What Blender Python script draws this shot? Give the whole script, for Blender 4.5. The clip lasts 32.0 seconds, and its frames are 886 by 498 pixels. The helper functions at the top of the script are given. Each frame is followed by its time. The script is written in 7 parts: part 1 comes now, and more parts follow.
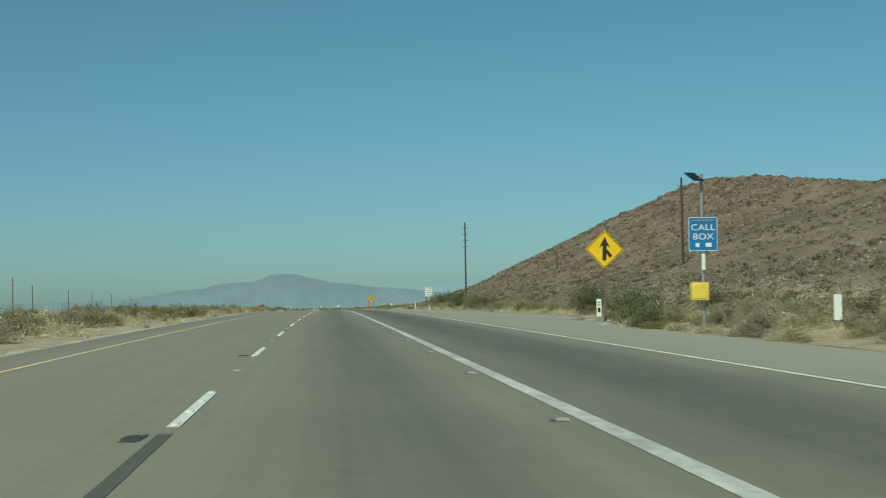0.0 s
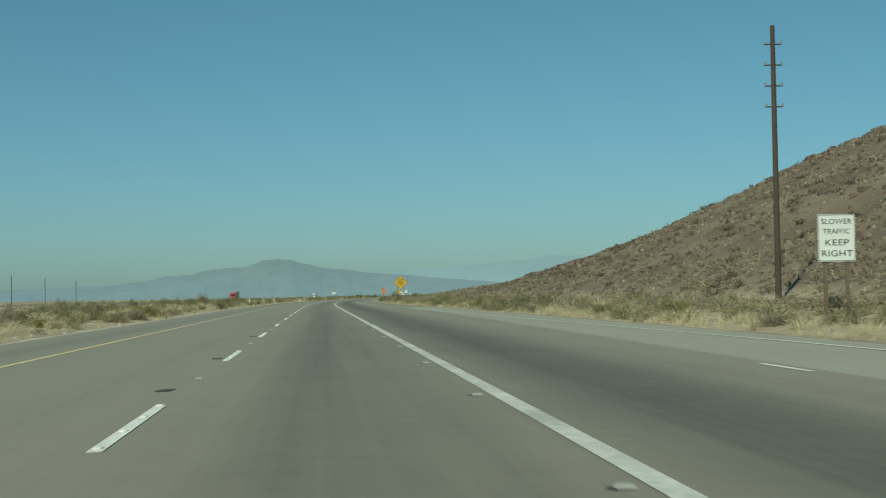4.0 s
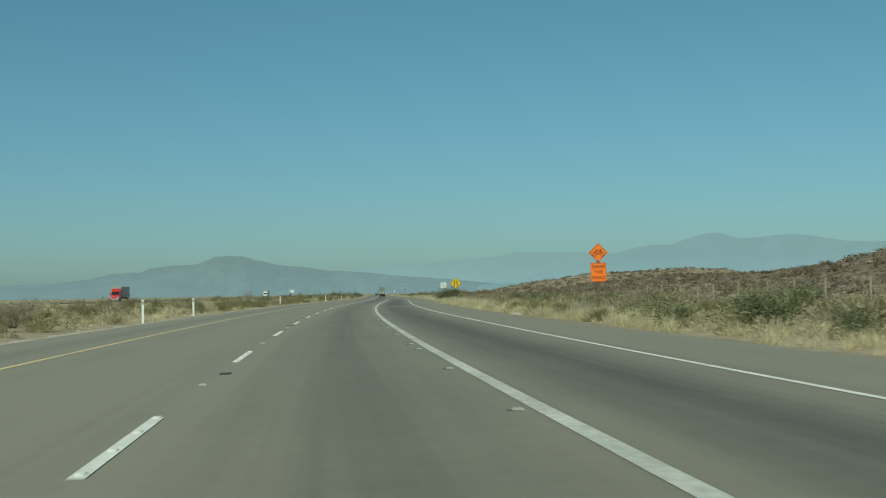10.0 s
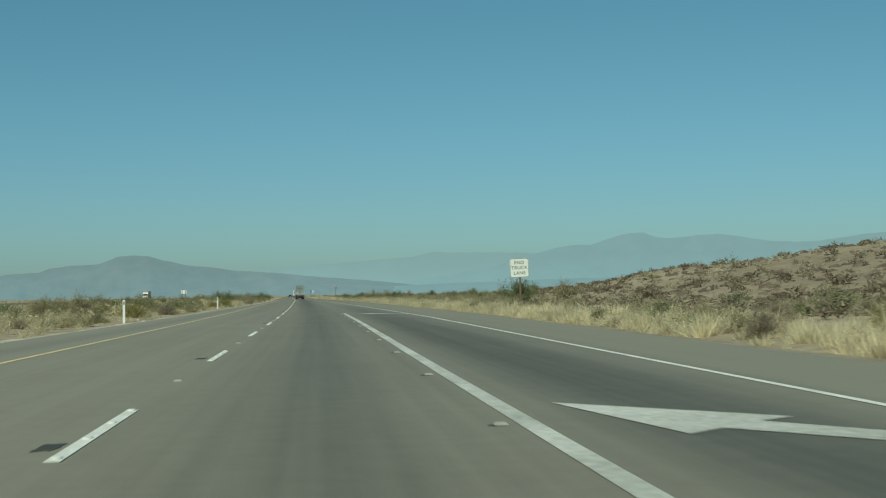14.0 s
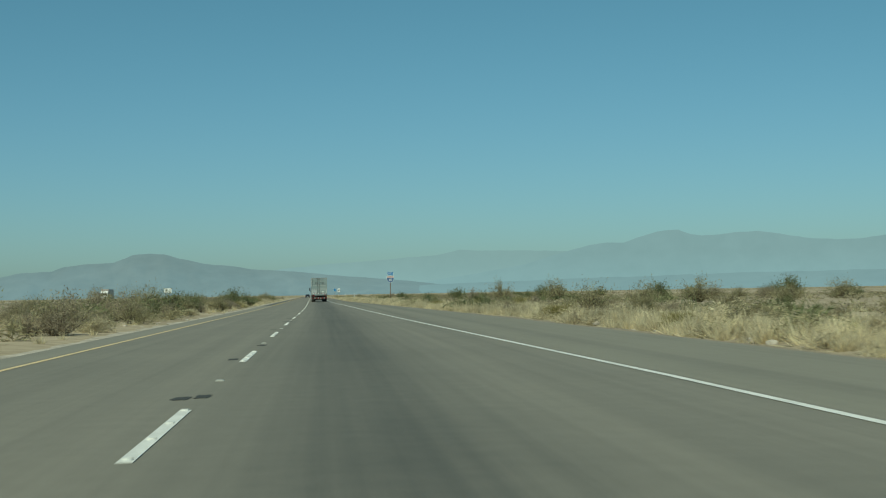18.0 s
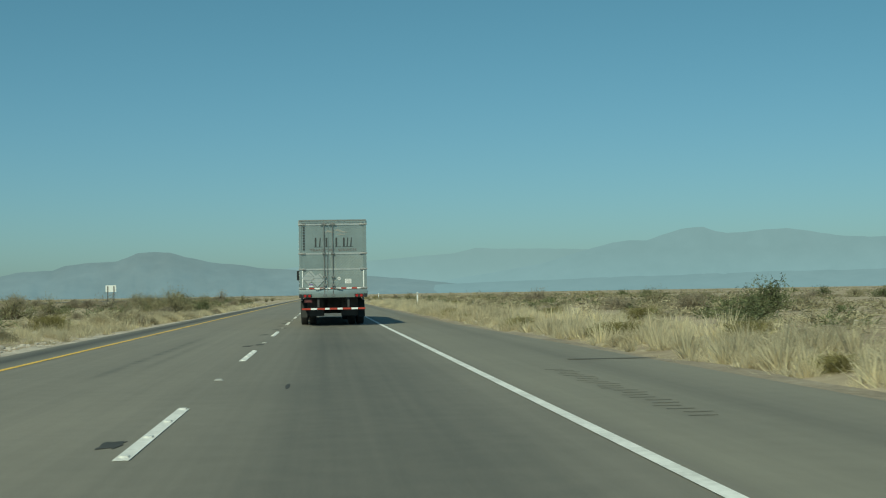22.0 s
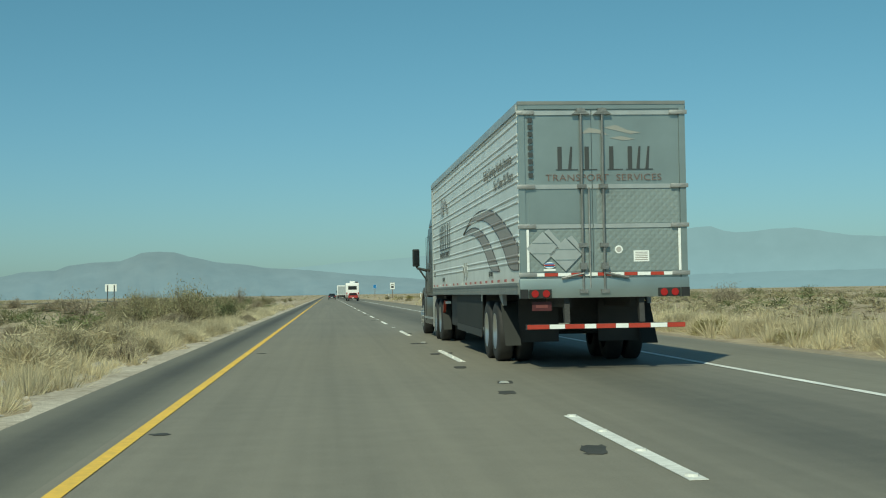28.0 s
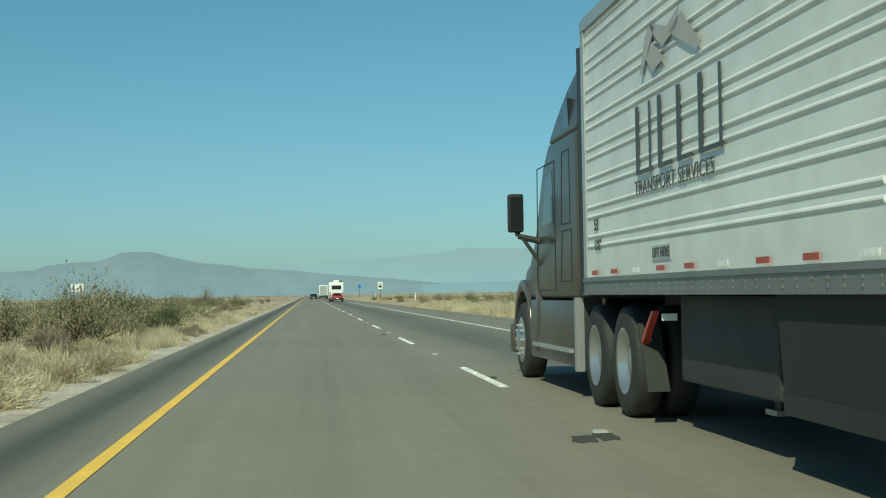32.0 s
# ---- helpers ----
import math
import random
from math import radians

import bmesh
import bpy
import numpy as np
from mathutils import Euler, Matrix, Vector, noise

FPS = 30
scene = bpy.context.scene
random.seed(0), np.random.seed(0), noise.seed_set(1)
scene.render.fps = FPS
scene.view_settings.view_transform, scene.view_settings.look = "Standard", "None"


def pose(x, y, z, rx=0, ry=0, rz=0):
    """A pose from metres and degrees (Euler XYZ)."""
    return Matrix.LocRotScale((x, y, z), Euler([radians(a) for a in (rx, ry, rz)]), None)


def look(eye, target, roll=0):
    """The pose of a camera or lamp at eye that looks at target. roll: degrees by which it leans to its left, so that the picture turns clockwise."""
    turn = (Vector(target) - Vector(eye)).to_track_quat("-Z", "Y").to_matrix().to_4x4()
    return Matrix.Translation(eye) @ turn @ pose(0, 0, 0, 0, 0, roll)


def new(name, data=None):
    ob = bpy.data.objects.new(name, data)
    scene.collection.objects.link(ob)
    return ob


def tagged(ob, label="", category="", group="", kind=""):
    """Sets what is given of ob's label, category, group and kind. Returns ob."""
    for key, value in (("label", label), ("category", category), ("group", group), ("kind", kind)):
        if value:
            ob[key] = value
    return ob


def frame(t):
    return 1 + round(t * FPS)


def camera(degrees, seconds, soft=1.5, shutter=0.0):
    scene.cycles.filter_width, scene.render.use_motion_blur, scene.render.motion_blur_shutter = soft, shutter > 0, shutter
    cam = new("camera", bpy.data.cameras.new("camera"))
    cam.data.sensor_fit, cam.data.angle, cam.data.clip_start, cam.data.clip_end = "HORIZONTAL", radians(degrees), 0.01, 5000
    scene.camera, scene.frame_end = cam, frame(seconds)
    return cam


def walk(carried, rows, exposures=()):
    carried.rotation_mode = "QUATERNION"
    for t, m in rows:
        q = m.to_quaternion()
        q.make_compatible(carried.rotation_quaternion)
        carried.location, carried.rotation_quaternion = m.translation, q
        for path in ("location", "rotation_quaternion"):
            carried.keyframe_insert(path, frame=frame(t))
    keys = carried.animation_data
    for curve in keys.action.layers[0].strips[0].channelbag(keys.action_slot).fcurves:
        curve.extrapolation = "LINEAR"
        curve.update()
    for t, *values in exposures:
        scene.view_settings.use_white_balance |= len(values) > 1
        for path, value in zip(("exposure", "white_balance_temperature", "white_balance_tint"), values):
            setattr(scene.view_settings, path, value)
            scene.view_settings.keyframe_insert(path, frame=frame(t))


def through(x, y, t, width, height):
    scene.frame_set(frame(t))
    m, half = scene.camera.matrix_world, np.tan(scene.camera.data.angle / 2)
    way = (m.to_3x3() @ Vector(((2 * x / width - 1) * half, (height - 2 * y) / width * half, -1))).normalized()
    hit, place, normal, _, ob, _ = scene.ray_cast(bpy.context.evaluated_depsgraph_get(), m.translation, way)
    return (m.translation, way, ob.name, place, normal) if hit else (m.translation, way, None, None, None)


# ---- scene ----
EXPOSURE, LATE, SUN_STRENGTH, SKY_STRENGTH = 0.0, 0.16, 3.2, 0.10
KELVIN, GREEN = 7050, -13
SKY_LOW, SKY_HIGH = (0.40, 0.577, 0.80, 1), (0.402, 0.635, 0.712, 1)
cam = camera(34.55, 32.0, soft=1.1, shutter=0.1)
ROLL = 0.95
ROWS = [  # seconds, x, y, z, tilt, turn
    (0.00, 27.480, -912.837, 0.016, 92.390, -0.567), (0.50, 26.054, -893.089, 0.222, 92.320, -0.651), (1.00, 24.670, -873.339, 0.404, 92.251, -0.891),
    (1.50, 23.347, -853.588, 0.561, 92.181, -1.040), (2.00, 22.032, -833.835, 0.694, 92.111, -1.100), (2.50, 20.690, -814.080, 0.804, 92.041, -1.092),
    (3.00, 19.314, -794.326, 0.889, 91.972, -0.928), (3.50, 17.905, -774.575, 0.950, 91.902, -0.809), (4.00, 16.469, -754.826, 0.987, 91.832, -0.807),
    (4.50, 15.018, -735.080, 1.000, 91.763, -0.806), (5.00, 13.562, -715.335, 1.000, 91.760, -0.804), (5.50, 12.107, -695.589, 1.000, 91.760, -0.803),
    (6.00, 10.655, -675.843, 1.000, 91.760, -0.863), (6.50, 9.159, -656.097, 1.000, 91.760, -0.811), (7.00, 7.672, -636.351, 1.000, 91.760, -0.826),
    (7.50, 6.228, -616.605, 1.000, 91.760, -0.885), (8.00, 4.859, -596.856, 1.000, 91.760, -1.078), (8.50, 3.584, -577.104, 1.000, 91.760, -1.404),
    (9.00, 2.422, -557.346, 1.000, 91.760, -1.639), (9.50, 1.371, -537.583, 1.000, 91.760, -2.051), (10.00, 0.465, -517.814, 1.000, 91.760, -2.570),
    (10.50, -0.282, -498.040, 1.000, 91.760, -3.042), (11.00, -0.895, -478.262, 1.000, 91.760, -3.554), (11.50, -1.318, -458.479, 1.000, 91.760, -4.040),
    (12.00, -1.553, -438.692, 1.000, 91.760, -4.523), (12.50, -1.629, -418.902, 1.000, 91.760, -4.979), (13.00, -1.495, -399.113, 1.000, 91.760, -5.366),
    (13.50, -1.204, -379.324, 1.000, 91.760, -5.794), (14.00, -0.843, -359.533, 1.000, 91.760, -6.109), (14.50, -0.529, -339.737, 1.000, 91.760, -6.142),
    (15.00, -0.249, -319.936, 1.000, 91.760, -5.957), (15.50, -0.020, -300.134, 1.000, 91.760, -5.750), (16.00, 0.155, -280.331, 1.000, 91.760, -5.636),
    (16.50, 0.289, -260.529, 1.000, 91.760, -5.522), (17.00, 0.393, -240.727, 1.000, 91.760, -5.408), (17.50, 0.477, -220.925, 1.000, 91.760, -5.295),
    (18.00, 0.562, -201.125, 1.000, 91.760, -5.241), (18.50, 0.728, -181.326, 1.000, 91.760, -5.253), (19.00, 0.921, -161.529, 1.000, 91.760, -5.438),
    (19.50, 1.117, -141.730, 1.000, 91.760, -5.514), (20.00, 1.307, -121.930, 1.000, 91.760, -5.480), (20.50, 1.364, -102.124, 1.000, 91.760, -5.316),
    (21.00, 1.350, -82.321, 1.000, 91.760, -5.088), (21.20, 1.340, -74.400, 1.000, 91.760, -4.990), (21.40, 1.324, -66.500, 1.000, 91.760, -4.912),
    (21.60, 1.302, -58.700, 1.000, 91.760, -4.863), (21.80, 1.281, -51.200, 1.000, 91.760, -4.833), (22.00, 1.255, -45.600, 1.000, 91.760, -4.795),
    (22.20, 1.235, -43.200, 1.000, 91.760, -4.769), (22.40, 1.215, -42.200, 1.000, 91.760, -4.746), (22.60, 1.190, -41.400, 1.000, 91.760, -4.732),
    (22.80, 1.160, -40.600, 1.000, 91.760, -4.729), (23.00, 1.120, -39.800, 1.000, 91.760, -4.725), (23.25, 1.000, -38.900, 1.000, 91.760, -4.611),
    (23.50, 0.870, -38.000, 1.000, 91.760, -4.488), (24.00, 0.600, -36.000, 1.000, 91.760, -4.205), (24.50, 0.190, -34.006, 1.000, 91.760, -3.962),
    (25.00, -0.240, -31.600, 1.000, 91.760, -3.642), (25.50, -0.760, -28.800, 1.000, 91.760, -3.332), (26.00, -1.298, -26.597, 1.000, 91.760, -3.510),
    (26.50, -1.690, -24.620, 1.000, 91.760, -3.688), (27.00, -1.874, -22.651, 1.000, 91.760, -3.865), (27.50, -1.950, -20.470, 1.000, 91.760, -4.042),
    (28.00, -1.915, -17.750, 1.000, 91.760, -4.635), (28.50, -1.900, -15.270, 1.000, 91.760, -4.937), (29.00, -1.940, -12.700, 1.000, 91.760, -5.107),
    (29.50, -1.951, -10.280, 1.000, 91.760, -5.247), (30.00, -1.960, -7.950, 1.000, 91.760, -5.288), (30.50, -1.994, -5.680, 1.000, 91.760, -5.239),
    (31.00, -2.026, -3.400, 1.000, 91.760, -5.127), (31.50, -2.028, -1.200, 1.000, 91.760, -5.266), (32.00, -2.030, 1.020, 1.000, 91.760, -5.406),
]
walk(cam, [(t, pose(x, y, z, tilt, ROLL, turn)) for t, x, y, z, tilt, turn in ROWS], exposures=[(0.0, EXPOSURE + 0.06, KELVIN, GREEN), (3.0, EXPOSURE + 0.05, KELVIN, GREEN), (6.0, EXPOSURE, KELVIN, GREEN), (25.5, EXPOSURE, KELVIN, GREEN), (27.8, EXPOSURE + LATE, KELVIN, GREEN), (30.0, EXPOSURE + 2 * LATE, KELVIN, GREEN), (32.0, EXPOSURE + 2 * LATE, KELVIN, GREEN)])

# ---- sky and sun ----
SUN_ELEV, SUN_BACK = 44.0, 24.0      # degrees; the sun stands behind the camera, to its left
world = bpy.data.worlds.new("desert_sky")
scene.world = world
world.use_nodes = True
wn, wl = world.node_tree.nodes, world.node_tree.links
sky = wn.new("ShaderNodeTexSky")
sky.sky_type = "NISHITA"
sky.sun_disc = False
sky.sun_elevation = radians(SUN_ELEV)
sky.sun_rotation = radians(180.0 + SUN_BACK)
sky.air_density, sky.dust_density, sky.ozone_density = 1.0, 0.6, 2.0
# clear desert air: the sky is tinted a little, more towards the horizon
geo, up, grade = wn.new("ShaderNodeTexCoord"), wn.new("ShaderNodeSeparateXYZ"), wn.new("ShaderNodeMapRange")
wl.new(geo.outputs["Generated"], up.inputs[0])
wl.new(up.outputs[2], grade.inputs[0])
grade.inputs[1].default_value, grade.inputs[2].default_value = 0.0, 0.24
grade.interpolation_type = "SMOOTHSTEP"
tone, tint = wn.new("ShaderNodeMix"), wn.new("ShaderNodeMix")
tone.data_type = tint.data_type = "RGBA"
tint.blend_type = "MULTIPLY"
tint.inputs[0].default_value = 1.0
tone.inputs[6].default_value, tone.inputs[7].default_value = SKY_LOW, SKY_HIGH
wl.new(grade.outputs[0], tone.inputs[0])
wl.new(sky.outputs[0], tint.inputs[6])
wl.new(tone.outputs[2], tint.inputs[7])
wl.new(tint.outputs[2], wn["Background"].inputs[0])
wn["Background"].inputs[1].default_value = SKY_STRENGTH

sun = new("sun", bpy.data.lights.new("sun", "SUN"))
sun.data.energy, sun.data.angle, sun.data.color = SUN_STRENGTH, radians(0.5), (0.985, 0.935, 0.835)
az, el = radians(SUN_BACK), radians(SUN_ELEV)
sun.matrix_world = look((0, 0, 200), Vector((0, 0, 200)) - 10 * Vector((-math.sin(az) * math.cos(el), -math.cos(az) * math.cos(el), math.sin(el))))


# ---- materials ----
def material(name, colour, rough=0.8, metal=0.0, vary=0.25, grain=6.0, coarse=0.6, bump=0.15, bump_scale=30.0, second=None, spec=0.5,
             island=False, per_object=0.0, coords="Object", speckle=0.35):
    """A surface with fine grain and coarse stains; second is the colour towards which the stains go."""
    m = bpy.data.materials.new(name)
    m.use_nodes = True
    n, l = m.node_tree.nodes, m.node_tree.links
    b = n["Principled BSDF"]
    b.inputs["Roughness"].default_value, b.inputs["Metallic"].default_value = rough, metal
    b.inputs["Specular IOR Level"].default_value = spec
    tc = n.new("ShaderNodeTexCoord")
    fine, wide = n.new("ShaderNodeTexNoise"), n.new("ShaderNodeTexNoise")
    fine.inputs["Scale"].default_value, wide.inputs["Scale"].default_value = grain, coarse
    fine.inputs["Detail"].default_value, wide.inputs["Detail"].default_value = 6.0, 4.0
    for q in (fine, wide):
        l.new(tc.outputs[coords], q.inputs["Vector"])
    add = n.new("ShaderNodeMath")
    add.operation = "ADD"
    l.new(fine.outputs[0], add.inputs[0])
    l.new(wide.outputs[0], add.inputs[1])
    ramp = n.new("ShaderNodeMapRange")
    ramp.inputs[1].default_value, ramp.inputs[2].default_value = 0.7, 1.3
    l.new(add.outputs[0], ramp.inputs[0])
    mix = n.new("ShaderNodeMix")
    mix.data_type = "RGBA"
    lo = second or tuple(c * (1 - vary) for c in colour)
    hi = tuple(min(1.0, c * (1 + vary * 0.6)) for c in colour)
    mix.inputs[6].default_value, mix.inputs[7].default_value = (*lo, 1), (*hi, 1)
    l.new(ramp.outputs[0], mix.inputs[0])
    out = mix.outputs[2]
    if island or per_object:
        src = n.new("ShaderNodeNewGeometry").outputs["Random Per Island"] if island else n.new("ShaderNodeObjectInfo").outputs["Random"]
        hsv = n.new("ShaderNodeHueSaturation")
        span = per_object or speckle
        for key, low, high in (("Value", 1 - span, 1 + span), ("Hue", 0.5 - span * 0.04, 0.5 + span * 0.04)):
            r = n.new("ShaderNodeMapRange")
            r.inputs[3].default_value, r.inputs[4].default_value = low, high
            l.new(src, r.inputs[0])
            l.new(r.outputs[0], hsv.inputs[key])
        l.new(out, hsv.inputs["Color"])
        out = hsv.outputs[0]
    l.new(out, b.inputs["Base Color"])
    if bump:
        bn, bp = n.new("ShaderNodeTexNoise"), n.new("ShaderNodeBump")
        bn.inputs["Scale"].default_value, bn.inputs["Detail"].default_value = bump_scale, 5.0
        bp.inputs["Strength"].default_value, bp.inputs["Distance"].default_value = bump, 0.05
        l.new(tc.outputs[coords], bn.inputs["Vector"])
        l.new(bn.outputs[0], bp.inputs["Height"])
        l.new(bp.outputs[0], b.inputs["Normal"])
    return m


def foliage(name, colour, span=0.24, through=0.25):
    m = material(name, colour, 0.75, vary=0.4, grain=1.1, coarse=0.15, bump=0, spec=0.25, island=True, speckle=span)
    n, l = m.node_tree.nodes, m.node_tree.links
    b = n["Principled BSDF"]
    t, mix = n.new("ShaderNodeBsdfTranslucent"), n.new("ShaderNodeMixShader")
    mix.inputs[0].default_value = through
    l.new(b.inputs["Base Color"].links[0].from_socket, t.inputs["Color"])
    l.new(b.outputs[0], mix.inputs[1])
    l.new(t.outputs[0], mix.inputs[2])
    l.new(mix.outputs[0], n["Material Output"].inputs["Surface"])
    return m


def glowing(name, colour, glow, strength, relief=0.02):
    """Far distance through the air: its own dull surface, haze painted in as emission."""
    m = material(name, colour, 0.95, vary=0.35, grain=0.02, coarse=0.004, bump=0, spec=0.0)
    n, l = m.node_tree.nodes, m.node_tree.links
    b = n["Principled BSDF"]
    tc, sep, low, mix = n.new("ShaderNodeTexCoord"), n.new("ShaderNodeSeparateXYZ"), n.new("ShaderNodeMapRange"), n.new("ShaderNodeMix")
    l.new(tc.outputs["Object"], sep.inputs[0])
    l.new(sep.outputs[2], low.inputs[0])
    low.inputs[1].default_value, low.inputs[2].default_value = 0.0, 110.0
    mix.data_type = "RGBA"      # haze painted a little stronger low down
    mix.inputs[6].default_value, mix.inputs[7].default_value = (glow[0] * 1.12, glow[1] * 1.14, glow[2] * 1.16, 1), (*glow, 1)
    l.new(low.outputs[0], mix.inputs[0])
    ridge, light, both = n.new("ShaderNodeTexNoise"), n.new("ShaderNodeMapRange"), n.new("ShaderNodeMix")     # gullies and spurs, painted as faint light and dark in the glow
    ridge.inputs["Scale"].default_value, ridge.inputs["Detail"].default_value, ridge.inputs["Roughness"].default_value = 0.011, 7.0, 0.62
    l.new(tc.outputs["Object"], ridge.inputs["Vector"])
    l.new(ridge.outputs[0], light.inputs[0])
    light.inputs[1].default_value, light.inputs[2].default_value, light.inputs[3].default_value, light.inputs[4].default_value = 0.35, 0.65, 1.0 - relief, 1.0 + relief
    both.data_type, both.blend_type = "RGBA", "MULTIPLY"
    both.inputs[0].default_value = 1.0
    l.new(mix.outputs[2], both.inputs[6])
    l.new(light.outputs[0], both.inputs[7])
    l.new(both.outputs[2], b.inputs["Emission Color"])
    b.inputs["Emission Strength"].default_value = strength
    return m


def asphalt(name, colour, dark, lanes, tone_ends=None, skids=()):
    """Worn asphalt; UV.x is the distance from the lane line, UV.y the way along the road, in metres."""
    m = bpy.data.materials.new(name)
    m.use_nodes = True
    n, l = m.node_tree.nodes, m.node_tree.links
    b = n["Principled BSDF"]
    b.inputs["Roughness"].default_value = 0.66
    b.inputs["Specular IOR Level"].default_value = 0.5
    uv = n.new("ShaderNodeUVMap")
    sep = n.new("ShaderNodeSeparateXYZ")
    l.new(uv.outputs[0], sep.inputs[0])
    stretch = n.new("ShaderNodeVectorMath")
    stretch.operation = "MULTIPLY"
    stretch.inputs[1].default_value = (1.3, 0.012, 1)
    l.new(uv.outputs[0], stretch.inputs[0])
    narrow = n.new("ShaderNodeVectorMath")
    narrow.operation = "MULTIPLY"
    narrow.inputs[1].default_value = (7.0, 0.05, 1)
    l.new(uv.outputs[0], narrow.inputs[0])

    def noise_of(vector, scale, detail=6.0):
        q = n.new("ShaderNodeTexNoise")
        q.inputs["Scale"].default_value, q.inputs["Detail"].default_value = scale, detail
        l.new(vector, q.inputs["Vector"])
        return q.outputs[0]

    def math_of(op, a, c):
        q = n.new("ShaderNodeMath")
        q.operation = op
        for i, v in enumerate((a, c)):
            if isinstance(v, (int, float)):
                q.inputs[i].default_value = v
            else:
                l.new(v, q.inputs[i])
        return q.outputs[0]

    streak, fine, wide = noise_of(stretch.outputs[0], 1.0), noise_of(uv.outputs[0], 60.0, 2.0), noise_of(uv.outputs[0], 0.22, 5.0)
    total = math_of("MULTIPLY", math_of("SUBTRACT", streak, 0.5), 0.6)
    total = math_of("ADD", total, math_of("MULTIPLY", math_of("SUBTRACT", noise_of(narrow.outputs[0], 1.0, 4.0), 0.5), 0.42))
    total = math_of("ADD", total, math_of("MULTIPLY", math_of("SUBTRACT", noise_of(uv.outputs[0], 3.2, 7.0), 0.5), 0.32))
    total = math_of("ADD", total, 0.14)
    for middle, width, amount, *ends in lanes:     # oil darkens the middle of each lane
        if ends:        # the lane fades out between two places along the road
            fade = n.new("ShaderNodeMapRange")
            fade.inputs[1].default_value, fade.inputs[2].default_value, fade.inputs[3].default_value, fade.inputs[4].default_value = ends[0], ends[1], amount, 0.0
            l.new(sep.outputs[1], fade.inputs[0])
            amount = fade.outputs[0]
        d = math_of("DIVIDE", math_of("SUBTRACT", sep.outputs[0], middle), width)
        total = math_of("ADD", total, math_of("MULTIPLY", math_of("POWER", 2.718, math_of("MULTIPLY", math_of("MULTIPLY", d, d), -1.0)), amount))
    for middle, width, amount, s0, s1 in skids:     # old skid marks, worn into blotches
        worn = n.new("ShaderNodeMapRange")
        worn.inputs[1].default_value, worn.inputs[2].default_value, worn.inputs[3].default_value, worn.inputs[4].default_value = 0.36, 0.62, 0.15, amount
        l.new(noise_of(uv.outputs[0], 1.5, 3.0), worn.inputs[0])
        for a, c in ((s0 - 1.5, s0 + 1.5), (s1 + 3.0, s1 - 3.0)):
            ends = n.new("ShaderNodeMapRange")
            ends.inputs[1].default_value, ends.inputs[2].default_value = a, c
            l.new(sep.outputs[1], ends.inputs[0])
            worn_part = math_of("MULTIPLY", worn.outputs[0] if c > a else worn_part, ends.outputs[0])
        d = math_of("DIVIDE", math_of("SUBTRACT", sep.outputs[0], middle), width)
        total = math_of("ADD", total, math_of("MULTIPLY", math_of("POWER", 2.718, math_of("MULTIPLY", math_of("MULTIPLY", d, d), -1.0)), worn_part))
    total = math_of("ADD", total, math_of("MULTIPLY", math_of("SUBTRACT", wide, 0.5), 0.35))
    total = math_of("ADD", total, math_of("MULTIPLY", math_of("SUBTRACT", fine, 0.5), 0.5))
    if tone_ends:        # colour darkens from the first to the second place along the road
        tone_shift = n.new("ShaderNodeMapRange")
        tone_shift.inputs[1].default_value, tone_shift.inputs[2].default_value, tone_shift.inputs[3].default_value, tone_shift.inputs[4].default_value = tone_ends[0], tone_ends[1], -0.14, 0.14
        l.new(sep.outputs[1], tone_shift.inputs[0])
        total = math_of("ADD", total, tone_shift.outputs[0])
    mix = n.new("ShaderNodeMix")
    mix.data_type, mix.clamp_factor = "RGBA", True
    mix.inputs[6].default_value, mix.inputs[7].default_value = (*colour, 1), (*dark, 1)
    l.new(total, mix.inputs[0])
    l.new(mix.outputs[2], b.inputs["Base Color"])
    bp = n.new("ShaderNodeBump")
    bp.inputs["Strength"].default_value, bp.inputs["Distance"].default_value = 0.3, 0.01
    l.new(noise_of(uv.outputs[0], 90.0, 3.0), bp.inputs["Height"])
    l.new(bp.outputs[0], b.inputs["Normal"])
    return m


ASPHALT = asphalt("worn_asphalt", (0.280, 0.255, 0.200), (0.098, 0.094, 0.075), ((1.65, 1.0, 0.50), (4.75, 1.25, 0.78, -330.0, -200.0)), (-420.0, -180.0), ((-1.64, 0.085, 0.55, -27.0, -13.0), (-1.29, 0.07, 0.28, -25.0, -15.0)))
SHOULDER = asphalt("shoulder_asphalt", (0.225, 0.212, 0.165), (0.070, 0.066, 0.053), ((-3.98, 0.30, 0.75), (-4.75, 0.2, 0.3)))
SHOULDER_L = asphalt("pale_shoulder_asphalt", (0.290, 0.270, 0.212), (0.165, 0.155, 0.122), ((-4.4, 0.5, 0.3),))
RAMP = asphalt("pale_ramp_pavement", (0.375, 0.355, 0.287), (0.25, 0.235, 0.19), ())
WHITE_PAINT = material("white_road_paint", (0.82, 0.82, 0.78), 0.7, vary=0.2, grain=14, coarse=1.2, bump_scale=80, second=(0.60, 0.60, 0.56))
WORN_PAINT = material("worn_white_road_paint", (0.62, 0.62, 0.58), 0.7, vary=0.3, grain=10, coarse=0.5, bump_scale=80, second=(0.36, 0.36, 0.32))
YELLOW_PAINT = material("yellow_road_paint", (0.88, 0.56, 0.085), 0.7, vary=0.15, grain=14, coarse=1.2, second=(0.70, 0.45, 0.10))
GROOVE = material("groove_shade", (0.165, 0.156, 0.125), 0.85, vary=0.3, grain=9)
WORN_YELLOW = material("worn_yellow_road_paint", (0.80, 0.60, 0.31), 0.75, vary=0.2, grain=12, coarse=0.9, second=(0.60, 0.48, 0.29))
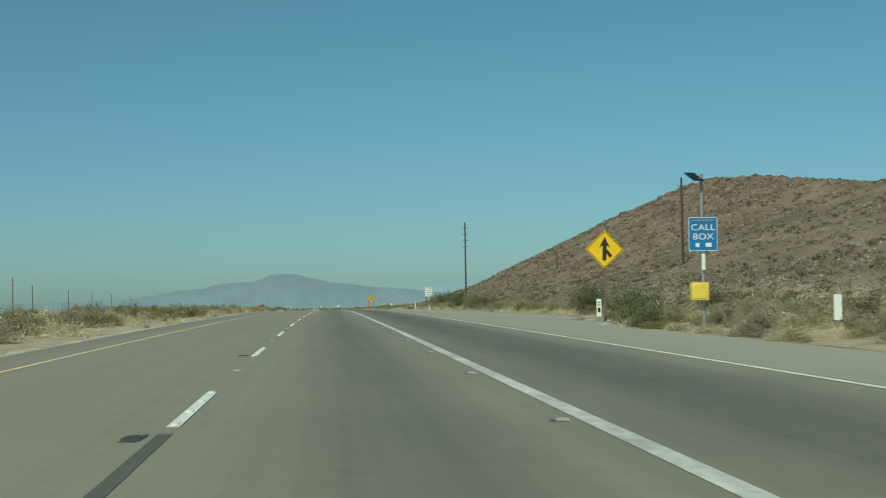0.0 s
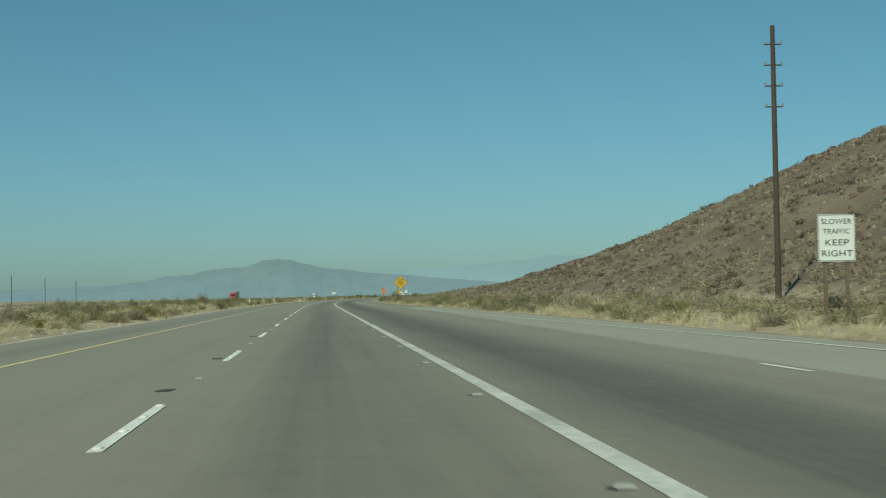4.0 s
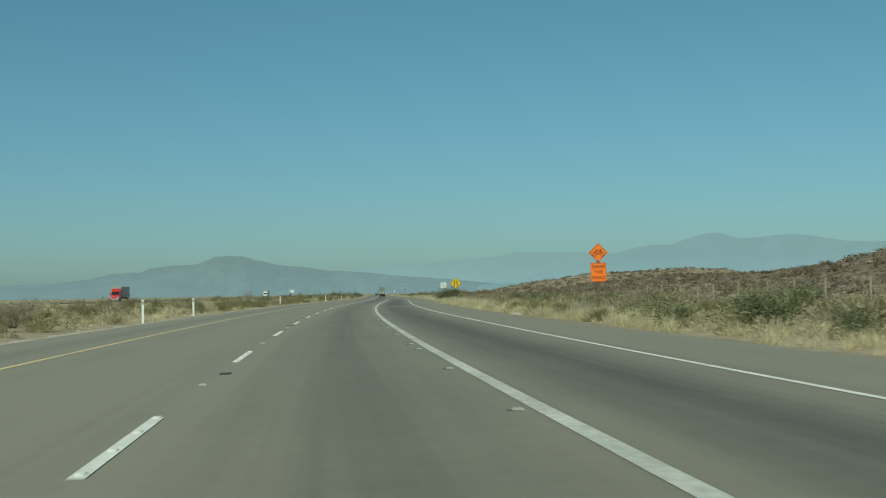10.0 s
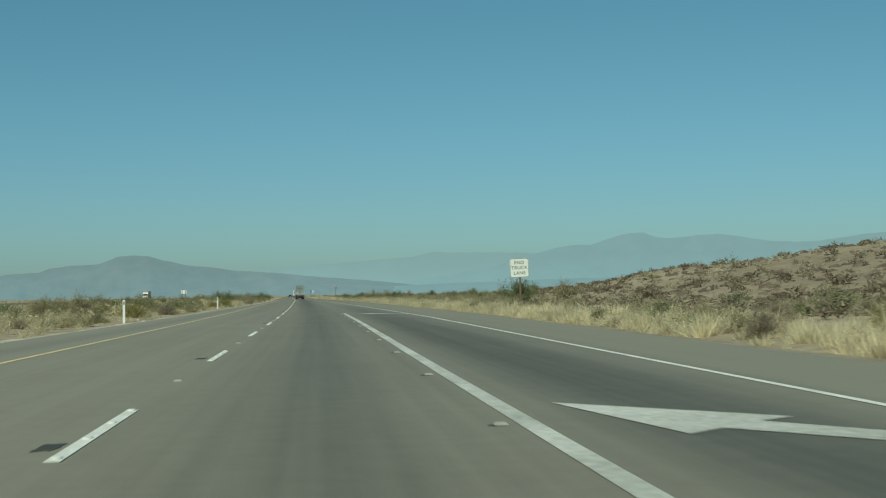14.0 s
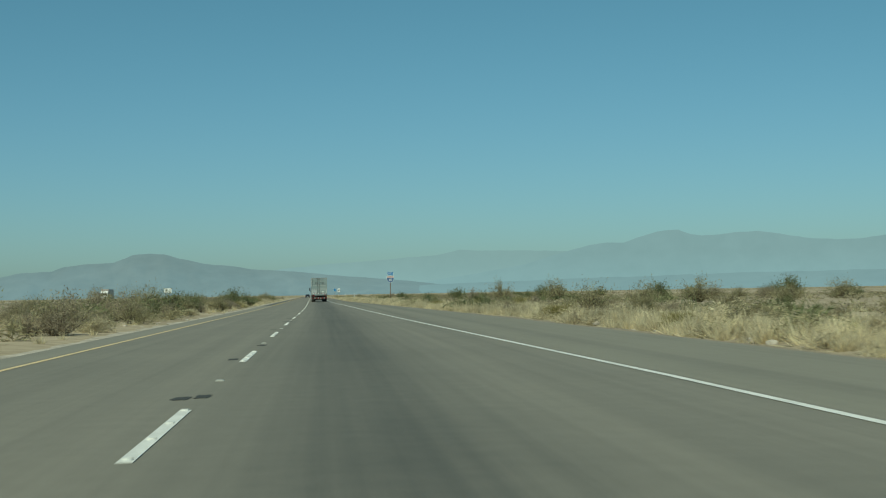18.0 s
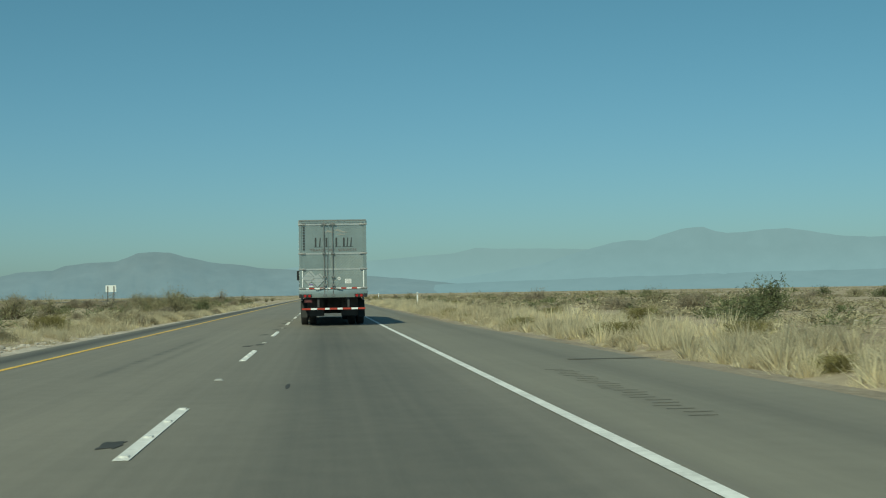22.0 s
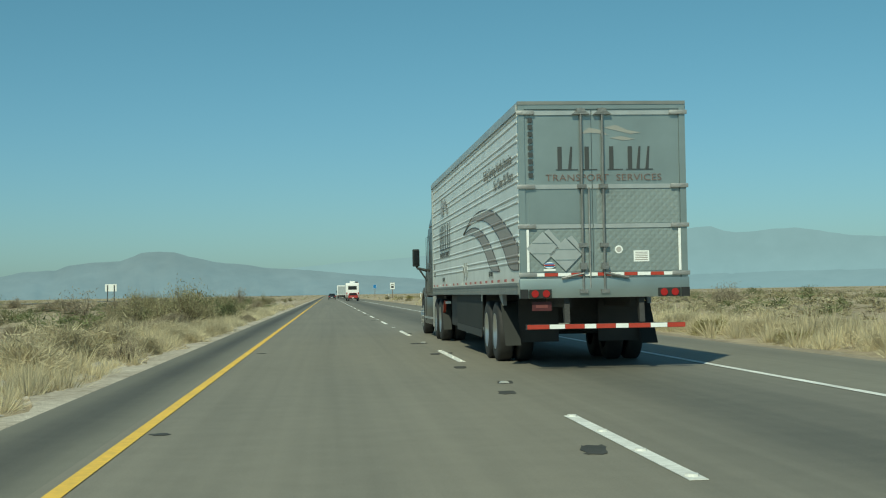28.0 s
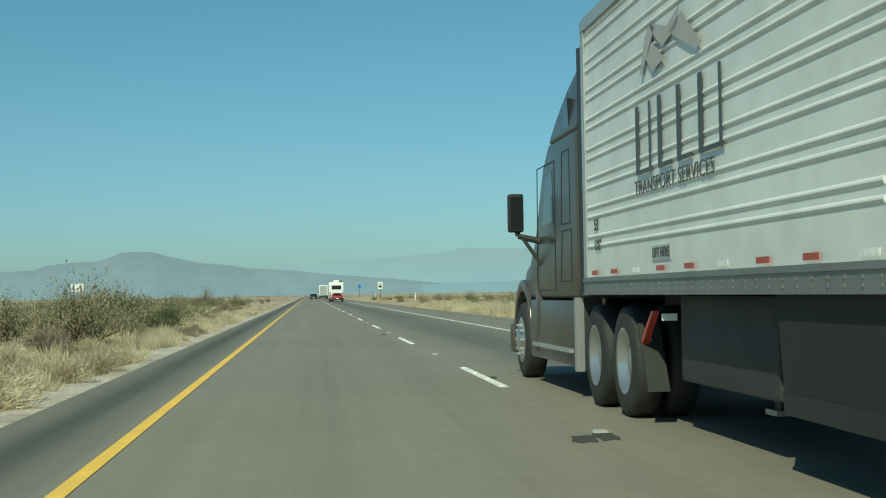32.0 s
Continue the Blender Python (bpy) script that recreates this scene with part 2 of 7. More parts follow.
TAR = material("tar_patch", (0.062, 0.06, 0.05), 0.7, vary=0.4, grain=20)
SKID = material("old_skid_mark", (0.115, 0.112, 0.092), 0.75, vary=0.2, grain=3)
REFLECTOR = material("grey_marker_plate", (0.42, 0.42, 0.39), 0.5, vary=0.2)
CERAMIC = material("marker_white", (0.75, 0.74, 0.70), 0.4, vary=0.15)
GRAVEL = material("pale_gravel", (0.56, 0.51, 0.43), 0.95, vary=0.3, grain=9, coarse=0.6, bump=0.7, bump_scale=30, second=(0.33, 0.28, 0.22), spec=0.2)
GRAVEL_R = material("sandy_gravel", (0.36, 0.31, 0.235), 0.95, vary=0.3, grain=9, coarse=0.6, bump=0.7, bump_scale=30, second=(0.24, 0.20, 0.15), spec=0.2)
ROCK = material("brown_rock", (0.178, 0.138, 0.108), 0.9, vary=0.4, grain=2.0, coarse=0.3, bump=0.6, bump_scale=7, second=(0.10, 0.075, 0.06), island=True, spec=0.25)
PALE_ROCK = material("pale_stone", (0.50, 0.45, 0.38), 0.9, vary=0.3, grain=4.0, bump=0.5, bump_scale=12, spec=0.25)
OLIVE = foliage("olive_leaves", (0.345, 0.313, 0.185), 0.24, 0.3)
GREEN = foliage("green_leaves", (0.185, 0.205, 0.102))
STRAW = foliage("straw_grass", (0.72, 0.635, 0.435), 0.24, 0.4)
TAN = foliage("tan_brush", (0.66, 0.58, 0.40), 0.24, 0.38)
GREYBRUSH = foliage("grey_brush", (0.39, 0.335, 0.24), 0.24, 0.3)
DARKBRUSH = foliage("dark_brush", (0.215, 0.172, 0.122))
DRABBRUSH = foliage("drab_brush", (0.385, 0.34, 0.22), 0.24, 0.3)
YELLOWBRUSH = foliage("yellow_brush", (0.34, 0.30, 0.13))
TWIG = material("brown_twigs", (0.14, 0.11, 0.08), 0.9, vary=0.35, grain=5)
ROD_STEEL = material("dull_lock_rod_steel", (0.24, 0.245, 0.24), 0.5, 0.6, vary=0.2)
EMBLEM_GREY = material("faded_grey_film", (0.42, 0.40, 0.38), 0.45, vary=0.08, bump=0)
STEEL = material("grey_galvanised_steel", (0.36, 0.36, 0.35), 0.5, 0.6, vary=0.2)
PALE_POST = material("sun_bleached_post", (0.36, 0.31, 0.235), 0.9, vary=0.3, grain=12, bump=0.4)
WOOD_POST = material("weathered_wood", (0.17, 0.125, 0.09), 0.9, vary=0.35, grain=12, bump=0.4)
CREOSOTE = material("dark_pole_wood", (0.085, 0.062, 0.048), 0.9, vary=0.3, grain=8, bump=0.4)
SIGN_YELLOW = material("sign_yellow", (0.86, 0.53, 0.02), 0.45, vary=0.06, grain=3)
SIGN_AMBER = material("faded_sign_amber", (0.62, 0.39, 0.04), 0.5, vary=0.12, grain=3)
SIGN_AMBER2 = material("sign_golden_yellow", (0.76, 0.48, 0.03), 0.45, vary=0.08, grain=3)
SIGN_WHITE = material("sign_white", (0.76, 0.78, 0.76), 0.45, vary=0.06, grain=3)
SIGN_BLACK = material("sign_black", (0.018, 0.018, 0.018), 0.5, vary=0.2)
SIGN_BLUE = material("sign_blue", (0.015, 0.17, 0.42), 0.45, vary=0.1)
SHIELD_BLUE = material("shield_blue", (0.012, 0.075, 0.22), 0.45, vary=0.1)
FADED_RED = material("faded_sign_red", (0.50, 0.36, 0.34), 0.5, vary=0.15)
SIGN_RED = material("sign_red", (0.52, 0.05, 0.04), 0.45, vary=0.1)
PLATE_BARS = material("faded_plate_letters", (0.17, 0.05, 0.045), 0.5, vary=0.1)
PLATE_RED = material("dark_red_plate", (0.075, 0.014, 0.016), 0.5, vary=0.1)
SIGN_ORANGE = material("fluorescent_orange", (1.0, 0.22, 0.03), 0.45, vary=0.04)
BOX_YELLOW = material("call_box_yellow", (0.80, 0.60, 0.10), 0.5, vary=0.1)
TRAILER_WHITE = material("white_trailer_paint", (0.73, 0.75, 0.73), 0.35, vary=0.08, grain=3, coarse=0.5, second=(0.60, 0.615, 0.59), bump=0)
TRAILER_GREY = material("grey_graphic_film", (0.30, 0.265, 0.245), 0.45, vary=0.08, bump=0)
STAINLESS = material("dull_stainless_steel", (0.35, 0.40, 0.385), 0.38, 0.75, vary=0.12, grain=3, coarse=0.8, bump=0)
ALUMINIUM = material("aluminium_rail", (0.55, 0.56, 0.54), 0.42, 0.7, vary=0.12, grain=5, bump=0.02)
RAIL_GREY = material("grey_rail_metal", (0.25, 0.26, 0.25), 0.5, 0.5, vary=0.15, grain=4, bump=0.02)
BRIGHT_METAL = material("polished_wheel", (0.55, 0.55, 0.53), 0.34, 0.85, vary=0.08, bump=0)
BLACK_PLASTIC = material("black_plastic", (0.02, 0.02, 0.02), 0.5, vary=0.3, bump=0)
RUBBER = material("tyre_rubber", (0.030, 0.029, 0.028), 0.75, vary=0.3, grain=8, bump=0.05)
FRAME_BLACK = material("chassis_black", (0.045, 0.045, 0.044), 0.7, vary=0.3)
CAB_PAINT = material("taupe_metallic_paint", (0.10, 0.09, 0.08), 0.3, 0.4, vary=0.1, bump=0)
SKIRT_GREY = material("grey_side_skirt", (0.032, 0.034, 0.032), 0.7, vary=0.2, grain=2, bump=0.03, spec=0.25)
GLASS_DARK = material("tinted_glass", (0.015, 0.018, 0.02), 0.08, vary=0.05, bump=0)
TAPE_RED = material("red_reflective_tape", (0.43, 0.05, 0.03), 0.35, vary=0.12)
TAPE_WHITE = material("white_reflective_tape", (0.85, 0.86, 0.84), 0.35, vary=0.06)
LAMP_RED = material("red_lamp_lens", (0.34, 0.015, 0.015), 0.2, vary=0.1, bump=0)
EMBLEM_DULL = material("dull_emblem_film", (0.30, 0.305, 0.285), 0.5, vary=0.1, bump=0)
SLOGAN = material("dark_grey_film", (0.13, 0.132, 0.125), 0.45, vary=0.1, bump=0)
BROWN_FILM = material("faded_brown_film", (0.20, 0.125, 0.10), 0.45, vary=0.1, bump=0)
LETTER = material("dark_green_grey_lettering", (0.055, 0.06, 0.06), 0.45, vary=0.1, bump=0)
RV_WHITE = material("white_vehicle_paint", (0.80, 0.80, 0.78), 0.3, vary=0.06, bump=0)
CAR_RED = material("dark_red_car_paint", (0.30, 0.035, 0.03), 0.25, vary=0.1, bump=0)
CAR_DARK = material("dark_car_paint", (0.02, 0.025, 0.035), 0.25, vary=0.1, bump=0)
CAB_RED = material("red_cab_paint", (0.55, 0.03, 0.03), 0.3, vary=0.08, bump=0)


def quilted():
    """Stainless sheet pressed into a diamond quilt."""
    m = material("diamond_quilted_steel", (0.33, 0.375, 0.36), 0.45, 0.6, vary=0.15, grain=3, bump=0)
    n, l = m.node_tree.nodes, m.node_tree.links
    tc, sep = n.new("ShaderNodeTexCoord"), n.new("ShaderNodeSeparateXYZ")
    l.new(tc.outputs["Object"], sep.inputs[0])
    waves = []
    for sign in (1, -1):
        k = n.new("ShaderNodeMath")
        k.operation = "MULTIPLY_ADD"
        l.new(sep.outputs[0], k.inputs[0])
        k.inputs[1].default_value = sign
        l.new(sep.outputs[2], k.inputs[2])
        p = n.new("ShaderNodeMath")
        p.operation = "PINGPONG"
        l.new(k.outputs[0], p.inputs[0])
        p.inputs[1].default_value = 0.05
        waves.append(p.outputs[0])
    low = n.new("ShaderNodeMath")
    low.operation = "MINIMUM"
    l.new(waves[0], low.inputs[0])
    l.new(waves[1], low.inputs[1])
    bp = n.new("ShaderNodeBump")
    bp.inputs["Strength"].default_value, bp.inputs["Distance"].default_value = 0.2, 0.25
    l.new(low.outputs[0], bp.inputs["Height"])
    l.new(bp.outputs[0], n["Principled BSDF"].inputs["Normal"])
    return m


QUILT = quilted()
SHOULDER_R = asphalt("grey_shoulder_asphalt", (0.268, 0.248, 0.190), (0.120, 0.112, 0.088), ((4.9, 0.25, 0.3), (6.4, 0.3, 0.25)), (-220.0, -50.0))
# mountain colours with the air's haze painted in as a bluish glow
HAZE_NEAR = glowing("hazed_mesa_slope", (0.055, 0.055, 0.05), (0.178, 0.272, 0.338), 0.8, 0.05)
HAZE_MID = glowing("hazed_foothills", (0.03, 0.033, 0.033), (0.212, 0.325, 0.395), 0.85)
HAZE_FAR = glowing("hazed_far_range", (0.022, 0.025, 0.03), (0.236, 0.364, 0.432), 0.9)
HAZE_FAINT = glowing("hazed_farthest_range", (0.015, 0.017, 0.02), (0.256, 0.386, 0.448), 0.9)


# ---- building helpers ----
class Build:
    """Collects plain solids into one mesh; k scales all that is put in."""

    def __init__(self, k=1.0):
        self.v, self.f, self.k, self.smooth = [], [], k, False

    def add(self, verts, faces):
        n = len(self.v)
        self.v += [tuple(c * self.k for c in p) for p in verts]
        self.f += [tuple(i + n for i in q) for q in faces]
        return self

    def box(self, x0, x1, y0, y1, z0, z1, c=0.0):
        """A box whose upright edges are cut off by c."""
        if c <= 0:
            p = [(x0, y0), (x1, y0), (x1, y1), (x0, y1)]
        else:
            p = [(x0 + c, y0), (x1 - c, y0), (x1, y0 + c), (x1, y1 - c), (x1 - c, y1), (x0 + c, y1), (x0, y1 - c), (x0, y0 + c)]
        return self.prism(p, z0, z1)

    def prism(self, p, z0, z1):
        n = len(p)
        faces = [tuple(range(n - 1, -1, -1)), tuple(range(n, 2 * n))]
        faces += [(i, (i + 1) % n, n + (i + 1) % n, n + i) for i in range(n)]
        return self.add([(x, y, z0) for x, y in p] + [(x, y, z1) for x, y in p], faces)

    def slab(self, p, y0, y1):
        """A prism along y of the outline p in x and z (anticlockwise as seen from -y)."""
        n = len(p)
        faces = [tuple(range(n)), tuple(range(2 * n - 1, n - 1, -1))]
        faces += [(i, n + i, n + (i + 1) % n, (i + 1) % n) for i in range(n)]
        return self.add([(x, y0, z) for x, z in p] + [(x, y1, z) for x, z in p], faces)

    def side(self, p, x0, x1):
        """A prism along x of the outline p in y and z (anticlockwise as seen from +x)."""
        n = len(p)
        faces = [tuple(range(n - 1, -1, -1)), tuple(range(n, 2 * n))]
        faces += [(i, (i + 1) % n, n + (i + 1) % n, n + i) for i in range(n)]
        return self.add([(x0, y, z) for y, z in p] + [(x1, y, z) for y, z in p], faces)

    def tube(self, a, b, r, n=8, r2=None):
        """A rod from a to b."""
        a, b = Vector(a), Vector(b)
        d = (b - a).normalized()
        u = d.orthogonal().normalized()
        w = d.cross(u)
        r2 = r if r2 is None else r2
        ring = [(math.cos(2 * math.pi * i / n), math.sin(2 * math.pi * i / n)) for i in range(n)]
        verts = [tuple(a + r * (c * u + s * w)) for c, s in ring] + [tuple(b + r2 * (c * u + s * w)) for c, s in ring]
        faces = [(i, (i + 1) % n, n + (i + 1) % n, n + i) for i in range(n)] + [tuple(range(n - 1, -1, -1)), tuple(range(n, 2 * n))]
        return self.add(verts, faces)

    def lathe(self, rows, x, y, z, n=24, closed=True):
        """A body of revolution about the x axis through (x, y, z): rows of (along x, radius)."""
        verts, faces = [], []
        for dx, r in rows:
            verts += [(x + dx, y + r * math.cos(2 * math.pi * i / n), z + r * math.sin(2 * math.pi * i / n)) for i in range(n)]
        for j in range(len(rows) - 1):
            faces += [(j * n + i, j * n + (i + 1) % n, (j + 1) * n + (i + 1) % n, (j + 1) * n + i) for i in range(n)]
        if closed:
            faces += [tuple(range(n - 1, -1, -1)), tuple(range((len(rows) - 1) * n, len(rows) * n))]
        return self.add(verts, faces)

    def mesh(self, name, mat):
        me = bpy.data.meshes.new(name)
        me.from_pydata(self.v, [], self.f)
        me.materials.append(mat)
        bm = bmesh.new()
        bm.from_mesh(me)
        bmesh.ops.recalc_face_normals(bm, faces=bm.faces)
        bm.to_mesh(me)
        bm.free()
        if self.smooth:
            for p in me.polygons:
                p.use_smooth = len(p.vertices) == 4
        return me


def part(name, build, mat, parent, label="", at=None):
    """Links what build holds as one mesh object under parent."""
    ob = new(name, build if isinstance(build, bpy.types.Mesh) else build.mesh(name, mat))
    ob.parent = parent
    if at is not None:
        ob.matrix_basis = at
    return tagged(ob, label) if label else ob


def thing(name, m, label, category, group="", kind=""):
    ob = new(name)
    ob.empty_display_size = 0.2
    ob.matrix_basis = m
    return tagged(ob, label, category, group, kind)


def lettering(name, words, size, mat, parent, m, label="", depth=0.003, squeeze=1.0, align="CENTER", thin=0.0):
    """Raised letters in the built-in font, as a mesh, in the plane of m."""
    cu = bpy.data.curves.new(name, "FONT")
    cu.body, cu.size, cu.extrude, cu.align_x, cu.align_y = words, size, depth, align, "CENTER"
    cu.space_character = 1.05
    cu.offset = -thin * size
    tmp = bpy.data.objects.new(name, cu)
    me = bpy.data.meshes.new_from_object(tmp)
    bpy.data.objects.remove(tmp)
    bpy.data.curves.remove(cu)
    co = [tuple(v.co) for v in me.vertices]
    faces = sorted(([tuple(p.vertices) for p in me.polygons]), key=lambda f: min(co[i][0] for i in f))
    bpy.data.meshes.remove(me)
    groups, reach = [], -1e9
    for f in faces:     # a wide gap begins the next word
        if min(co[i][0] for i in f) > reach + 0.17 * size:
            groups.append([])
        groups[-1].append(f)
        reach = max(reach, max(co[i][0] for i in f))
    for group in groups:
        used = sorted({i for f in group for i in f})
        place = {i: k for k, i in enumerate(used)}
        me = bpy.data.meshes.new(name)
        me.from_pydata([co[i] for i in used], [], [tuple(place[i] for i in f) for f in group])
        me.materials.append(mat)
        ob = new(name, me)
        ob.parent = parent
        ob.matrix_basis = m @ Matrix.Diagonal((squeeze, 1, 1, 1))
        if label:
            tagged(ob, label)


# ---- the line of the road ----
KNOT_S = np.arange(-1000.0, 51.0, 50.0)
KNOT_X = np.array([32.91, 29.10, 25.29, 21.67, 18.20, 14.60, 10.95, 7.31, 3.77, 0.67, -1.59, -2.78, -2.95, -2.30, -1.48, -0.94, -0.63, -0.33, -0.02, 0.00, 0.00, 0.00])


def smooth_curve(xs, ys, q):
    """Hermite interpolation through the knots, straight past both ends."""
    xs, ys = np.asarray(xs, float), np.asarray(ys, float)
    m = np.gradient(ys, xs)
    qc = np.clip(q, xs[0], xs[-1])
    i = np.clip(np.searchsorted(xs, qc) - 1, 0, len(xs) - 2)
    h = xs[i + 1] - xs[i]
    t = (qc - xs[i]) / h
    y = (1 + 2 * t) * (1 - t) ** 2 * ys[i] + t * (1 - t) ** 2 * h * m[i] + t * t * (3 - 2 * t) * ys[i + 1] + t * t * (t - 1) * h * m[i + 1]
    return y + np.where(q < xs[0], (q - xs[0]) * m[0], 0.0) + np.where(q > xs[-1], (q - xs[-1]) * 0.0, 0.0)


FINE_S = np.concatenate([np.arange(-1400.0, 60.0, 2.0), np.arange(60.0, 4200.0, 20.0)])
FINE_X = smooth_curve(KNOT_S, KNOT_X, FINE_S)
_dy = np.sqrt(np.maximum(np.diff(FINE_S) ** 2 - np.diff(FINE_X) ** 2, 0.01))
FINE_Y = np.concatenate([[0.0], np.cumsum(_dy)])
FINE_Y -= np.interp(0.0, FINE_S, FINE_Y)
FINE_H = np.arctan2(np.gradient(FINE_X, FINE_S), np.gradient(FINE_Y, FINE_S))


def rise(s):
    """The height of the road: it climbs to a soft crest near the start."""
    return -0.5 * 6.145e-5 * np.minimum(np.asarray(s, float) + 735.0, 0.0) ** 2 * np.where(np.asarray(s) < -1150, 1.0, 1.0)


def on_road(s, l, z=0.0):
    """The place at s metres along and l metres to the right of the lane line."""
    x, y, h = np.interp(s, FINE_S, FINE_X), np.interp(s, FINE_S, FINE_Y), np.interp(s, FINE_S, FINE_H)
    return np.stack([x + l * np.cos(h), y - l * np.sin(h), rise(s) + z + 0 * np.asarray(l, float)], -1)


def heading(s):
    return -math.degrees(float(np.interp(s, FINE_S, FINE_H)))


def along_of(x, y):
    """s and l of places x, y."""
    s = np.interp(y, FINE_Y, FINE_S)
    for _ in range(2):
        h = np.interp(s, FINE_S, FINE_H)
        dx, dy = x - np.interp(s, FINE_S, FINE_X), y - np.interp(s, FINE_S, FINE_Y)
        s = s + dx * np.sin(h) + dy * np.cos(h)
    h = np.interp(s, FINE_S, FINE_H)
    return s, (x - np.interp(s, FINE_S, FINE_X)) * np.cos(h) - (y - np.interp(s, FINE_S, FINE_Y)) * np.sin(h)


def right_edge(s):
    return np.interp(s, [-1000, -890, -875, -862, -848, -834, -812, -790, -757, -719, -650, -640, -600, -545, -480, -381, -301, -183, -144, -69, -27, 0],
                     [9.6, 9.7, 9.8, 11.0, 12.4, 11.7, 11.4, 10.9, 11.2, 11.3, 10.8, 10.8, 9.7, 8.97, 8.95, 8.8, 9.1, 8.7, 8.4, 6.8, 6.0, 5.4])


def left_edge(s):
    return np.interp(s, [-1000, -887, -762, -640, -525, -365, -260, -175, 0], [-4.6, -4.6, -5.6, -6.2, -5.9, -6.0, -5.2, -4.2, -4.45])


def edge_line(s):
    return np.interp(s, [-1000, -860, -780, -745, -700, -659, -640, -621, -592, -583, -545, -505, -466, -426, -350, -300, -185, -148, -115, -72, -41, 0],
                     [6.8, 6.6, 6.3, 7.3, 7.9, 8.45, 8.2, 7.64, 7.12, 6.8, 6.42, 6.30, 6.42, 6.36, 6.35, 6.40, 5.20, 4.45, 3.9, 3.52, 3.2, 3.1])


# ---- the lie of the land ----
_lattice = np.random.RandomState(7).rand(512, 512)


def lumps(x, y, size, octaves=4, shift=0.0):
    """Smooth random relief between -1 and 1."""
    total, weight, amp = 0.0, 0.0, 1.0
    for o in range(octaves):
        u, v = x / size + 37.3 * o + shift + 1000, y / size + 91.7 * o + shift + 1000
        i, j = np.floor(u).astype(int), np.floor(v).astype(int)
        a, b = u - i, v - j
        a, b = a * a * (3 - 2 * a), b * b * (3 - 2 * b)
        g = lambda p, q: _lattice[p % 512, q % 512]
        total = total + amp * ((g(i, j) * (1 - a) + g(i + 1, j) * a) * (1 - b) + (g(i, j + 1) * (1 - a) + g(i + 1, j + 1) * a) * b)
        weight, amp, size = weight + amp, amp * 0.5, size * 0.5
    return 2 * total / weight - 1


def step(a, b, x):
    t = np.clip((x - a) / (b - a), 0, 1)
    return t * t * (3 - 2 * t)


CREST_S = [-1000, -900, -850, -790, -732, -695, -669, -650, -617, -575, -546, -520, -505, -487, -465, -445, -425, -405, -393, -350, -297, -240, -190]
CREST_Z = [5.0, 9.0, 12.0, 15.0, 17.2, 18.4, 22.2, 23.6, 23.4, 22.0, 18.6, 14.6, 13.2, 13.2, 14.2, 13.4, 9.8, 7.2, 6.4, 4.8, 2.4, 1.0, 0.0]


def land(x, y):
    """The height of the ground at places x, y."""
    s, l = along_of(x, y)
    base = rise(np.maximum(s, -1150))
    over_r, over_l = l - right_edge(s), left_edge(s) - l
    out = np.maximum(over_r, over_l)
    z = base - 0.12 + 0.10 * step(0.0, 0.8, out)
    z = z + step(0.6, 5.0, over_r) * 0.28 + step(0.6, 7.0, over_l) * 0.12
    z = z + step(1.0, 12.0, out) * (0.22 * lumps(x, y, 14.0) + 0.25 * lumps(x, y, 60.0, 2, 5.0)) * (1 - step(150, 900, np.abs(l)))
    crest = np.interp(s, CREST_S, CREST_Z)
    up = np.clip((l - 23.0) / 52.0, 0, 1)
    shape = up * (1.08 - 0.08 * up) * (1 - 0.55 * step(85, 240, l))
    shape = shape * (1 - step(240, 420, l))
    rough = lumps(x, y, 9.0, 3, 3.0) * 0.75 + lumps(x, y, 30.0, 3, 9.0) * 1.9 - 1.0
    z = z + crest * shape + rough * step(0.02, 0.3, shape) * np.clip(crest / 12.0, 0, 1.0)
    knoll = 3.1 * np.exp(-((s + 262) / 46.0) ** 2) * step(10, 42, l) * (1 - step(55, 76, l))
    z = z + knoll * (1 + 0.18 * lumps(x, y, 7.0, 3, 2.0))
    return z


def ground_point(s, l):
    p = on_road(s, l)
    return float(p[0]), float(p[1]), float(land(np.array([p[0]]), np.array([p[1]]))[0])


# ---- ground, road and markings ----
def ground_sheet():
    xs = np.concatenate([-np.geomspace(4000, 130, 16), np.arange(-120, -24, 6.0), np.arange(-24, 26, 1.0), np.arange(26, 105, 1.6),
                         np.arange(105, 250, 9.0), np.geomspace(255, 4000, 16)])
    ys = np.concatenate([-np.geomspace(4000, 1250, 8), np.arange(-1200, -960, 20.0), np.arange(-960, 130, 2.2), np.arange(130, 330, 8.0), np.geomspace(340, 4250, 26)])
    gx, gy = np.meshgrid(xs, ys)
    cx = np.interp(gy, FINE_Y, FINE_X)
    px = gx + cx * np.clip(1 - np.abs(gx) / 900.0, 0, 1)
    z = land(px.ravel(), gy.ravel())
    nx, ny = len(xs), len(ys)
    idx = np.arange(nx * ny).reshape(ny, nx)
    quads = np.stack([idx[:-1, :-1], idx[:-1, 1:], idx[1:, 1:], idx[1:, :-1]], -1).reshape(-1, 4)
    me = bpy.data.meshes.new("ground")
    me.from_pydata(np.stack([px.ravel(), gy.ravel(), z], 1).tolist(), [], quads.tolist())
    me.materials.append(GROUND)
    me.polygons.foreach_set("use_smooth", np.ones(len(me.polygons), bool))
    return tagged(new("ground", me), "sandy brown desert floor rising into a rocky hill", "ground", kind="structure")


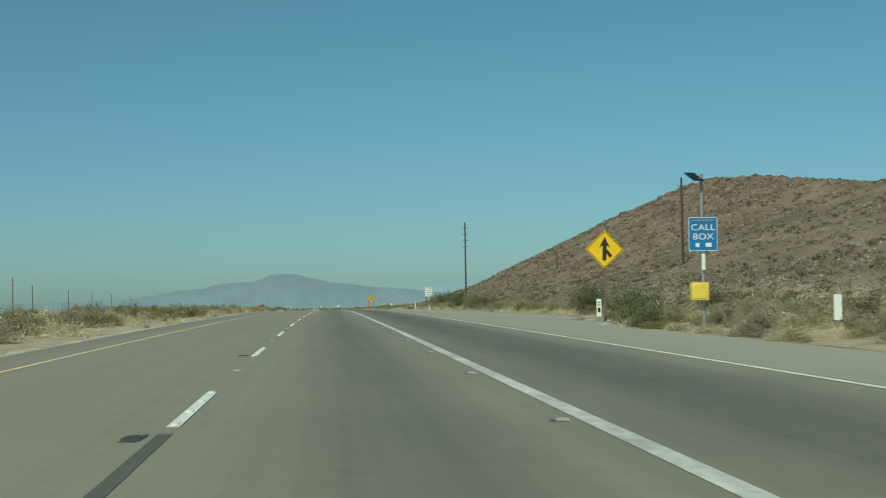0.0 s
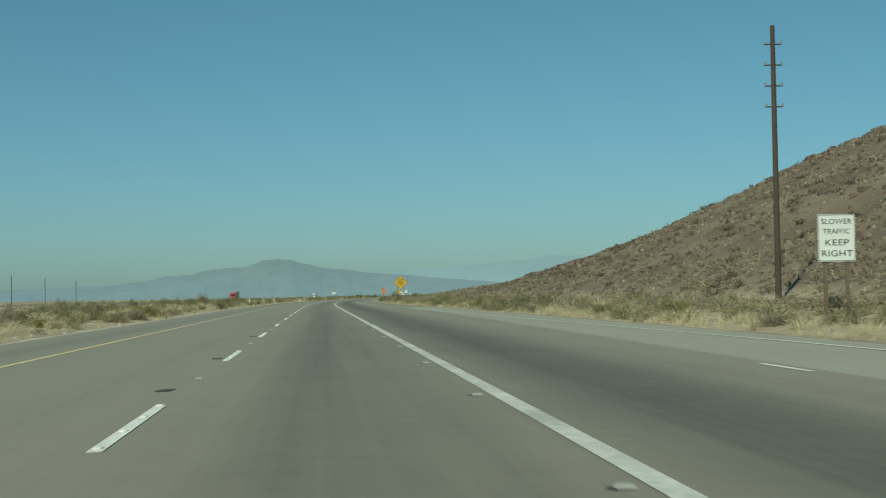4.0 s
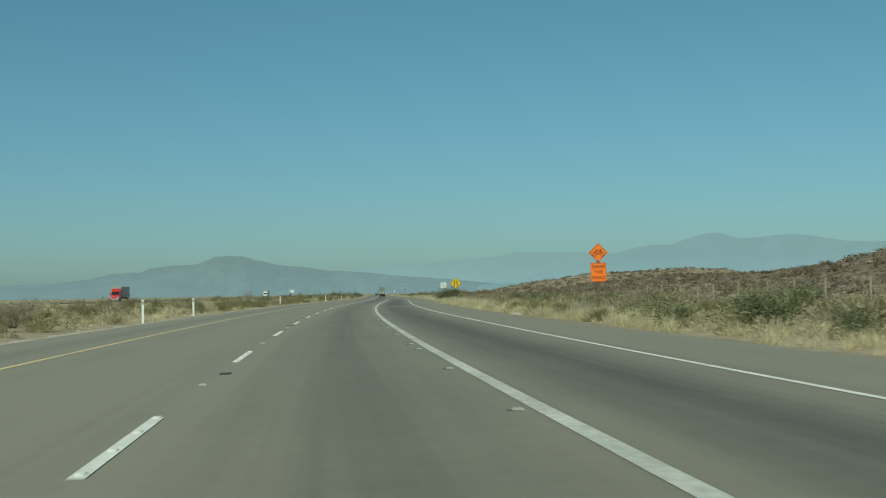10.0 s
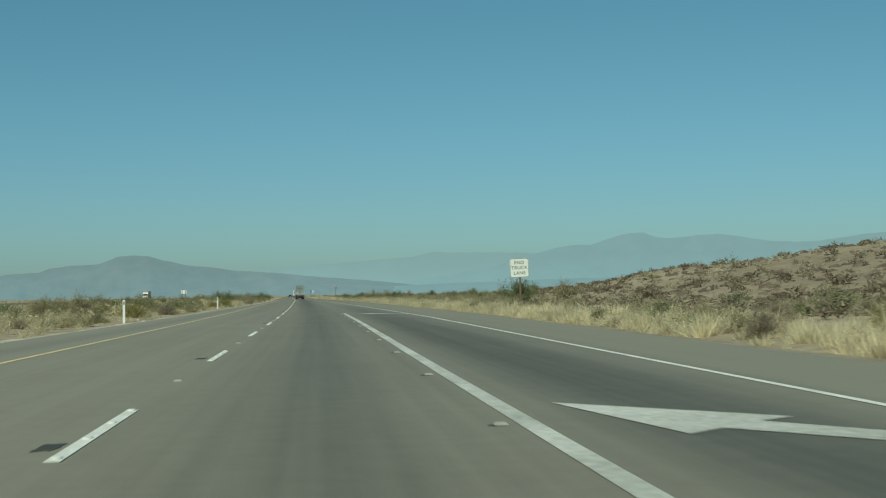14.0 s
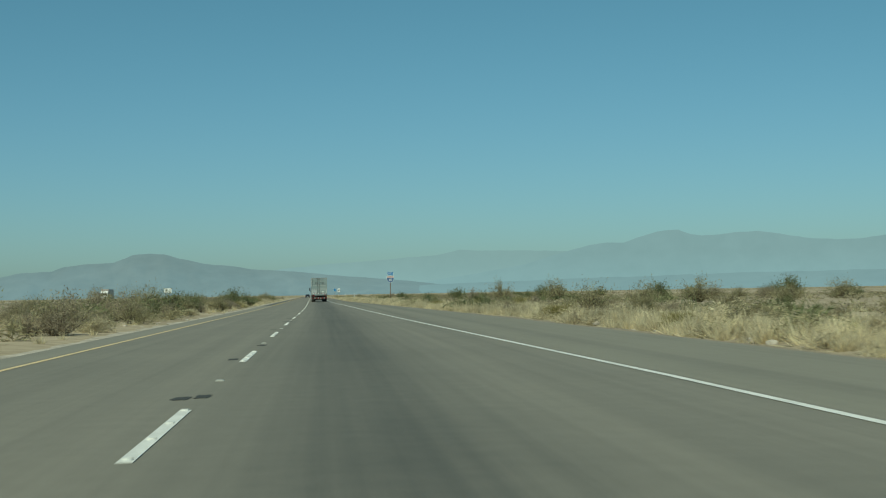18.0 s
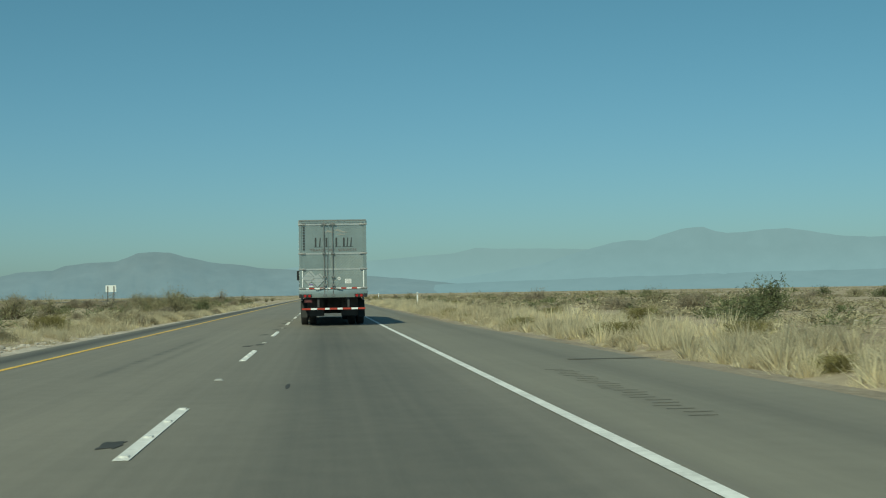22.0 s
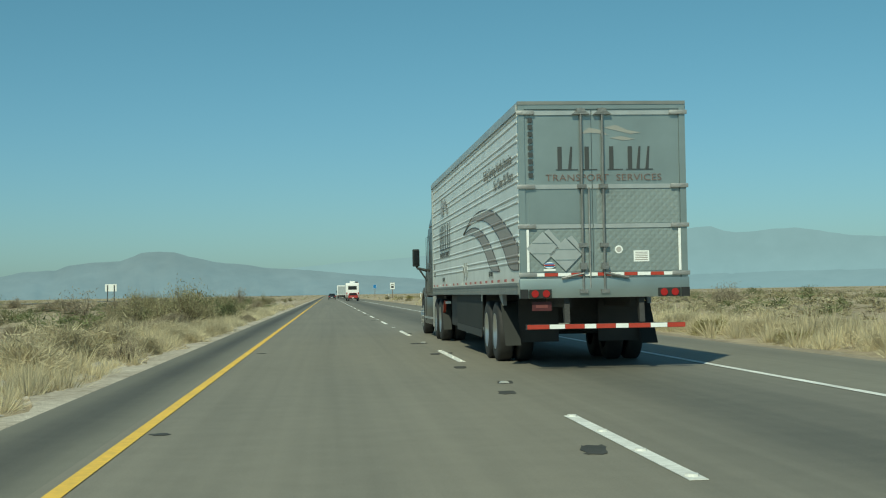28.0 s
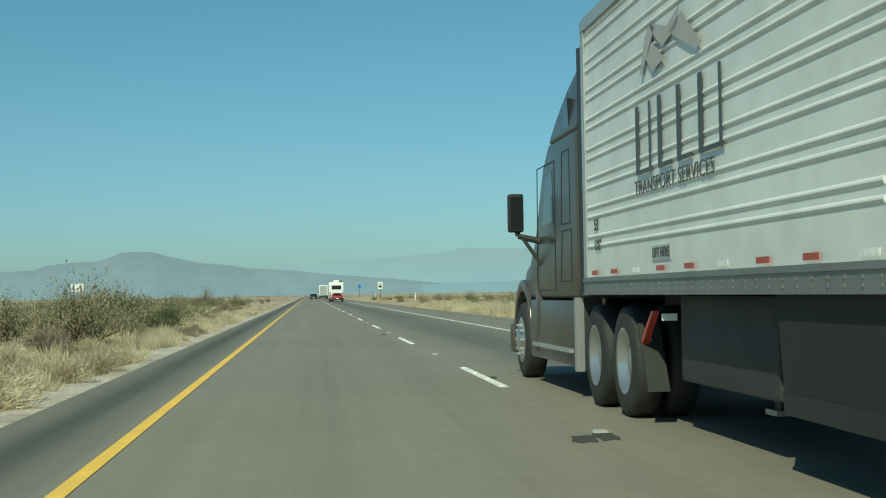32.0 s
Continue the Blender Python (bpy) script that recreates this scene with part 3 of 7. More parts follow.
def ground_material():
    """Sand between the brush; brown gravelly rock on the steep parts."""
    m = material("desert_floor", (0.42, 0.35, 0.25), 0.95, vary=0.3, grain=1.6, coarse=0.07, bump=0.07, bump_scale=5.0, second=(0.27, 0.22, 0.15), spec=0.15)
    n, l = m.node_tree.nodes, m.node_tree.links
    b = n["Principled BSDF"]
    tc, sep = n.new("ShaderNodeTexCoord"), n.new("ShaderNodeSeparateXYZ")
    l.new(tc.outputs["Object"], sep.inputs[0])
    height, mix, mott = n.new("ShaderNodeMapRange"), n.new("ShaderNodeMix"), n.new("ShaderNodeTexNoise")
    height.inputs[1].default_value, height.inputs[2].default_value = 0.35, 1.3
    l.new(sep.outputs[2], height.inputs[0])
    mott.inputs["Scale"].default_value, mott.inputs["Detail"].default_value = 0.16, 3.0
    l.new(tc.outputs["Object"], mott.inputs["Vector"])
    rockmix = n.new("ShaderNodeMix")
    rockmix.data_type, mix.data_type = "RGBA", "RGBA"
    rockmix.inputs[6].default_value, rockmix.inputs[7].default_value = (0.145, 0.113, 0.086, 1), (0.245, 0.195, 0.145, 1)
    sharp = n.new("ShaderNodeMapRange")
    sharp.inputs[1].default_value, sharp.inputs[2].default_value = 0.3, 0.7
    l.new(mott.outputs[0], sharp.inputs[0])
    l.new(sharp.outputs[0], rockmix.inputs[0])
    old = b.inputs["Base Color"].links[0].from_socket
    back, both = n.new("ShaderNodeMapRange"), n.new("ShaderNodeMath")     # the rocky hill lies along the first part of the road
    back.inputs[1].default_value, back.inputs[2].default_value = -258.0, -330.0
    l.new(sep.outputs[1], back.inputs[0])
    both.operation = "MULTIPLY"
    l.new(height.outputs[0], both.inputs[0])
    l.new(back.outputs[0], both.inputs[1])
    l.new(both.outputs[0], mix.inputs[0])
    l.new(old, mix.inputs[6])
    l.new(rockmix.outputs[2], mix.inputs[7])
    l.new(mix.outputs[2], b.inputs["Base Color"])
    return m


GROUND = ground_material()
ground_sheet()

STRIP_S = np.concatenate([np.arange(-1380.0, 120.0, 5.0), np.arange(120.0, 1500.0, 40.0), np.arange(1500.0, 3900.0, 200.0)])


def strip(name, left, right, mat, z, s=STRIP_S, thick=0.0, parent=None, label="", kind="", category=""):
    """A band of road between two lines, laid z above the road; thick gives it edges."""
    a = on_road(s, left(s) if callable(left) else left + 0 * s, z)
    b = on_road(s, right(s) if callable(right) else right + 0 * s, z)
    la = left(s) if callable(left) else left + 0 * s
    lb = right(s) if callable(right) else right + 0 * s
    n = len(s)
    verts = np.concatenate([a, b])
    faces = [(i, n + i, n + i + 1, i + 1) for i in range(n - 1)]
    uvs = np.concatenate([np.stack([la, s], 1), np.stack([lb, s], 1)])
    if thick:
        down = verts - np.array([0, 0, thick])
        verts = np.concatenate([verts, down])
        uvs = np.concatenate([uvs, uvs])
        faces += [(2 * n + i, i, i + 1, 2 * n + i + 1) for i in range(n - 1)]
        faces += [(n + i, 3 * n + i, 3 * n + i + 1, n + i + 1) for i in range(n - 1)]
    me = bpy.data.meshes.new(name)
    me.from_pydata(verts.tolist(), [], faces)
    layer = me.uv_layers.new(name="UVMap")
    loops = np.zeros(len(me.loops), int)
    me.loops.foreach_get("vertex_index", loops)
    layer.data.foreach_set("uv", uvs[loops].ravel())
    me.materials.append(mat)
    ob = new(name, me)
    if parent:
        ob.parent = parent
    return tagged(ob, label, category, kind=kind)


road = strip("road", lambda s: np.full_like(s, -3.45), lambda s: edge_line(s) + 0.15, ASPHALT, 0.0, thick=0.2,
             label="worn grey asphalt freeway with oil-darkened lanes", kind="structure", category="road")
strip("shoulder_left", left_edge, lambda s: np.full_like(s, -3.452), SHOULDER, -0.004, thick=0.2, s=STRIP_S[STRIP_S >= -60.0], label="dark asphalt shoulder along the median", kind="structure", category="shoulder")
strip("shoulder_median", left_edge, lambda s: np.full_like(s, -3.452), SHOULDER_L, -0.004, thick=0.2, s=STRIP_S[STRIP_S <= -60.0], label="worn grey asphalt shoulder along the median", kind="structure", category="shoulder")
strip("shoulder_right", lambda s: edge_line(s) + 0.152, right_edge, SHOULDER_R, -0.004, thick=0.2, s=STRIP_S[STRIP_S >= -640.0],
      label="wide grey asphalt shoulder", kind="structure", category="shoulder")
strip("ramp_pavement", lambda s: edge_line(s) + 0.152, right_edge, RAMP, -0.004, thick=0.2, s=STRIP_S[STRIP_S <= -640.0],
      label="pale grey pavement of the merging ramp", kind="structure", category="road")
strip("gravel_verge_left", lambda s: left_edge(s) - 0.36 - 0.36 * lumps(s, 0 * s, 2.2, 4), lambda s: left_edge(s) - 0.004, GRAVEL, -0.012, thick=0.15,
      s=np.arange(-1000.0, 300.0, 0.7), label="pale gravel verge beside the shoulder", kind="structure", category="verge")
strip("gravel_verge_right", lambda s: right_edge(s) + 0.004, lambda s: right_edge(s) + 0.36 + 0.36 * lumps(s, 0 * s, 4.0, 4), GRAVEL_R, -0.012, thick=0.15,
      s=np.arange(-1000.0, 300.0, 0.7), label="sandy gravel verge beside the shoulder", kind="structure", category="verge")
strip("opposite_road", -60.0, -52.0, SHOULDER, 0.30, thick=0.5, label="asphalt roadway for the oncoming traffic", kind="structure", category="road")

# painted lines
strip("yellow_line", -3.365, -3.262, YELLOW_PAINT, 0.005, s=STRIP_S[STRIP_S >= -60.0], parent=road, label="solid yellow line")
strip("yellow_line", -3.365, -3.262, WORN_YELLOW, 0.005, s=STRIP_S[STRIP_S <= -60.0], parent=road, label="worn pale yellow line")
LANE_S = np.concatenate([STRIP_S[STRIP_S < -285.0], [-285.0]])
strip("wide_white_line", 3.135, 3.31, WORN_PAINT, 0.005, s=LANE_S, parent=road, label="wide solid white line")


def painted(name, middle, half, s, label):
    """A painted line that follows the middle given along s."""
    return strip(name, lambda q: middle(q) - half, lambda q: middle(q) + half, WHITE_PAINT, 0.006, s=s, parent=road, label=label)


def outer_line(s):
    """The outer edge line: wide of the merging ramp at first, then beside the lanes."""
    return np.where(s < -659.0, np.interp(s, [-830, -805, -775, -760, -730, -700, -675, -659], [9.9, 9.8, 10.0, 10.4, 10.3, 9.6, 8.95, 8.46]), edge_line(s))


painted("edge_line", outer_line, 0.055, STRIP_S[STRIP_S > -816.0], "thin white edge line")
painted("edge_line", lambda q: np.interp(q, [-1000, -900, -862, -816, -770], [6.9, 6.66, 6.45, 6.30, 6.36]), 0.055, np.arange(-1380.0, -769.0, 5.0), "thin white edge line")
painted("ramp_line", lambda q: np.interp(q, [-880, -851, -839, -829, -818, -808, -797, -780, -771], [11.6, 10.75, 10.3, 9.2, 8.5, 8.4, 8.07, 7.68, 7.43]), 0.07,
        np.arange(-875.0, -770.0, 4.0), "white line of the merging ramp")
for q in (-768.2, -762.0, -754.2, -746.5, -739.0):
    painted("ramp_dash", lambda z: 7.3 + 0 * z, 0.05, np.array([q, q + 1.0, q + 2.0]), "short dash where the ramp merges")


def on_lane(name, outline, s, l, mat, z=0.006, label=""):
    """A flat patch on the road: outline in metres to the right and ahead."""
    p = [on_road(s + b, l + a, z) for a, b in outline]
    o = np.array(p[0])
    ob = new(name, Build().add([tuple(np.array(q) - o) for q in p], [tuple(range(len(p)))]).mesh(name, mat))
    ob.location = o
    ob.parent = road
    return tagged(ob, label) if label else ob


DASH0, PERIOD, DASH_LEN = -785.3 - 13.13 * 12, 13.13, 3.95
rng = random.Random(3)
dash_mesh = Build().box(-0.052, 0.052, 0, DASH_LEN, 0, 0.004).mesh("lane_dash", WHITE_PAINT)
dot_mesh = Build().prism([(0.038 * math.cos(a * math.pi / 4), 0.038 * math.sin(a * math.pi / 4)) for a in range(8)], 0, 0.014).mesh("reflector", CERAMIC)
plate_mesh = Build().slab([(-0.055, 0.0), (0.055, 0.0), (0.035, 0.02), (-0.035, 0.02)], -0.05, 0.05).mesh("reflector", REFLECTOR)


def tar_mesh(seed, w, d):
    r = random.Random(seed)
    bulge = lambda c: math.copysign(abs(c) ** 0.45, c)
    pts = [(w * bulge(math.cos(a * math.pi / 9)) * r.uniform(0.72, 1.15) + 0.25 * w * math.sin(a * math.pi / 9), d * bulge(math.sin(a * math.pi / 9)) * r.uniform(0.72, 1.15)) for a in range(18)]
    return Build().prism(pts, 0, 0.003).mesh("tar_patch", TAR)


ring_mesh = tar_mesh(7, 0.075, 0.085)
tar_meshes = [tar_mesh(1, 0.085, 0.30), tar_mesh(2, 0.075, 0.26), tar_mesh(5, 0.09, 0.24)]


def lay(name, me, s, l, z=0.003, turn=0.0):
    ob = new(name, me)
    ob.matrix_basis = Matrix.Translation(on_road(s, l, z)) @ pose(0, 0, 0, 0, 0, heading(s) + turn) @ pose(0, 0, 0, -math.degrees(6.145e-5 * min(s + 735.0, 0.0)), 0, 0)
    ob.parent = road
    return ob


SHIFT_S = [-903, -864, -824, -785, -667, -628, -588, -549, -510, -468, -429, -389, -350, -310, -192, -153, -113, -74, -62, -50]
SHIFT = [0.7, 0.05, 0.3, -0.15, -0.1, -0.6, -0.1, -0.55, -0.3, 1.6, 1.4, 1.9, 1.4, 2.2, 2.1, 1.8, 2.6, 2.3, 1.0, 0.2]
# tar spots beside the lane line: metres along and to the right
TAR_EARLY = ((-903.6, -0.19), (-889.4, -0.20), (-863.7, -0.12), (-849.9, -0.20), (-822.8, -0.21), (-822.6, -0.04), (-809.7, -0.24), (-782.8, -0.13), (-769.4, -0.16), (-661.0, -0.09), (-645.5, -0.20),
             (-621.4, -0.02), (-621.1, -0.16), (-607.8, 0.08), (-579.3, -0.16), (-539.8, -0.18), (-539.6, 0.08), (-499.3, 0.08), (-470.5, -0.14), (-470.3, 0.03), (-456.6, -0.12))
TAR_LATE = ((-430.6, -0.14), (-430.5, 0.04), (-416.1, -0.25), (-389.6, -0.15), (-375.7, -0.27), (-349.7, -0.18), (-336.2, -0.22), (-308.3, -0.18), (-186.9, -0.19), (-186.7, 0.01), (-146.7, -0.20),
            (-146.6, -0.02), (-105.4, -0.22), (-104.9, -0.04), (-65.2, -0.10), (-16.3, -0.06), (-17.0, -0.26), (-8.9, -0.26), (-3.7, -0.16), (-2.1, 0.02), (1.2, -0.16), (5.5, -0.17),
            (5.7, 0.05), (10.5, -0.20), (10.6, -0.02), (17.5, 0.05))
SEEN = [s for s, _ in TAR_EARLY + TAR_LATE]
k = 0
while DASH0 + k * PERIOD < 420:
    s0 = DASH0 + k * PERIOD + float(np.interp(DASH0 + k * PERIOD, SHIFT_S, SHIFT))
    lay("lane_dash", dash_mesh, s0, 0.0)
    if s0 < 180:
        lay("reflector", plate_mesh, s0 + 8.2, 0.0)
        for j in range(4):
            lay("reflector", dot_mesh, s0 + 0.15 + j * 1.24, 0.0, 0.007)
        if min(abs(q - s0 - 5.0) for q in SEEN) > 11.0:
            for j in range(rng.choice((1, 1, 2))):
                lay("tar_patch", rng.choice(tar_meshes), s0 + DASH_LEN + rng.choice((2.2, 3.0, -3.0)) + 0.2 * j, -0.2 + 0.2 * j, 0.002)
    k += 1
for q, l in TAR_EARLY + TAR_LATE:
    lay("tar_patch", rng.choice(tar_meshes), q, l, 0.002, rng.uniform(-4, 4))
for q, l in ((-7.2, -3.14), (7.1, -3.06)):
    lay("tar_patch", ring_mesh, q, l, 0.002, 40)
for a, b, first in ((-925.0, -690.0, -782.0), (-690.0, -490.0, -586.6), (-490.0, -286.0, -389.2)):     # markers beside the wide line
    q = first + 6.72 * math.ceil((a - first) / 6.72)
    while q < b:
        lay("reflector", plate_mesh, q, 3.0)
        lay("tar_patch", ring_mesh, q, 2.98, 0.001)
        q += 6.72

lay("old_line_scar", Build().box(-0.055, 0.055, 0, 5.2, 0, 0.002).mesh("old_line_scar", SKID), -908.5, 0.0, 0.001)
ARROW = [(0.0, 0.0), (0.46, -3.0), (0.80, -2.65), (2.05, -4.4), (2.1, -5.0), (2.45, -5.0), (2.42, -4.1), (1.22, -2.2), (1.56, -1.9)]
for s, l in ((-407.9, 4.04), (-346.9, 3.71), (-285.6, 3.98)):
    on_lane("lane_arrow", ARROW, s, l, WORN_PAINT, label="worn white merge-left arrow painted on the lane")
# rumble grooves in the shoulder, flat strips with their shade in the colour
groove = Build().box(-0.12, 0.12, -0.017, 0.017, 0, 0.002).mesh("rumble_groove", GROOVE)
for i in range(22):
    s = -34.5 + i * 0.33
    lay("rumble_groove", groove, s, float(edge_line(s)) + 1.05 + 0.05 * math.sin(i * 1.7), 0.0)
for s, l, w, d in ((-25.0, 5.45, 0.7, 0.13), (-29.8, 0.85, 0.028, 0.5)):
    lay("tar_patch", Build().prism([(w * math.cos(a * math.pi / 10) * rng.uniform(0.7, 1.1), d * math.sin(a * math.pi / 10) * rng.uniform(0.7, 1.1)) for a in range(20)], 0, 0.003).mesh("tar_patch", SKID if d > 3 or w > 0.6 else TAR), s, l, 0.001)


# ---- distant mountains ----
def range_of(name, far, bearing, elevation, mat, label, rough, seed, depth=260.0):
    """A mountain range as a broken slope that faces the road, from its skyline down to the plain."""
    b = np.linspace(bearing[0], bearing[-1], 420)
    e = np.interp(b, bearing, elevation)
    e = e + rough * (lumps(b * 40, 0 * b, 30.0, 5, seed))
    e = np.maximum(e, 0.02)
    rows = 14
    verts = []
    for j in range(rows + 1):
        f = j / rows
        wob = lumps(b * 60, 0 * b + 50 * f, 45.0, 4, seed + 3)
        r = far - depth * f * (1 + 0.35 * wob)
        zz = np.tan(np.radians(e)) * far * (1 - f) ** 1.25 - 3.0 * f
        x, y = r * np.sin(np.radians(b)), r * np.cos(np.radians(b)) - 450
        verts.append(np.stack([x, y, zz], 1))
    n = len(b)
    faces = [(j * n + i, j * n + i + 1, (j + 1) * n + i + 1, (j + 1) * n + i) for j in range(rows) for i in range(n - 1)]
    me = bpy.data.meshes.new(name)
    me.from_pydata(np.concatenate(verts).tolist(), [], faces)
    me.materials.append(mat)
    me.polygons.foreach_set("use_smooth", np.ones(len(me.polygons), bool))
    return tagged(new(name, me), label, "mountains", kind="structure")


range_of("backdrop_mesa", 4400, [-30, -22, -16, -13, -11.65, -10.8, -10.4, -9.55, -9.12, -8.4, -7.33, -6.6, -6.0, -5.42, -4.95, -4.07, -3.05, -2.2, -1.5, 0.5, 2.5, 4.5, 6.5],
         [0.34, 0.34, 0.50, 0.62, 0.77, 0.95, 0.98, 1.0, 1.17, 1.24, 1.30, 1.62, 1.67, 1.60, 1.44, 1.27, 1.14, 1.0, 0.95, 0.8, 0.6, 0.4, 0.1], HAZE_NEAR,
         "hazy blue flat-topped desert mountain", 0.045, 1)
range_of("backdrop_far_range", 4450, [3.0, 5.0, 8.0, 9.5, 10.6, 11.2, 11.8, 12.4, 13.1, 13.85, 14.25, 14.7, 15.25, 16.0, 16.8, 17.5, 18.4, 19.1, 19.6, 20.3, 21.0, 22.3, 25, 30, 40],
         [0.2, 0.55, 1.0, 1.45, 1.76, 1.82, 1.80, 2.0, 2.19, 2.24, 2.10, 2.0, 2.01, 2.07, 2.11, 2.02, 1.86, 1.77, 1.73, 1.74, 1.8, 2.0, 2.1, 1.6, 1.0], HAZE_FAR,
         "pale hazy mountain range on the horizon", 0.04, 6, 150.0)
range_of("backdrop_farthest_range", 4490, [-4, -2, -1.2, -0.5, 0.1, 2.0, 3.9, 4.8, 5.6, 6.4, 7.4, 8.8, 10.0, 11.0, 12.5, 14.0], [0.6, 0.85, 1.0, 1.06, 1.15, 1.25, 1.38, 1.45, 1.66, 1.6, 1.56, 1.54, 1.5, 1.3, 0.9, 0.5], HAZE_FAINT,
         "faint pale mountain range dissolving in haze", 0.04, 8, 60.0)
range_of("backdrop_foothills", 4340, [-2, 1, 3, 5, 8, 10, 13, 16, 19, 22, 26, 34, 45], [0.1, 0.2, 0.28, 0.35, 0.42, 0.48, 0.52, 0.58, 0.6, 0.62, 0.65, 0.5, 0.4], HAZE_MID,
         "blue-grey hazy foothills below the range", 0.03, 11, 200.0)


# ---- vehicles ----
def wheel(parent, x, y, r, w, k, out=-1, dual=False, steer=False):
    """A tyre with its rim; out is the side on which the rim shows."""
    t = Build(k)
    half = w / 2
    rows = [(-half, r * 0.60), (-half, r * 0.86), (-half * 0.86, r * 0.97), (-half * 0.6, r), (half * 0.6, r), (half * 0.86, r * 0.97), (half, r * 0.86), (half, r * 0.60)]
    t.lathe(rows, x, y, r, 32, False)
    if dual:
        t.lathe(rows, x - out * (w + 0.06), y, r, 32, False)
    t.smooth = True
    ob = part("wheel", t, RUBBER, parent, "black rubber tyre")
    rim = Build(k)
    o = out * half
    if steer:
        rim.lathe([(o * 0.3, r * 0.60), (o * 1.02, r * 0.60), (o * 0.95, r * 0.52), (o * 1.1, r * 0.34), (o * 1.35, r * 0.30), (o * 1.45, r * 0.16), (o * 1.5, 0.01)], x, y, r, 32)
    else:
        rim.lathe([(o * 0.3, r * 0.60), (o * 1.03, r * 0.60), (o * 0.92, r * 0.55), (o * 0.1, r * 0.47), (o * -0.1, r * 0.26), (o * 0.55, r * 0.22), (o * 0.62, r * 0.02)], x, y, r, 32)
    rim.smooth = True
    part("rim", rim, BRIGHT_METAL, ob, "polished aluminium rim")
    for i in range(10):
        a = 2 * math.pi * i / 10
        px, rr = (x + o * 1.12, r * 0.40) if steer else (x - o * 0.05, r * 0.36)
        nut = Build(k).tube((px - out * 0.03, y + rr * math.cos(a), r + rr * math.sin(a)), (px + out * 0.04, y + rr * math.cos(a), r + rr * math.sin(a)), 0.02, 6)
        part("wheel_nut", nut, ALUMINIUM, ob)
    return ob


def bevelled(build, name, mat, width, segments=2, smooth=True):
    me = build.mesh(name, mat)
    bm = bmesh.new()
    bm.from_mesh(me)
    bmesh.ops.remove_doubles(bm, verts=bm.verts, dist=0.0005)
    edges = [e for e in bm.edges if len(e.link_faces) == 2 and e.calc_face_angle(0) > 0.3]
    bmesh.ops.bevel(bm, geom=edges, offset=width, segments=segments, affect="EDGES", profile=0.6)
    bm.to_mesh(me)
    bm.free()
    if smooth:
        for p in me.polygons:
            p.use_smooth = True
        me.set_sharp_from_angle(angle=radians(32))
    return me


K = 0.826
SIDE = lambda y, z, x=-1.31: Matrix.Translation((x * K, y * K, z * K)) @ pose(0, 0, 0, 90, 0, -90)
REAR = lambda x, z, y=-0.012: Matrix.Translation((x * K, y * K, z * K)) @ pose(0, 0, 0, 90, 0, 0)
SWOOSH_A = [(8.22, 2.42), (6.99, 2.63), (6.19, 2.71), (4.9, 2.74), (3.6, 2.67), (2.6, 2.53), (1.76, 2.35), (0.9, 2.14), (0.12, 1.90), (0.12, 1.54), (1.11, 1.55), (1.62, 1.81),
            (2.05, 1.99), (2.54, 2.16), (3.08, 2.30), (3.63, 2.41), (4.28, 2.50), (4.94, 2.55), (5.8, 2.59), (6.55, 2.60), (7.4, 2.53)]
SWOOSH_B = [(8.22, 2.41), (7.2, 2.47), (6.21, 2.48), (5.4, 2.41), (4.68, 2.30), (4.15, 2.19), (3.66, 2.06), (3.0, 1.82), (2.39, 1.56), (3.58, 1.56), (4.18, 1.84), (4.7, 2.02),
            (5.27, 2.17), (5.9, 2.28), (6.57, 2.35), (7.72, 2.39)]
RIBS = [z + d for z in (1.715, 2.02, 2.325, 2.63, 2.945, 3.25, 3.56, 3.86) for d in (-0.05, 0.05)]


def softened(outline):
    """Rounds the blunt corners of an outline and keeps the sharp tips."""
    out = []
    for (ax, az), (bx, bz), (cx, cz) in zip(outline[-1:] + outline[:-1], outline, outline[1:] + outline[:1]):
        turn = abs(math.atan2((bx - ax) * (cz - bz) - (bz - az) * (cx - bx), (bx - ax) * (cx - bx) + (bz - az) * (cz - bz)))
        if turn > 0.9:
            out.append((bx, bz))
        else:
            out += [(bx + 0.25 * (ax - bx), bz + 0.25 * (az - bz)), (bx + 0.25 * (cx - bx), bz + 0.25 * (cz - bz))]
    return out


def spans(outline, z):
    """Where a level line crosses an outline."""
    hits = []
    for (y0, z0), (y1, z1) in zip(outline, outline[1:] + outline[:1]):
        if (z0 - z) * (z1 - z) < 0:
            hits.append(y0 + (y1 - y0) * (z - z0) / (z1 - z0))
    hits.sort()
    return list(zip(hits[::2], hits[1::2]))


def rib(b, x, sign, z, y0, y1, d):
    """A rounded rib on the wall at x."""
    b.slab([(x, z - 0.026 - d), (x + sign * (0.008 + d), z - 0.018 - d), (x + sign * (0.014 + d), z - 0.003), (x + sign * (0.012 + d), z + 0.009), (x, z + 0.024 + d)][::-sign], y0, y1)


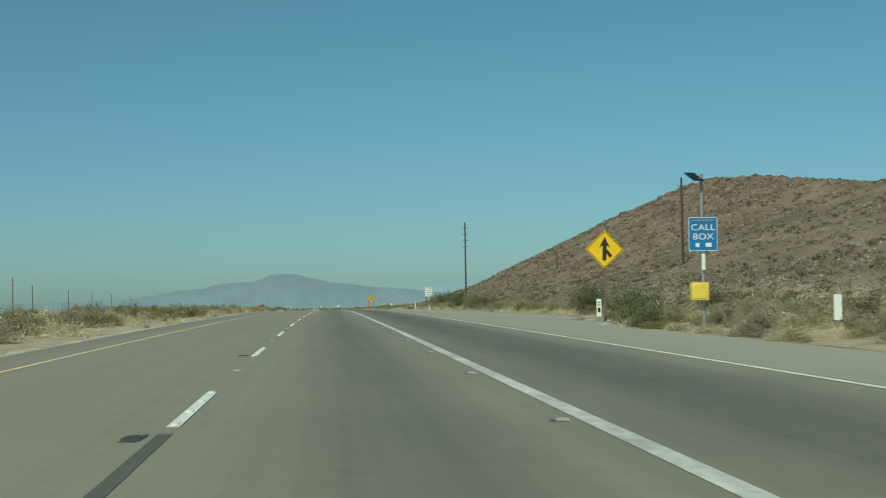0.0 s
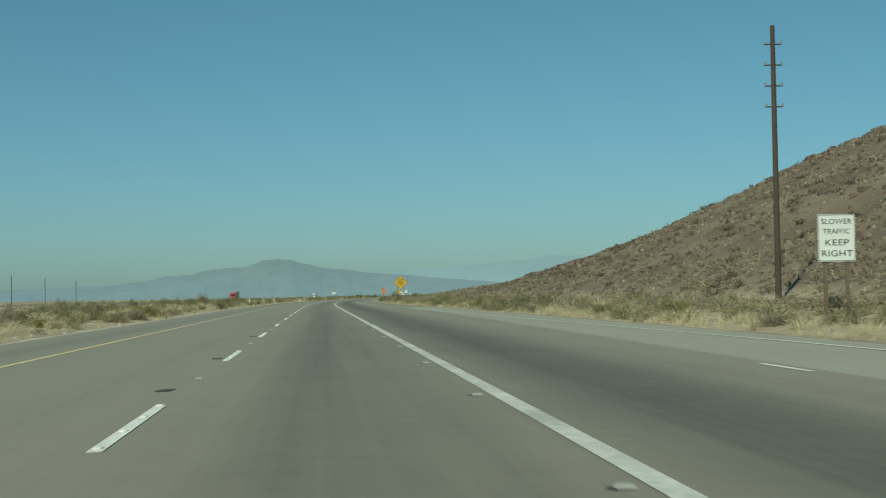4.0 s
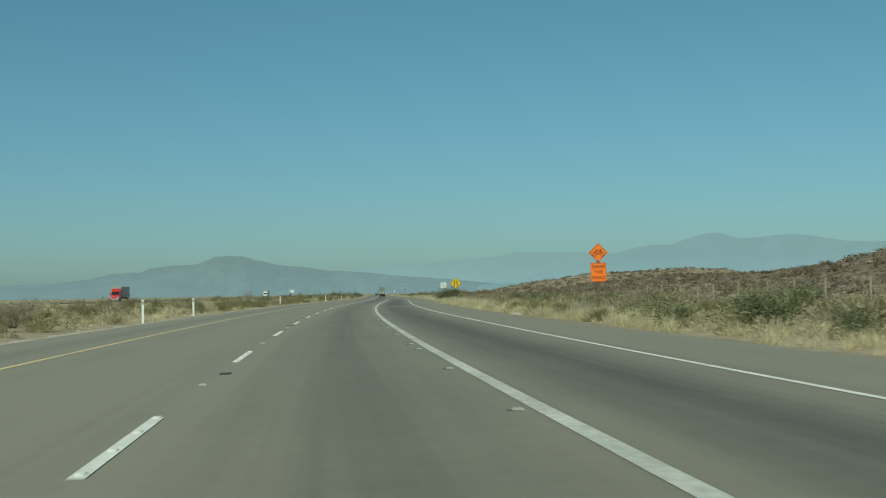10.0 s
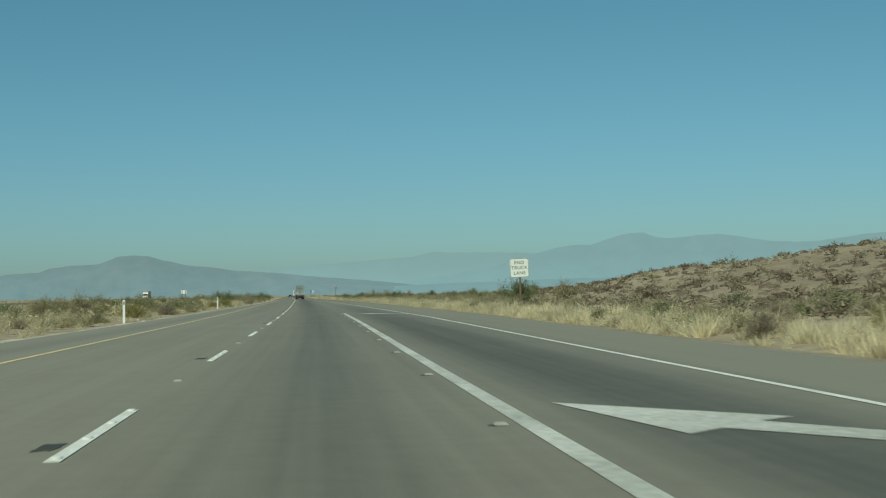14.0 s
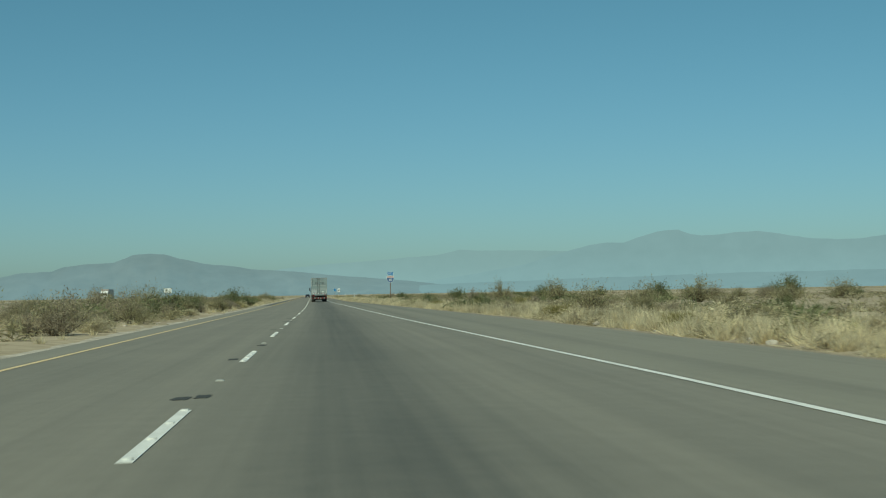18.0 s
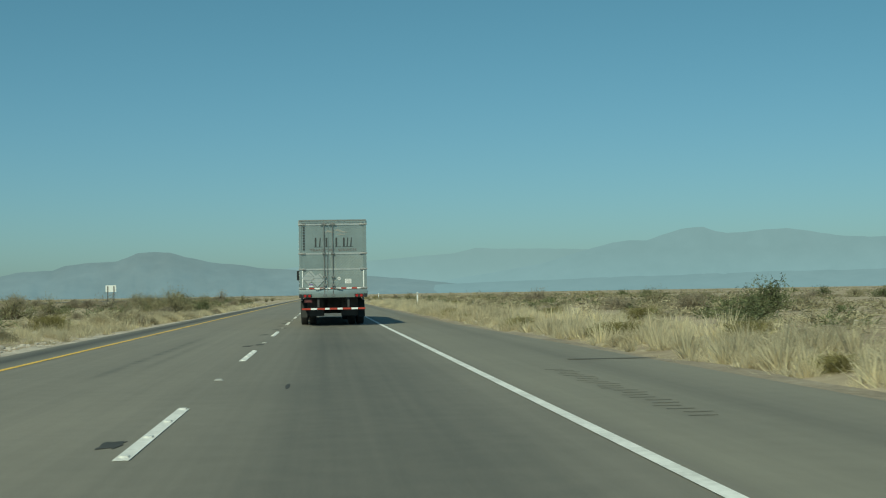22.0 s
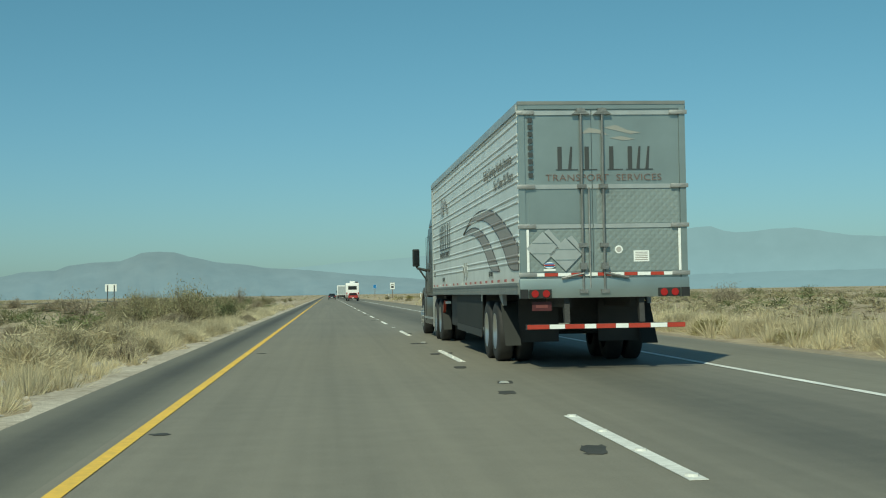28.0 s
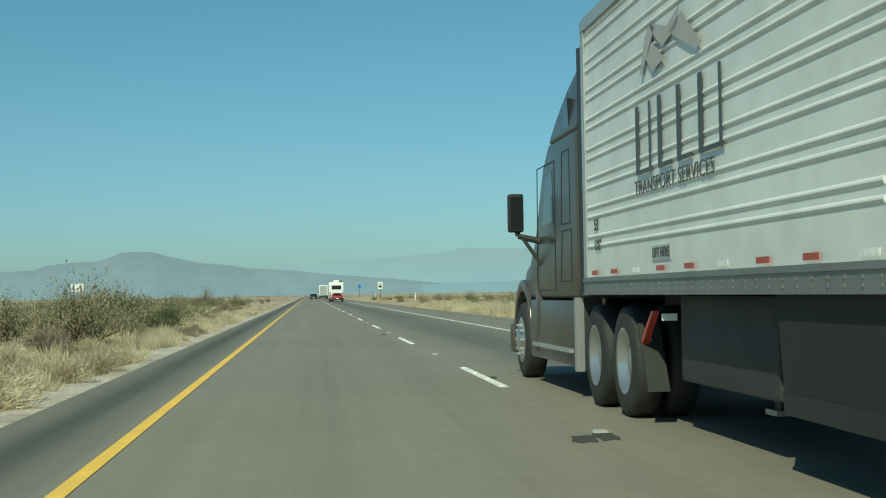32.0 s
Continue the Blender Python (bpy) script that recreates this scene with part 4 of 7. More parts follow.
def semi_trailer():
    t = thing("semi_trailer", pose(1.57, 0, 0, 0, 0, 0.42), "long white ribbed refrigerated trailer with dull steel rear doors", "trailer")
    B = lambda: Build(K)
    part("body", B().box(-1.295, 1.295, 0.06, 16.15, 1.23, 4.05), TRAILER_WHITE, t)
    part("roof", bevelled(B().box(-1.30, 1.30, 0.03, 16.17, 4.052, 4.11), "roof", ALUMINIUM, 0.012), None, t, "aluminium roof edge")
    for sx in (-1, 1):
        part("top_rail", B().box(*sorted((sx * 1.297, sx * 1.325)), 0.05, 16.16, 3.95, 4.06), ALUMINIUM, t, "grey aluminium top rail")
        lower = part("bottom_rail", B().box(*sorted((sx * 1.297, sx * 1.322)), 0.05, 16.16, 1.165, 1.345), RAIL_GREY, t, "riveted aluminium bottom rail")
        part("rail_lip", B().box(*sorted((sx * 1.322, sx * 1.335)), 0.05, 16.15, 1.30, 1.335).box(*sorted((sx * 1.322, sx * 1.335)), 0.05, 16.15, 1.165, 1.185), RAIL_GREY, lower)
        if sx < 0:
            rivets = B()
            for i in range(62):
                y = 0.25 + i * 0.255
                for z in ((1.215, 1.265) if 4 < i else (1.24,)):
                    rivets.box(-1.330, -1.322, y - 0.011, y + 0.011, z - 0.011, z + 0.011)
            tagged(part("rivets", rivets, RAIL_GREY, lower), "rows of small rivets", kind="stuff")
            for i in range(18):
                y = 0.5 + i * 0.88
                part("reflective_strip", B().box(-1.3275, -1.3225, y, y + 0.26, 1.368, 1.412), TAPE_RED if i % 3 or i < 9 else TAPE_WHITE, t)
        for z in RIBS:
            b = B()
            gap = (7.55, 8.4) if z < 1.8 else None
            for y0, y1 in (((0.06, 7.55), (8.4, 16.0)) if gap else ((0.06, 16.0),)):
                rib(b, sx * 1.295, sx, z, y0, y1, 0.0)
            part("rib", b, TRAILER_WHITE, t)
    # corner posts, front wall
    for sx in (-1, 1):
        part("corner_post", B().box(*sorted((sx * 1.297, sx * 1.318)), 16.02, 16.17, 1.346, 3.949), ALUMINIUM, t)
    # grey swoosh on the near wall
    for out in (softened(softened(SWOOSH_A)), softened(softened(SWOOSH_B))):
        g = B()
        n = len(out)
        g.add([(-1.3015, y, z) for y, z in out] + [(-1.2955, y, z) for y, z in out], [tuple(range(n - 1, -1, -1))] + [(i, (i + 1) % n, n + (i + 1) % n, n + i) for i in range(n)])
        ob = part("swoosh", g, TRAILER_GREY, t, "grey crescent swoosh graphic")
        for z in RIBS:
            for y0, y1 in spans(out, z):
                film = B()
                rib(film, -1.295, -1, z, y0, y1, 0.005)
                part("swoosh_rib", film, TRAILER_GREY, ob)
        edge, ring = B(), [Vector(p) for p in out]      # one closed band that follows the outline
        turn = [(ring[(i + 1) % n] - ring[i - 1]).normalized() * 0.010 for i in range(n)]
        band = [(-1.310, p.x, p.y) for p in ring] + [(-1.299, p.x - d.y, p.y + d.x) for p, d in zip(ring, turn)] + [(-1.299, p.x + d.y, p.y - d.x) for p, d in zip(ring, turn)]
        edge.add(band, [(a * n + i, a * n + (i + 1) % n, c * n + (i + 1) % n, c * n + i) for a, c in ((0, 1), (1, 2), (2, 0)) for i in range(n)])
        part("swoosh_outline", edge, LETTER, ob, "dark outline of the swoosh")
    lettering("slogan", "Safely Serving North America", 0.265 * K, SLOGAN, t, SIDE(2.55, 3.30), "dark grey slogan lettering", squeeze=1.12, thin=0.012)
    lettering("slogan", "For Over 50 Years", 0.265 * K, SLOGAN, t, SIDE(1.75, 3.02), "dark grey slogan lettering", squeeze=1.12, thin=0.012)
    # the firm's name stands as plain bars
    for y0, w, n in ((13.80, 0.60, 2), (13.02, 0.46, 1), (12.42, 0.46, 1), (11.80, 0.66, 2)):
        name = B().box(-1.320, -1.312, y0 - 0.15, y0 - 0.05, 2.23, 2.84).box(-1.320, -1.312, y0 - w, y0 - 0.151, 2.23, 2.265)
        if n == 2:
            name.box(-1.320, -1.312, y0 - w + 0.03, y0 - w + 0.08, 2.266, 2.84)
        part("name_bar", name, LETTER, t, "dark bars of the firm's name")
    lettering("lettering", "TRANSPORT SERVICES", 0.185 * K, LETTER, t, SIDE(12.62, 2.11), squeeze=1.28, thin=0.012)
    lettering("length_mark", "53'", 0.17 * K, LETTER, t, SIDE(15.55, 1.87))
    lettering("height_mark", "13'6\"", 0.15 * K, LETTER, t, SIDE(15.5, 1.665))
    part("lift_plate", B().box(-1.304, -1.296, 3.30, 3.90, 1.455, 1.585), ALUMINIUM, t)
    lettering("lettering", "LIFT HERE", 0.12 * K, LETTER, t, SIDE(3.6, 1.52, -1.306))
    part("lift_plate", B().box(-1.304, -1.296, 12.7, 13.3, 1.455, 1.585), ALUMINIUM, t)
    lettering("lettering", "LIFT HERE", 0.12 * K, LETTER, t, SIDE(13.0, 1.52, -1.306))
    emblem = B()
    for p in ([(13.55, 3.08), (13.45, 3.10), (13.0, 3.42), (13.15, 3.50), (13.35, 3.38)], [(13.2, 3.50), (12.6, 3.36), (12.2, 3.46), (12.3, 3.30), (12.75, 3.22), (13.0, 3.34)],
              [(12.55, 3.30), (11.75, 3.02), (11.62, 3.06), (12.15, 3.40)], [(13.1, 3.32), (12.7, 3.12), (13.1, 3.06), (13.3, 3.2)]):
        emblem.add([(-1.322, y, z) for y, z in p], [tuple(range(len(p)))])
    part("emblem", emblem, EMBLEM_GREY, t, "faded grey emblem of plain shapes")
    for y in (7.72, 8.2):
        hx = [(y + 0.17 * math.cos(a * math.pi / 3), 1.62 + 0.12 * math.sin(a * math.pi / 3)) for a in range(6)]
        b = B()
        for (y0, z0), (y1, z1) in zip(hx, hx[1:] + hx[:1]):
            b.tube((-1.30, y0, z0), (-1.30, y1, z1), 0.012, 5)
        b.tube((-1.30, y + 0.1, 1.44), (-1.30, y - 0.05, 1.82), 0.009, 5)
        part("placard_holder", b, ALUMINIUM, t)
    # rear frame and doors
    for x0 in (-1.295, 1.20):
        part("rear_post", B().box(x0, x0 + 0.095, -0.03, 0.055, 1.40, 4.05), STAINLESS, t, "dull steel rear corner post")
    part("header", B().box(-1.30, 1.30, -0.04, 0.028, 4.052, 4.105), RAIL_GREY, t, "grey header strip")
    part("header_plate", B().box(-1.199, 1.199, -0.03, 0.055, 3.985, 4.05), STAINLESS, t)
    part("sill", bevelled(B().box(-1.31, 1.31, -0.05, 0.055, 1.10, 1.398), "sill", STAINLESS, 0.008), None, t, "dull steel rear sill")
    for x0, x1 in ((-1.198, -0.165), (-0.158, 1.198)):
        d = part("door", B().box(x0, x1, 0.0, 0.055, 1.40, 3.983), STAINLESS, t, "dull steel rear door")
        part("quilted_panel", B().box(x0 + 0.02, x1 - 0.02, -0.006, 0.0, 1.50, 2.155), QUILT, d, "diamond-quilted steel panel")
        part("upper_panel", B().box(x0 + 0.06, x1 - 0.02, -0.006, -0.0005, 2.235, 2.76), STAINLESS if x0 < -1 else QUILT, d, "smooth dull steel panel" if x0 < -1 else "diamond-quilted steel panel")
        for z in (2.80, 2.195, 3.93):
            part("door_rail", B().box(x0 + 0.005, x1 - 0.005, -0.022, -0.0005, z - 0.035, z + 0.03), ALUMINIUM, d)
    for sx in (-1, 1):
        for z in (2.80, 2.195, 3.93, 1.46):
            part("hinge", bevelled(B().box(*sorted((sx * 1.05, sx * 1.325)), -0.058, -0.031, z - 0.032, z + 0.032), "hinge", STEEL, 0.006), None, t, "pale metal hinge")
        part("white_tape", B().box(*sorted((sx * 1.155, sx * 1.195)), -0.034, -0.030, 1.50, 2.15), TAPE_WHITE, t, "white reflective tape")
    for x in (-0.33, 0.0):
        r = part("lock_rod", B().tube((x, -0.055, 1.22), (x, -0.055, 4.0), 0.019, 10), ROD_STEEL, t, "steel door lock rod")
        for z in (1.20, 1.9, 2.8, 3.96):
            part("rod_bracket", B().box(x - 0.065, x + 0.065, -0.085, -0.024, z - 0.03, z + 0.03), ROD_STEEL, r)
        part("rod_guide", B().slab([(x - 0.14, 3.90), (x + 0.14, 3.90), (x + 0.06, 3.96), (x - 0.06, 3.96)], -0.08, -0.03), ROD_STEEL, r)
        part("handle", B().tube((x, -0.09, 1.47), (x + (0.36 if x == 0 else -0.34), -0.095, 1.40), 0.018, 8).box(x - 0.05, x + 0.05, -0.11, -0.05, 1.53, 1.63), ROD_STEEL, r, "steel door handle")
    part("thin_rod", B().tube((-0.22, -0.045, 1.25), (-0.22, -0.045, 2.78), 0.012, 8), STEEL, t)
    x = -1.13
    for i in range(11):
        w = 0.205
        part("reflective_tape", B().box(x, x + w - 0.004, -0.036, -0.031, 1.432, 1.482), TAPE_RED if i % 2 else TAPE_WHITE, t)
        x += w
    for cx, cz in ((-0.95, 1.86), (-0.60, 1.76)):
        p = part("placard", B().slab([(cx, cz - 0.25), (cx + 0.25, cz), (cx, cz + 0.25), (cx - 0.25, cz)], -0.036, -0.026), ALUMINIUM, t, "blank aluminium placard holder")
        for dz in (-0.08, 0.08):
            part("placard_slat", B().box(cx - 0.16, cx + 0.16, -0.042, -0.037, cz + dz - 0.005, cz + dz + 0.005), STAINLESS, p)
        part("placard_latch", B().slab([(cx + 0.03, cz + 0.25), (cx + 0.10, cz + 0.29), (cx + 0.16, cz + 0.22), (cx + 0.20, cz + 0.17), (cx + 0.27, cz + 0.10), (cx + 0.29, cz + 0.03), (cx + 0.255, cz + 0.01)], -0.034, -0.027), ALUMINIUM, p)
    mark = part("sticker", B().slab([(-0.85 + 0.085 * math.cos(a * math.pi / 8), 1.60 + 0.05 * math.sin(a * math.pi / 8)) for a in range(16)], -0.044, -0.0435), TAPE_WHITE, t, "small white, blue and red maker's sticker")
    part("blue_band", B().box(-0.92, -0.78, -0.0465, -0.0442, 1.575, 1.632), SIGN_BLUE, mark)
    part("red_band", B().box(-0.935, -0.765, -0.049, -0.0466, 1.592, 1.612), TAPE_RED, mark)
    part("sticker", B().box(-0.94, -0.76, -0.044, -0.0435, 1.515, 1.545), TAPE_WHITE, t, "white number sticker")
    part("round_sticker", B().slab([(0.23 + 0.062 * math.cos(a * math.pi / 8), 1.83 + 0.062 * math.sin(a * math.pi / 8)) for a in range(16)], -0.012, -0.0065), TAPE_WHITE, t, "round white sticker")
    part("round_sticker", B().slab([(0.23 + 0.04 * math.cos(a * math.pi / 8), 1.83 + 0.04 * math.sin(a * math.pi / 8)) for a in range(16)], -0.015, -0.0125), EMBLEM_GREY, t)
    lab = part("notice", B().box(0.46, 0.70, -0.012, -0.0065, 1.64, 1.81), TAPE_WHITE, t, "white notice sticker")
    for i in range(5):
        part("notice_line", B().box(0.485, 0.675, -0.014, -0.0125, 1.665 + i * 0.028, 1.676 + i * 0.028), TRAILER_GREY, lab)
    # the firm's name on the doors as plain bars
    for x0, w, n in ((-0.72, 0.34, 2), (-0.30, 0.22, 1), (0.08, 0.24, 1), (0.37, 0.42, 3)):
        bars = B().box(x0 + 0.03, x0 + 0.095, -0.012, -0.006, 3.065, 3.41).box(x0, x0 + w, -0.012, -0.006, 3.05, 3.064)
        for i in range(1, n):
            bars.slab([(x0 + w * i / n + 0.02, 3.066), (x0 + w * i / n + 0.07, 3.066), (x0 + w * i / n + 0.09, 3.41), (x0 + w * i / n + 0.06, 3.41)], -0.012, -0.006)
        part("name_bar", bars, LETTER, t, "dark bars of the firm's name")
    lettering("lettering", "TRANSPORT  SERVICES", 0.145 * K, BROWN_FILM, t, REAR(0.02, 2.93), squeeze=1.16, thin=0.012)
    for p in ([(-0.34, 3.60), (-0.20, 3.70), (0.0, 3.66), (0.10, 3.58), (-0.05, 3.61), (-0.18, 3.62)], [(0.02, 3.70), (0.22, 3.74), (0.40, 3.66), (0.62, 3.62), (0.44, 3.60), (0.24, 3.65)],
              [(0.12, 3.54), (0.30, 3.57), (0.52, 3.52), (0.34, 3.50)]):
        part("emblem_piece", B().add([(x, -0.0085, z) for x, z in p], [tuple(range(len(p)))]), EMBLEM_DULL, t, "faded pale emblem shape")
    for i in range(9):
        part("number_bar", B().box(-1.145, -1.075, -0.034, -0.0305, 3.78 - i * 0.105, 3.85 - i * 0.105), LETTER, t, "dark bar of the unit number")
    # lamps
    for x0, sgn in ((-1.0, -1), (0.99, 1)):
        h = part("lamp_box", B().box(x0 - 0.17, x0 + 0.17, -0.075, -0.051, 1.105, 1.235), SKIRT_GREY, t, "dark tail-lamp box")
        for dx in (-0.085, 0.085):
            b = B().slab([(x0 + dx + 0.056 * math.cos(a * math.pi / 8), 1.17 + 0.056 * math.sin(a * math.pi / 8)) for a in range(16)], -0.09, -0.0755)
            part("tail_lamp", b, LAMP_RED, h, "round red tail lamp")
        part("bumper_block", B().box(x0 + sgn * 0.19, x0 + sgn * 0.31, -0.10, -0.051, 1.10, 1.24), BLACK_PLASTIC, t, "black dock bumper")
    # guard under the tail
    bar = part("underride_guard", B().box(-1.22, 1.22, -0.06, 0.04, 0.63, 0.705), FRAME_BLACK, t, "dark underride guard bar")
    x = -1.21
    for i, w in enumerate((0.34, 0.24, 0.30, 0.18, 0.30, 0.20, 0.34, 0.26, 0.28)):
        part("guard_tape", B().box(x, x + w - 0.004, -0.066, -0.0605, 0.634, 0.701), TAPE_WHITE if i % 2 else TAPE_RED, bar, "white reflective tape" if i % 2 else "red reflective tape")
        x += w
    for sx in (-0.58, 0.58):
        part("guard_post", B().side([(0.0, 0.72), (0.10, 0.72), (0.25, 1.10), (0.05, 1.10)], sx - 0.04, sx + 0.04), FRAME_BLACK, t, "dark steel guard post")
    plate = part("number_plate", B().box(-1.12, -0.82, 0.02, 0.03, 0.91, 1.05), PLATE_RED, t, "small dark red number plate")
    part("plate_bar", B().box(-1.06, -0.88, 0.016, 0.0195, 0.955, 1.0), PLATE_BARS, plate)
    # running gear
    part("floor_deck", B().box(-1.29, 1.29, 0.06, 16.1, 1.19, 1.228), FRAME_BLACK, t, "black trailer underside")
    for x0 in (-0.55, 0.45):
        part("chassis_rail", B().box(x0, x0 + 0.10, 0.3, 15.6, 0.95, 1.188), FRAME_BLACK, t, "black underframe rail")
    for y in (3.42, 4.63):
        part("axle", B().tube((-1.1, y, 0.52), (1.1, y, 0.52), 0.07, 10), FRAME_BLACK, t)
        for sx in (-1, 1):
            wheel(t, sx * 1.13, y, 0.522, 0.28, K, sx, True)
    for sx in (-1, 1):
        part("mud_flap", B().side([(2.48, 1.02), (2.52, 1.02), (1.98, 0.32), (1.94, 0.32)], *sorted((sx * 1.02, sx * 1.28))), SKIRT_GREY, t, "grey rubber mud flap")
        part("mud_flap_bracket", B().side([(2.30, 0.98), (2.75, 1.12), (2.75, 1.19), (2.35, 1.19)], *sorted((sx * 1.20, sx * 1.27))), STEEL, t)
        part("side_skirt", B().side([(5.26, 1.19), (5.42, 0.40), (5.8, 0.36), (10.1, 0.42), (10.25, 1.19)], *sorted((sx * 1.245, sx * 1.262))), SKIRT_GREY, t, "grey aerodynamic side skirt")
        part("skirt_edge", B().side([(5.4, 0.50), (5.43, 0.36), (10.1, 0.40), (10.13, 0.54)], *sorted((sx * 1.2625, sx * 1.272))), BLACK_PLASTIC, t)
        leg = part("landing_leg", B().box(*sorted((sx * 0.75, sx * 0.88)), 11.3, 11.45, 0.32, 1.2), FRAME_BLACK, t, "landing leg")
        part("foot", B().box(*sorted((sx * 0.70, sx * 0.93)), 11.25, 11.5, 0.28, 0.32), STEEL, leg)
    # added black box: stands in for the deep shade round the axles
    part("underbody_filler", B().box(-0.62, 0.62, 2.7, 6.2, 0.66, 1.18), FRAME_BLACK, t, "black filler box standing in for the underbody shade")
    for sx in (-1, 1):
        # added black panels: the shade inside the mud flaps as plain colour
        part("inner_flap", B().box(*sorted((sx * 0.34, sx * 1.015)), 2.24, 2.27, 0.36, 1.16), BLACK_PLASTIC, t, "black panel standing in for the shaded inner flap")
        part("air_spring", B().tube((sx * 0.5, 4.05, 0.5), (sx * 0.5, 4.05, 1.0), 0.15, 12), RUBBER, t)
    # added black filler: closes the shaded gap ahead of the skirt
    part("dark_filler_box", bevelled(B().box(-1.10, -0.25, 10.7, 13.2, 0.42, 1.16), "dark_filler_box", FRAME_BLACK, 0.04), None, t, "black filler box for the shade under the trailer floor")
    part("tank", B().lathe([(-0.4, 0.18), (-0.4, 0.24), (0.9, 0.24), (0.9, 0.18)], 0, 12.2, 0.78, 16), FRAME_BLACK, t)
    part("round_tag", B().add([(-1.268, 5.34 + 0.075 * math.cos(a * math.pi / 8), 1.10 + 0.075 * math.sin(a * math.pi / 8)) for a in range(16)], [tuple(range(16))]), TAPE_WHITE, t)
    return t


def truck_tractor():
    t = thing("truck_tractor", pose(1.57, 0, 0, 0, 0, 0.42), "taupe grey highway tractor with a tall sleeper cab", "truck")
    B = lambda: Build(K)
    cab = [(17.05, 1.12), (20.35, 1.12), (20.35, 1.62), (19.95, 1.90), (19.28, 2.78), (18.85, 3.05), (17.05, 3.05)]
    body = part("cab", bevelled(B().side(cab, -1.21, 1.21), "cab", CAB_PAINT, 0.07, 3), None, t, "taupe sleeper cab")
    roof = B()
    low = [(17.05, 3.04), (18.86, 3.04), (18.60, 3.34), (18.17, 3.64), (17.6, 3.86), (17.05, 3.96)]
    n = len(low)
    xs = [1.205, 1.205, 1.14, 1.08, 1.04, 1.02]
    roof.add([(-a, y, z) for a, (y, z) in zip(xs, low)] + [(a, y, z) for a, (y, z) in zip(xs, low)],
             [tuple(range(n)), tuple(range(2 * n - 1, n - 1, -1))] + [(i, n + i, n + (i + 1) % n, (i + 1) % n) for i in range(n)])
    part("roof_fairing", bevelled(roof, "roof_fairing", CAB_PAINT, 0.05, 3), None, t, "tall taupe roof fairing")
    hood = [(20.2, 0.75), (22.7, 0.75), (22.78, 1.15), (22.5, 1.55), (21.5, 1.80), (20.2, 1.93)]
    part("hood", bevelled(B().side(hood, -0.93, 0.93), "hood", CAB_PAINT, 0.10, 3), None, t, "sloping taupe hood")
    for sx in (-1, 1):
        arc = [(21.25 + 0.66 * math.cos(a), 0.56 + 0.66 * math.sin(a)) for a in np.linspace(0.05, math.pi - 0.1, 12)]
        outer = [(21.25 + 0.78 * math.cos(a), 0.56 + 0.82 * math.sin(a)) for a in np.linspace(math.pi - 0.1, 0.05, 12)]
        part("fender", bevelled(B().side(arc + outer, *sorted((sx * 0.80, sx * 1.19))), "fender", CAB_PAINT, 0.02), None, t, "taupe front fender")
        part("fender_panel", bevelled(B().side([(19.72, 1.28), (20.02, 0.70), (20.1, 0.42), (19.7, 0.42), (19.55, 1.1)], *sorted((sx * 1.02, sx * 1.235))), "fender_panel", CAB_PAINT, 0.02), None, t,
             "step fairing behind the front wheel")
        tank = part("side_fairing", bevelled(B().side([(17.2, 1.10), (17.2, 0.34), (20.3, 0.34), (20.3, 1.10)], *sorted((sx * 0.85, sx * 1.225))), "side_fairing", CAB_PAINT, 0.03), None, t, "taupe chassis fairing")
        part("step", B().box(*sorted((sx * 1.15, sx * 1.27)), 17.3, 19.9, 0.50, 0.545), ALUMINIUM, tank, "aluminium step")
        part("fairing_back", B().box(*sorted((sx * 0.86, sx * 1.14)), 17.09, 17.19, 0.32, 1.12), FRAME_BLACK, t)
        part("fairing_end", B().box(*sorted((sx * 1.141, sx * 1.235)), 17.08, 17.19, 0.30, 1.13), ALUMINIUM, t, "bare aluminium end strip")
        part("cab_extender", B().side([(16.62, 1.15), (16.62, 3.90), (17.04, 3.94), (17.04, 1.15)], *sorted((sx * 1.14, sx * 1.185))), BLACK_PLASTIC, t, "black rubber cab extender")
        part("side_window", B().side([(18.52, 2.05), (19.30, 2.05), (19.02, 2.62), (18.58, 2.70)], *sorted((sx * 1.207, sx * 1.2145))), GLASS_DARK, t, "dark side window")
        part("sleeper_window", B().side([(17.55, 3.12), (17.95, 3.12), (17.90, 3.42), (17.62, 3.46)], *sorted((sx * 1.125, sx * 1.19))), GLASS_DARK, t)
        seam = B()
        for y0, y1, z0, z1 in ((18.42, 19.75, 1.22, 2.80), (17.38, 18.05, 1.32, 1.92), (17.45, 18.0, 2.0, 2.85)):
            for a, b in (((y0, z0), (y1, z0)), ((y1, z0), (y1 - 0.1, z1)), ((y1 - 0.1, z1), (y0, z1)), ((y0, z1), (y0, z0))):
                seam.tube((sx * 1.211, *a), (sx * 1.211, *b), 0.008, 4)
        part("door_seams", seam, BLACK_PLASTIC, t)
        part("door_handle", B().box(*sorted((sx * 1.21, sx * 1.235)), 18.5, 18.68, 1.80, 1.85), BLACK_PLASTIC, t)
        arm = part("mirror_arm", B().tube((sx * 1.20, 19.55, 1.86), (sx * 1.48, 19.62, 1.93), 0.045, 8, 0.035).tube((sx * 1.48, 19.62, 1.93), (sx * 1.50, 19.62, 2.05), 0.035, 8).tube((sx * 1.20, 19.5, 1.55), (sx * 1.42, 19.6, 1.90), 0.025, 6),
                   SKIRT_GREY, t, "dark grey mirror arm")
        m = part("mirror", bevelled(B().box(*sorted((sx * 1.41, sx * 1.61)), 19.55, 19.70, 1.98, 2.48), "mirror", BLACK_PLASTIC, 0.03, 3), None, arm, "black door mirror")
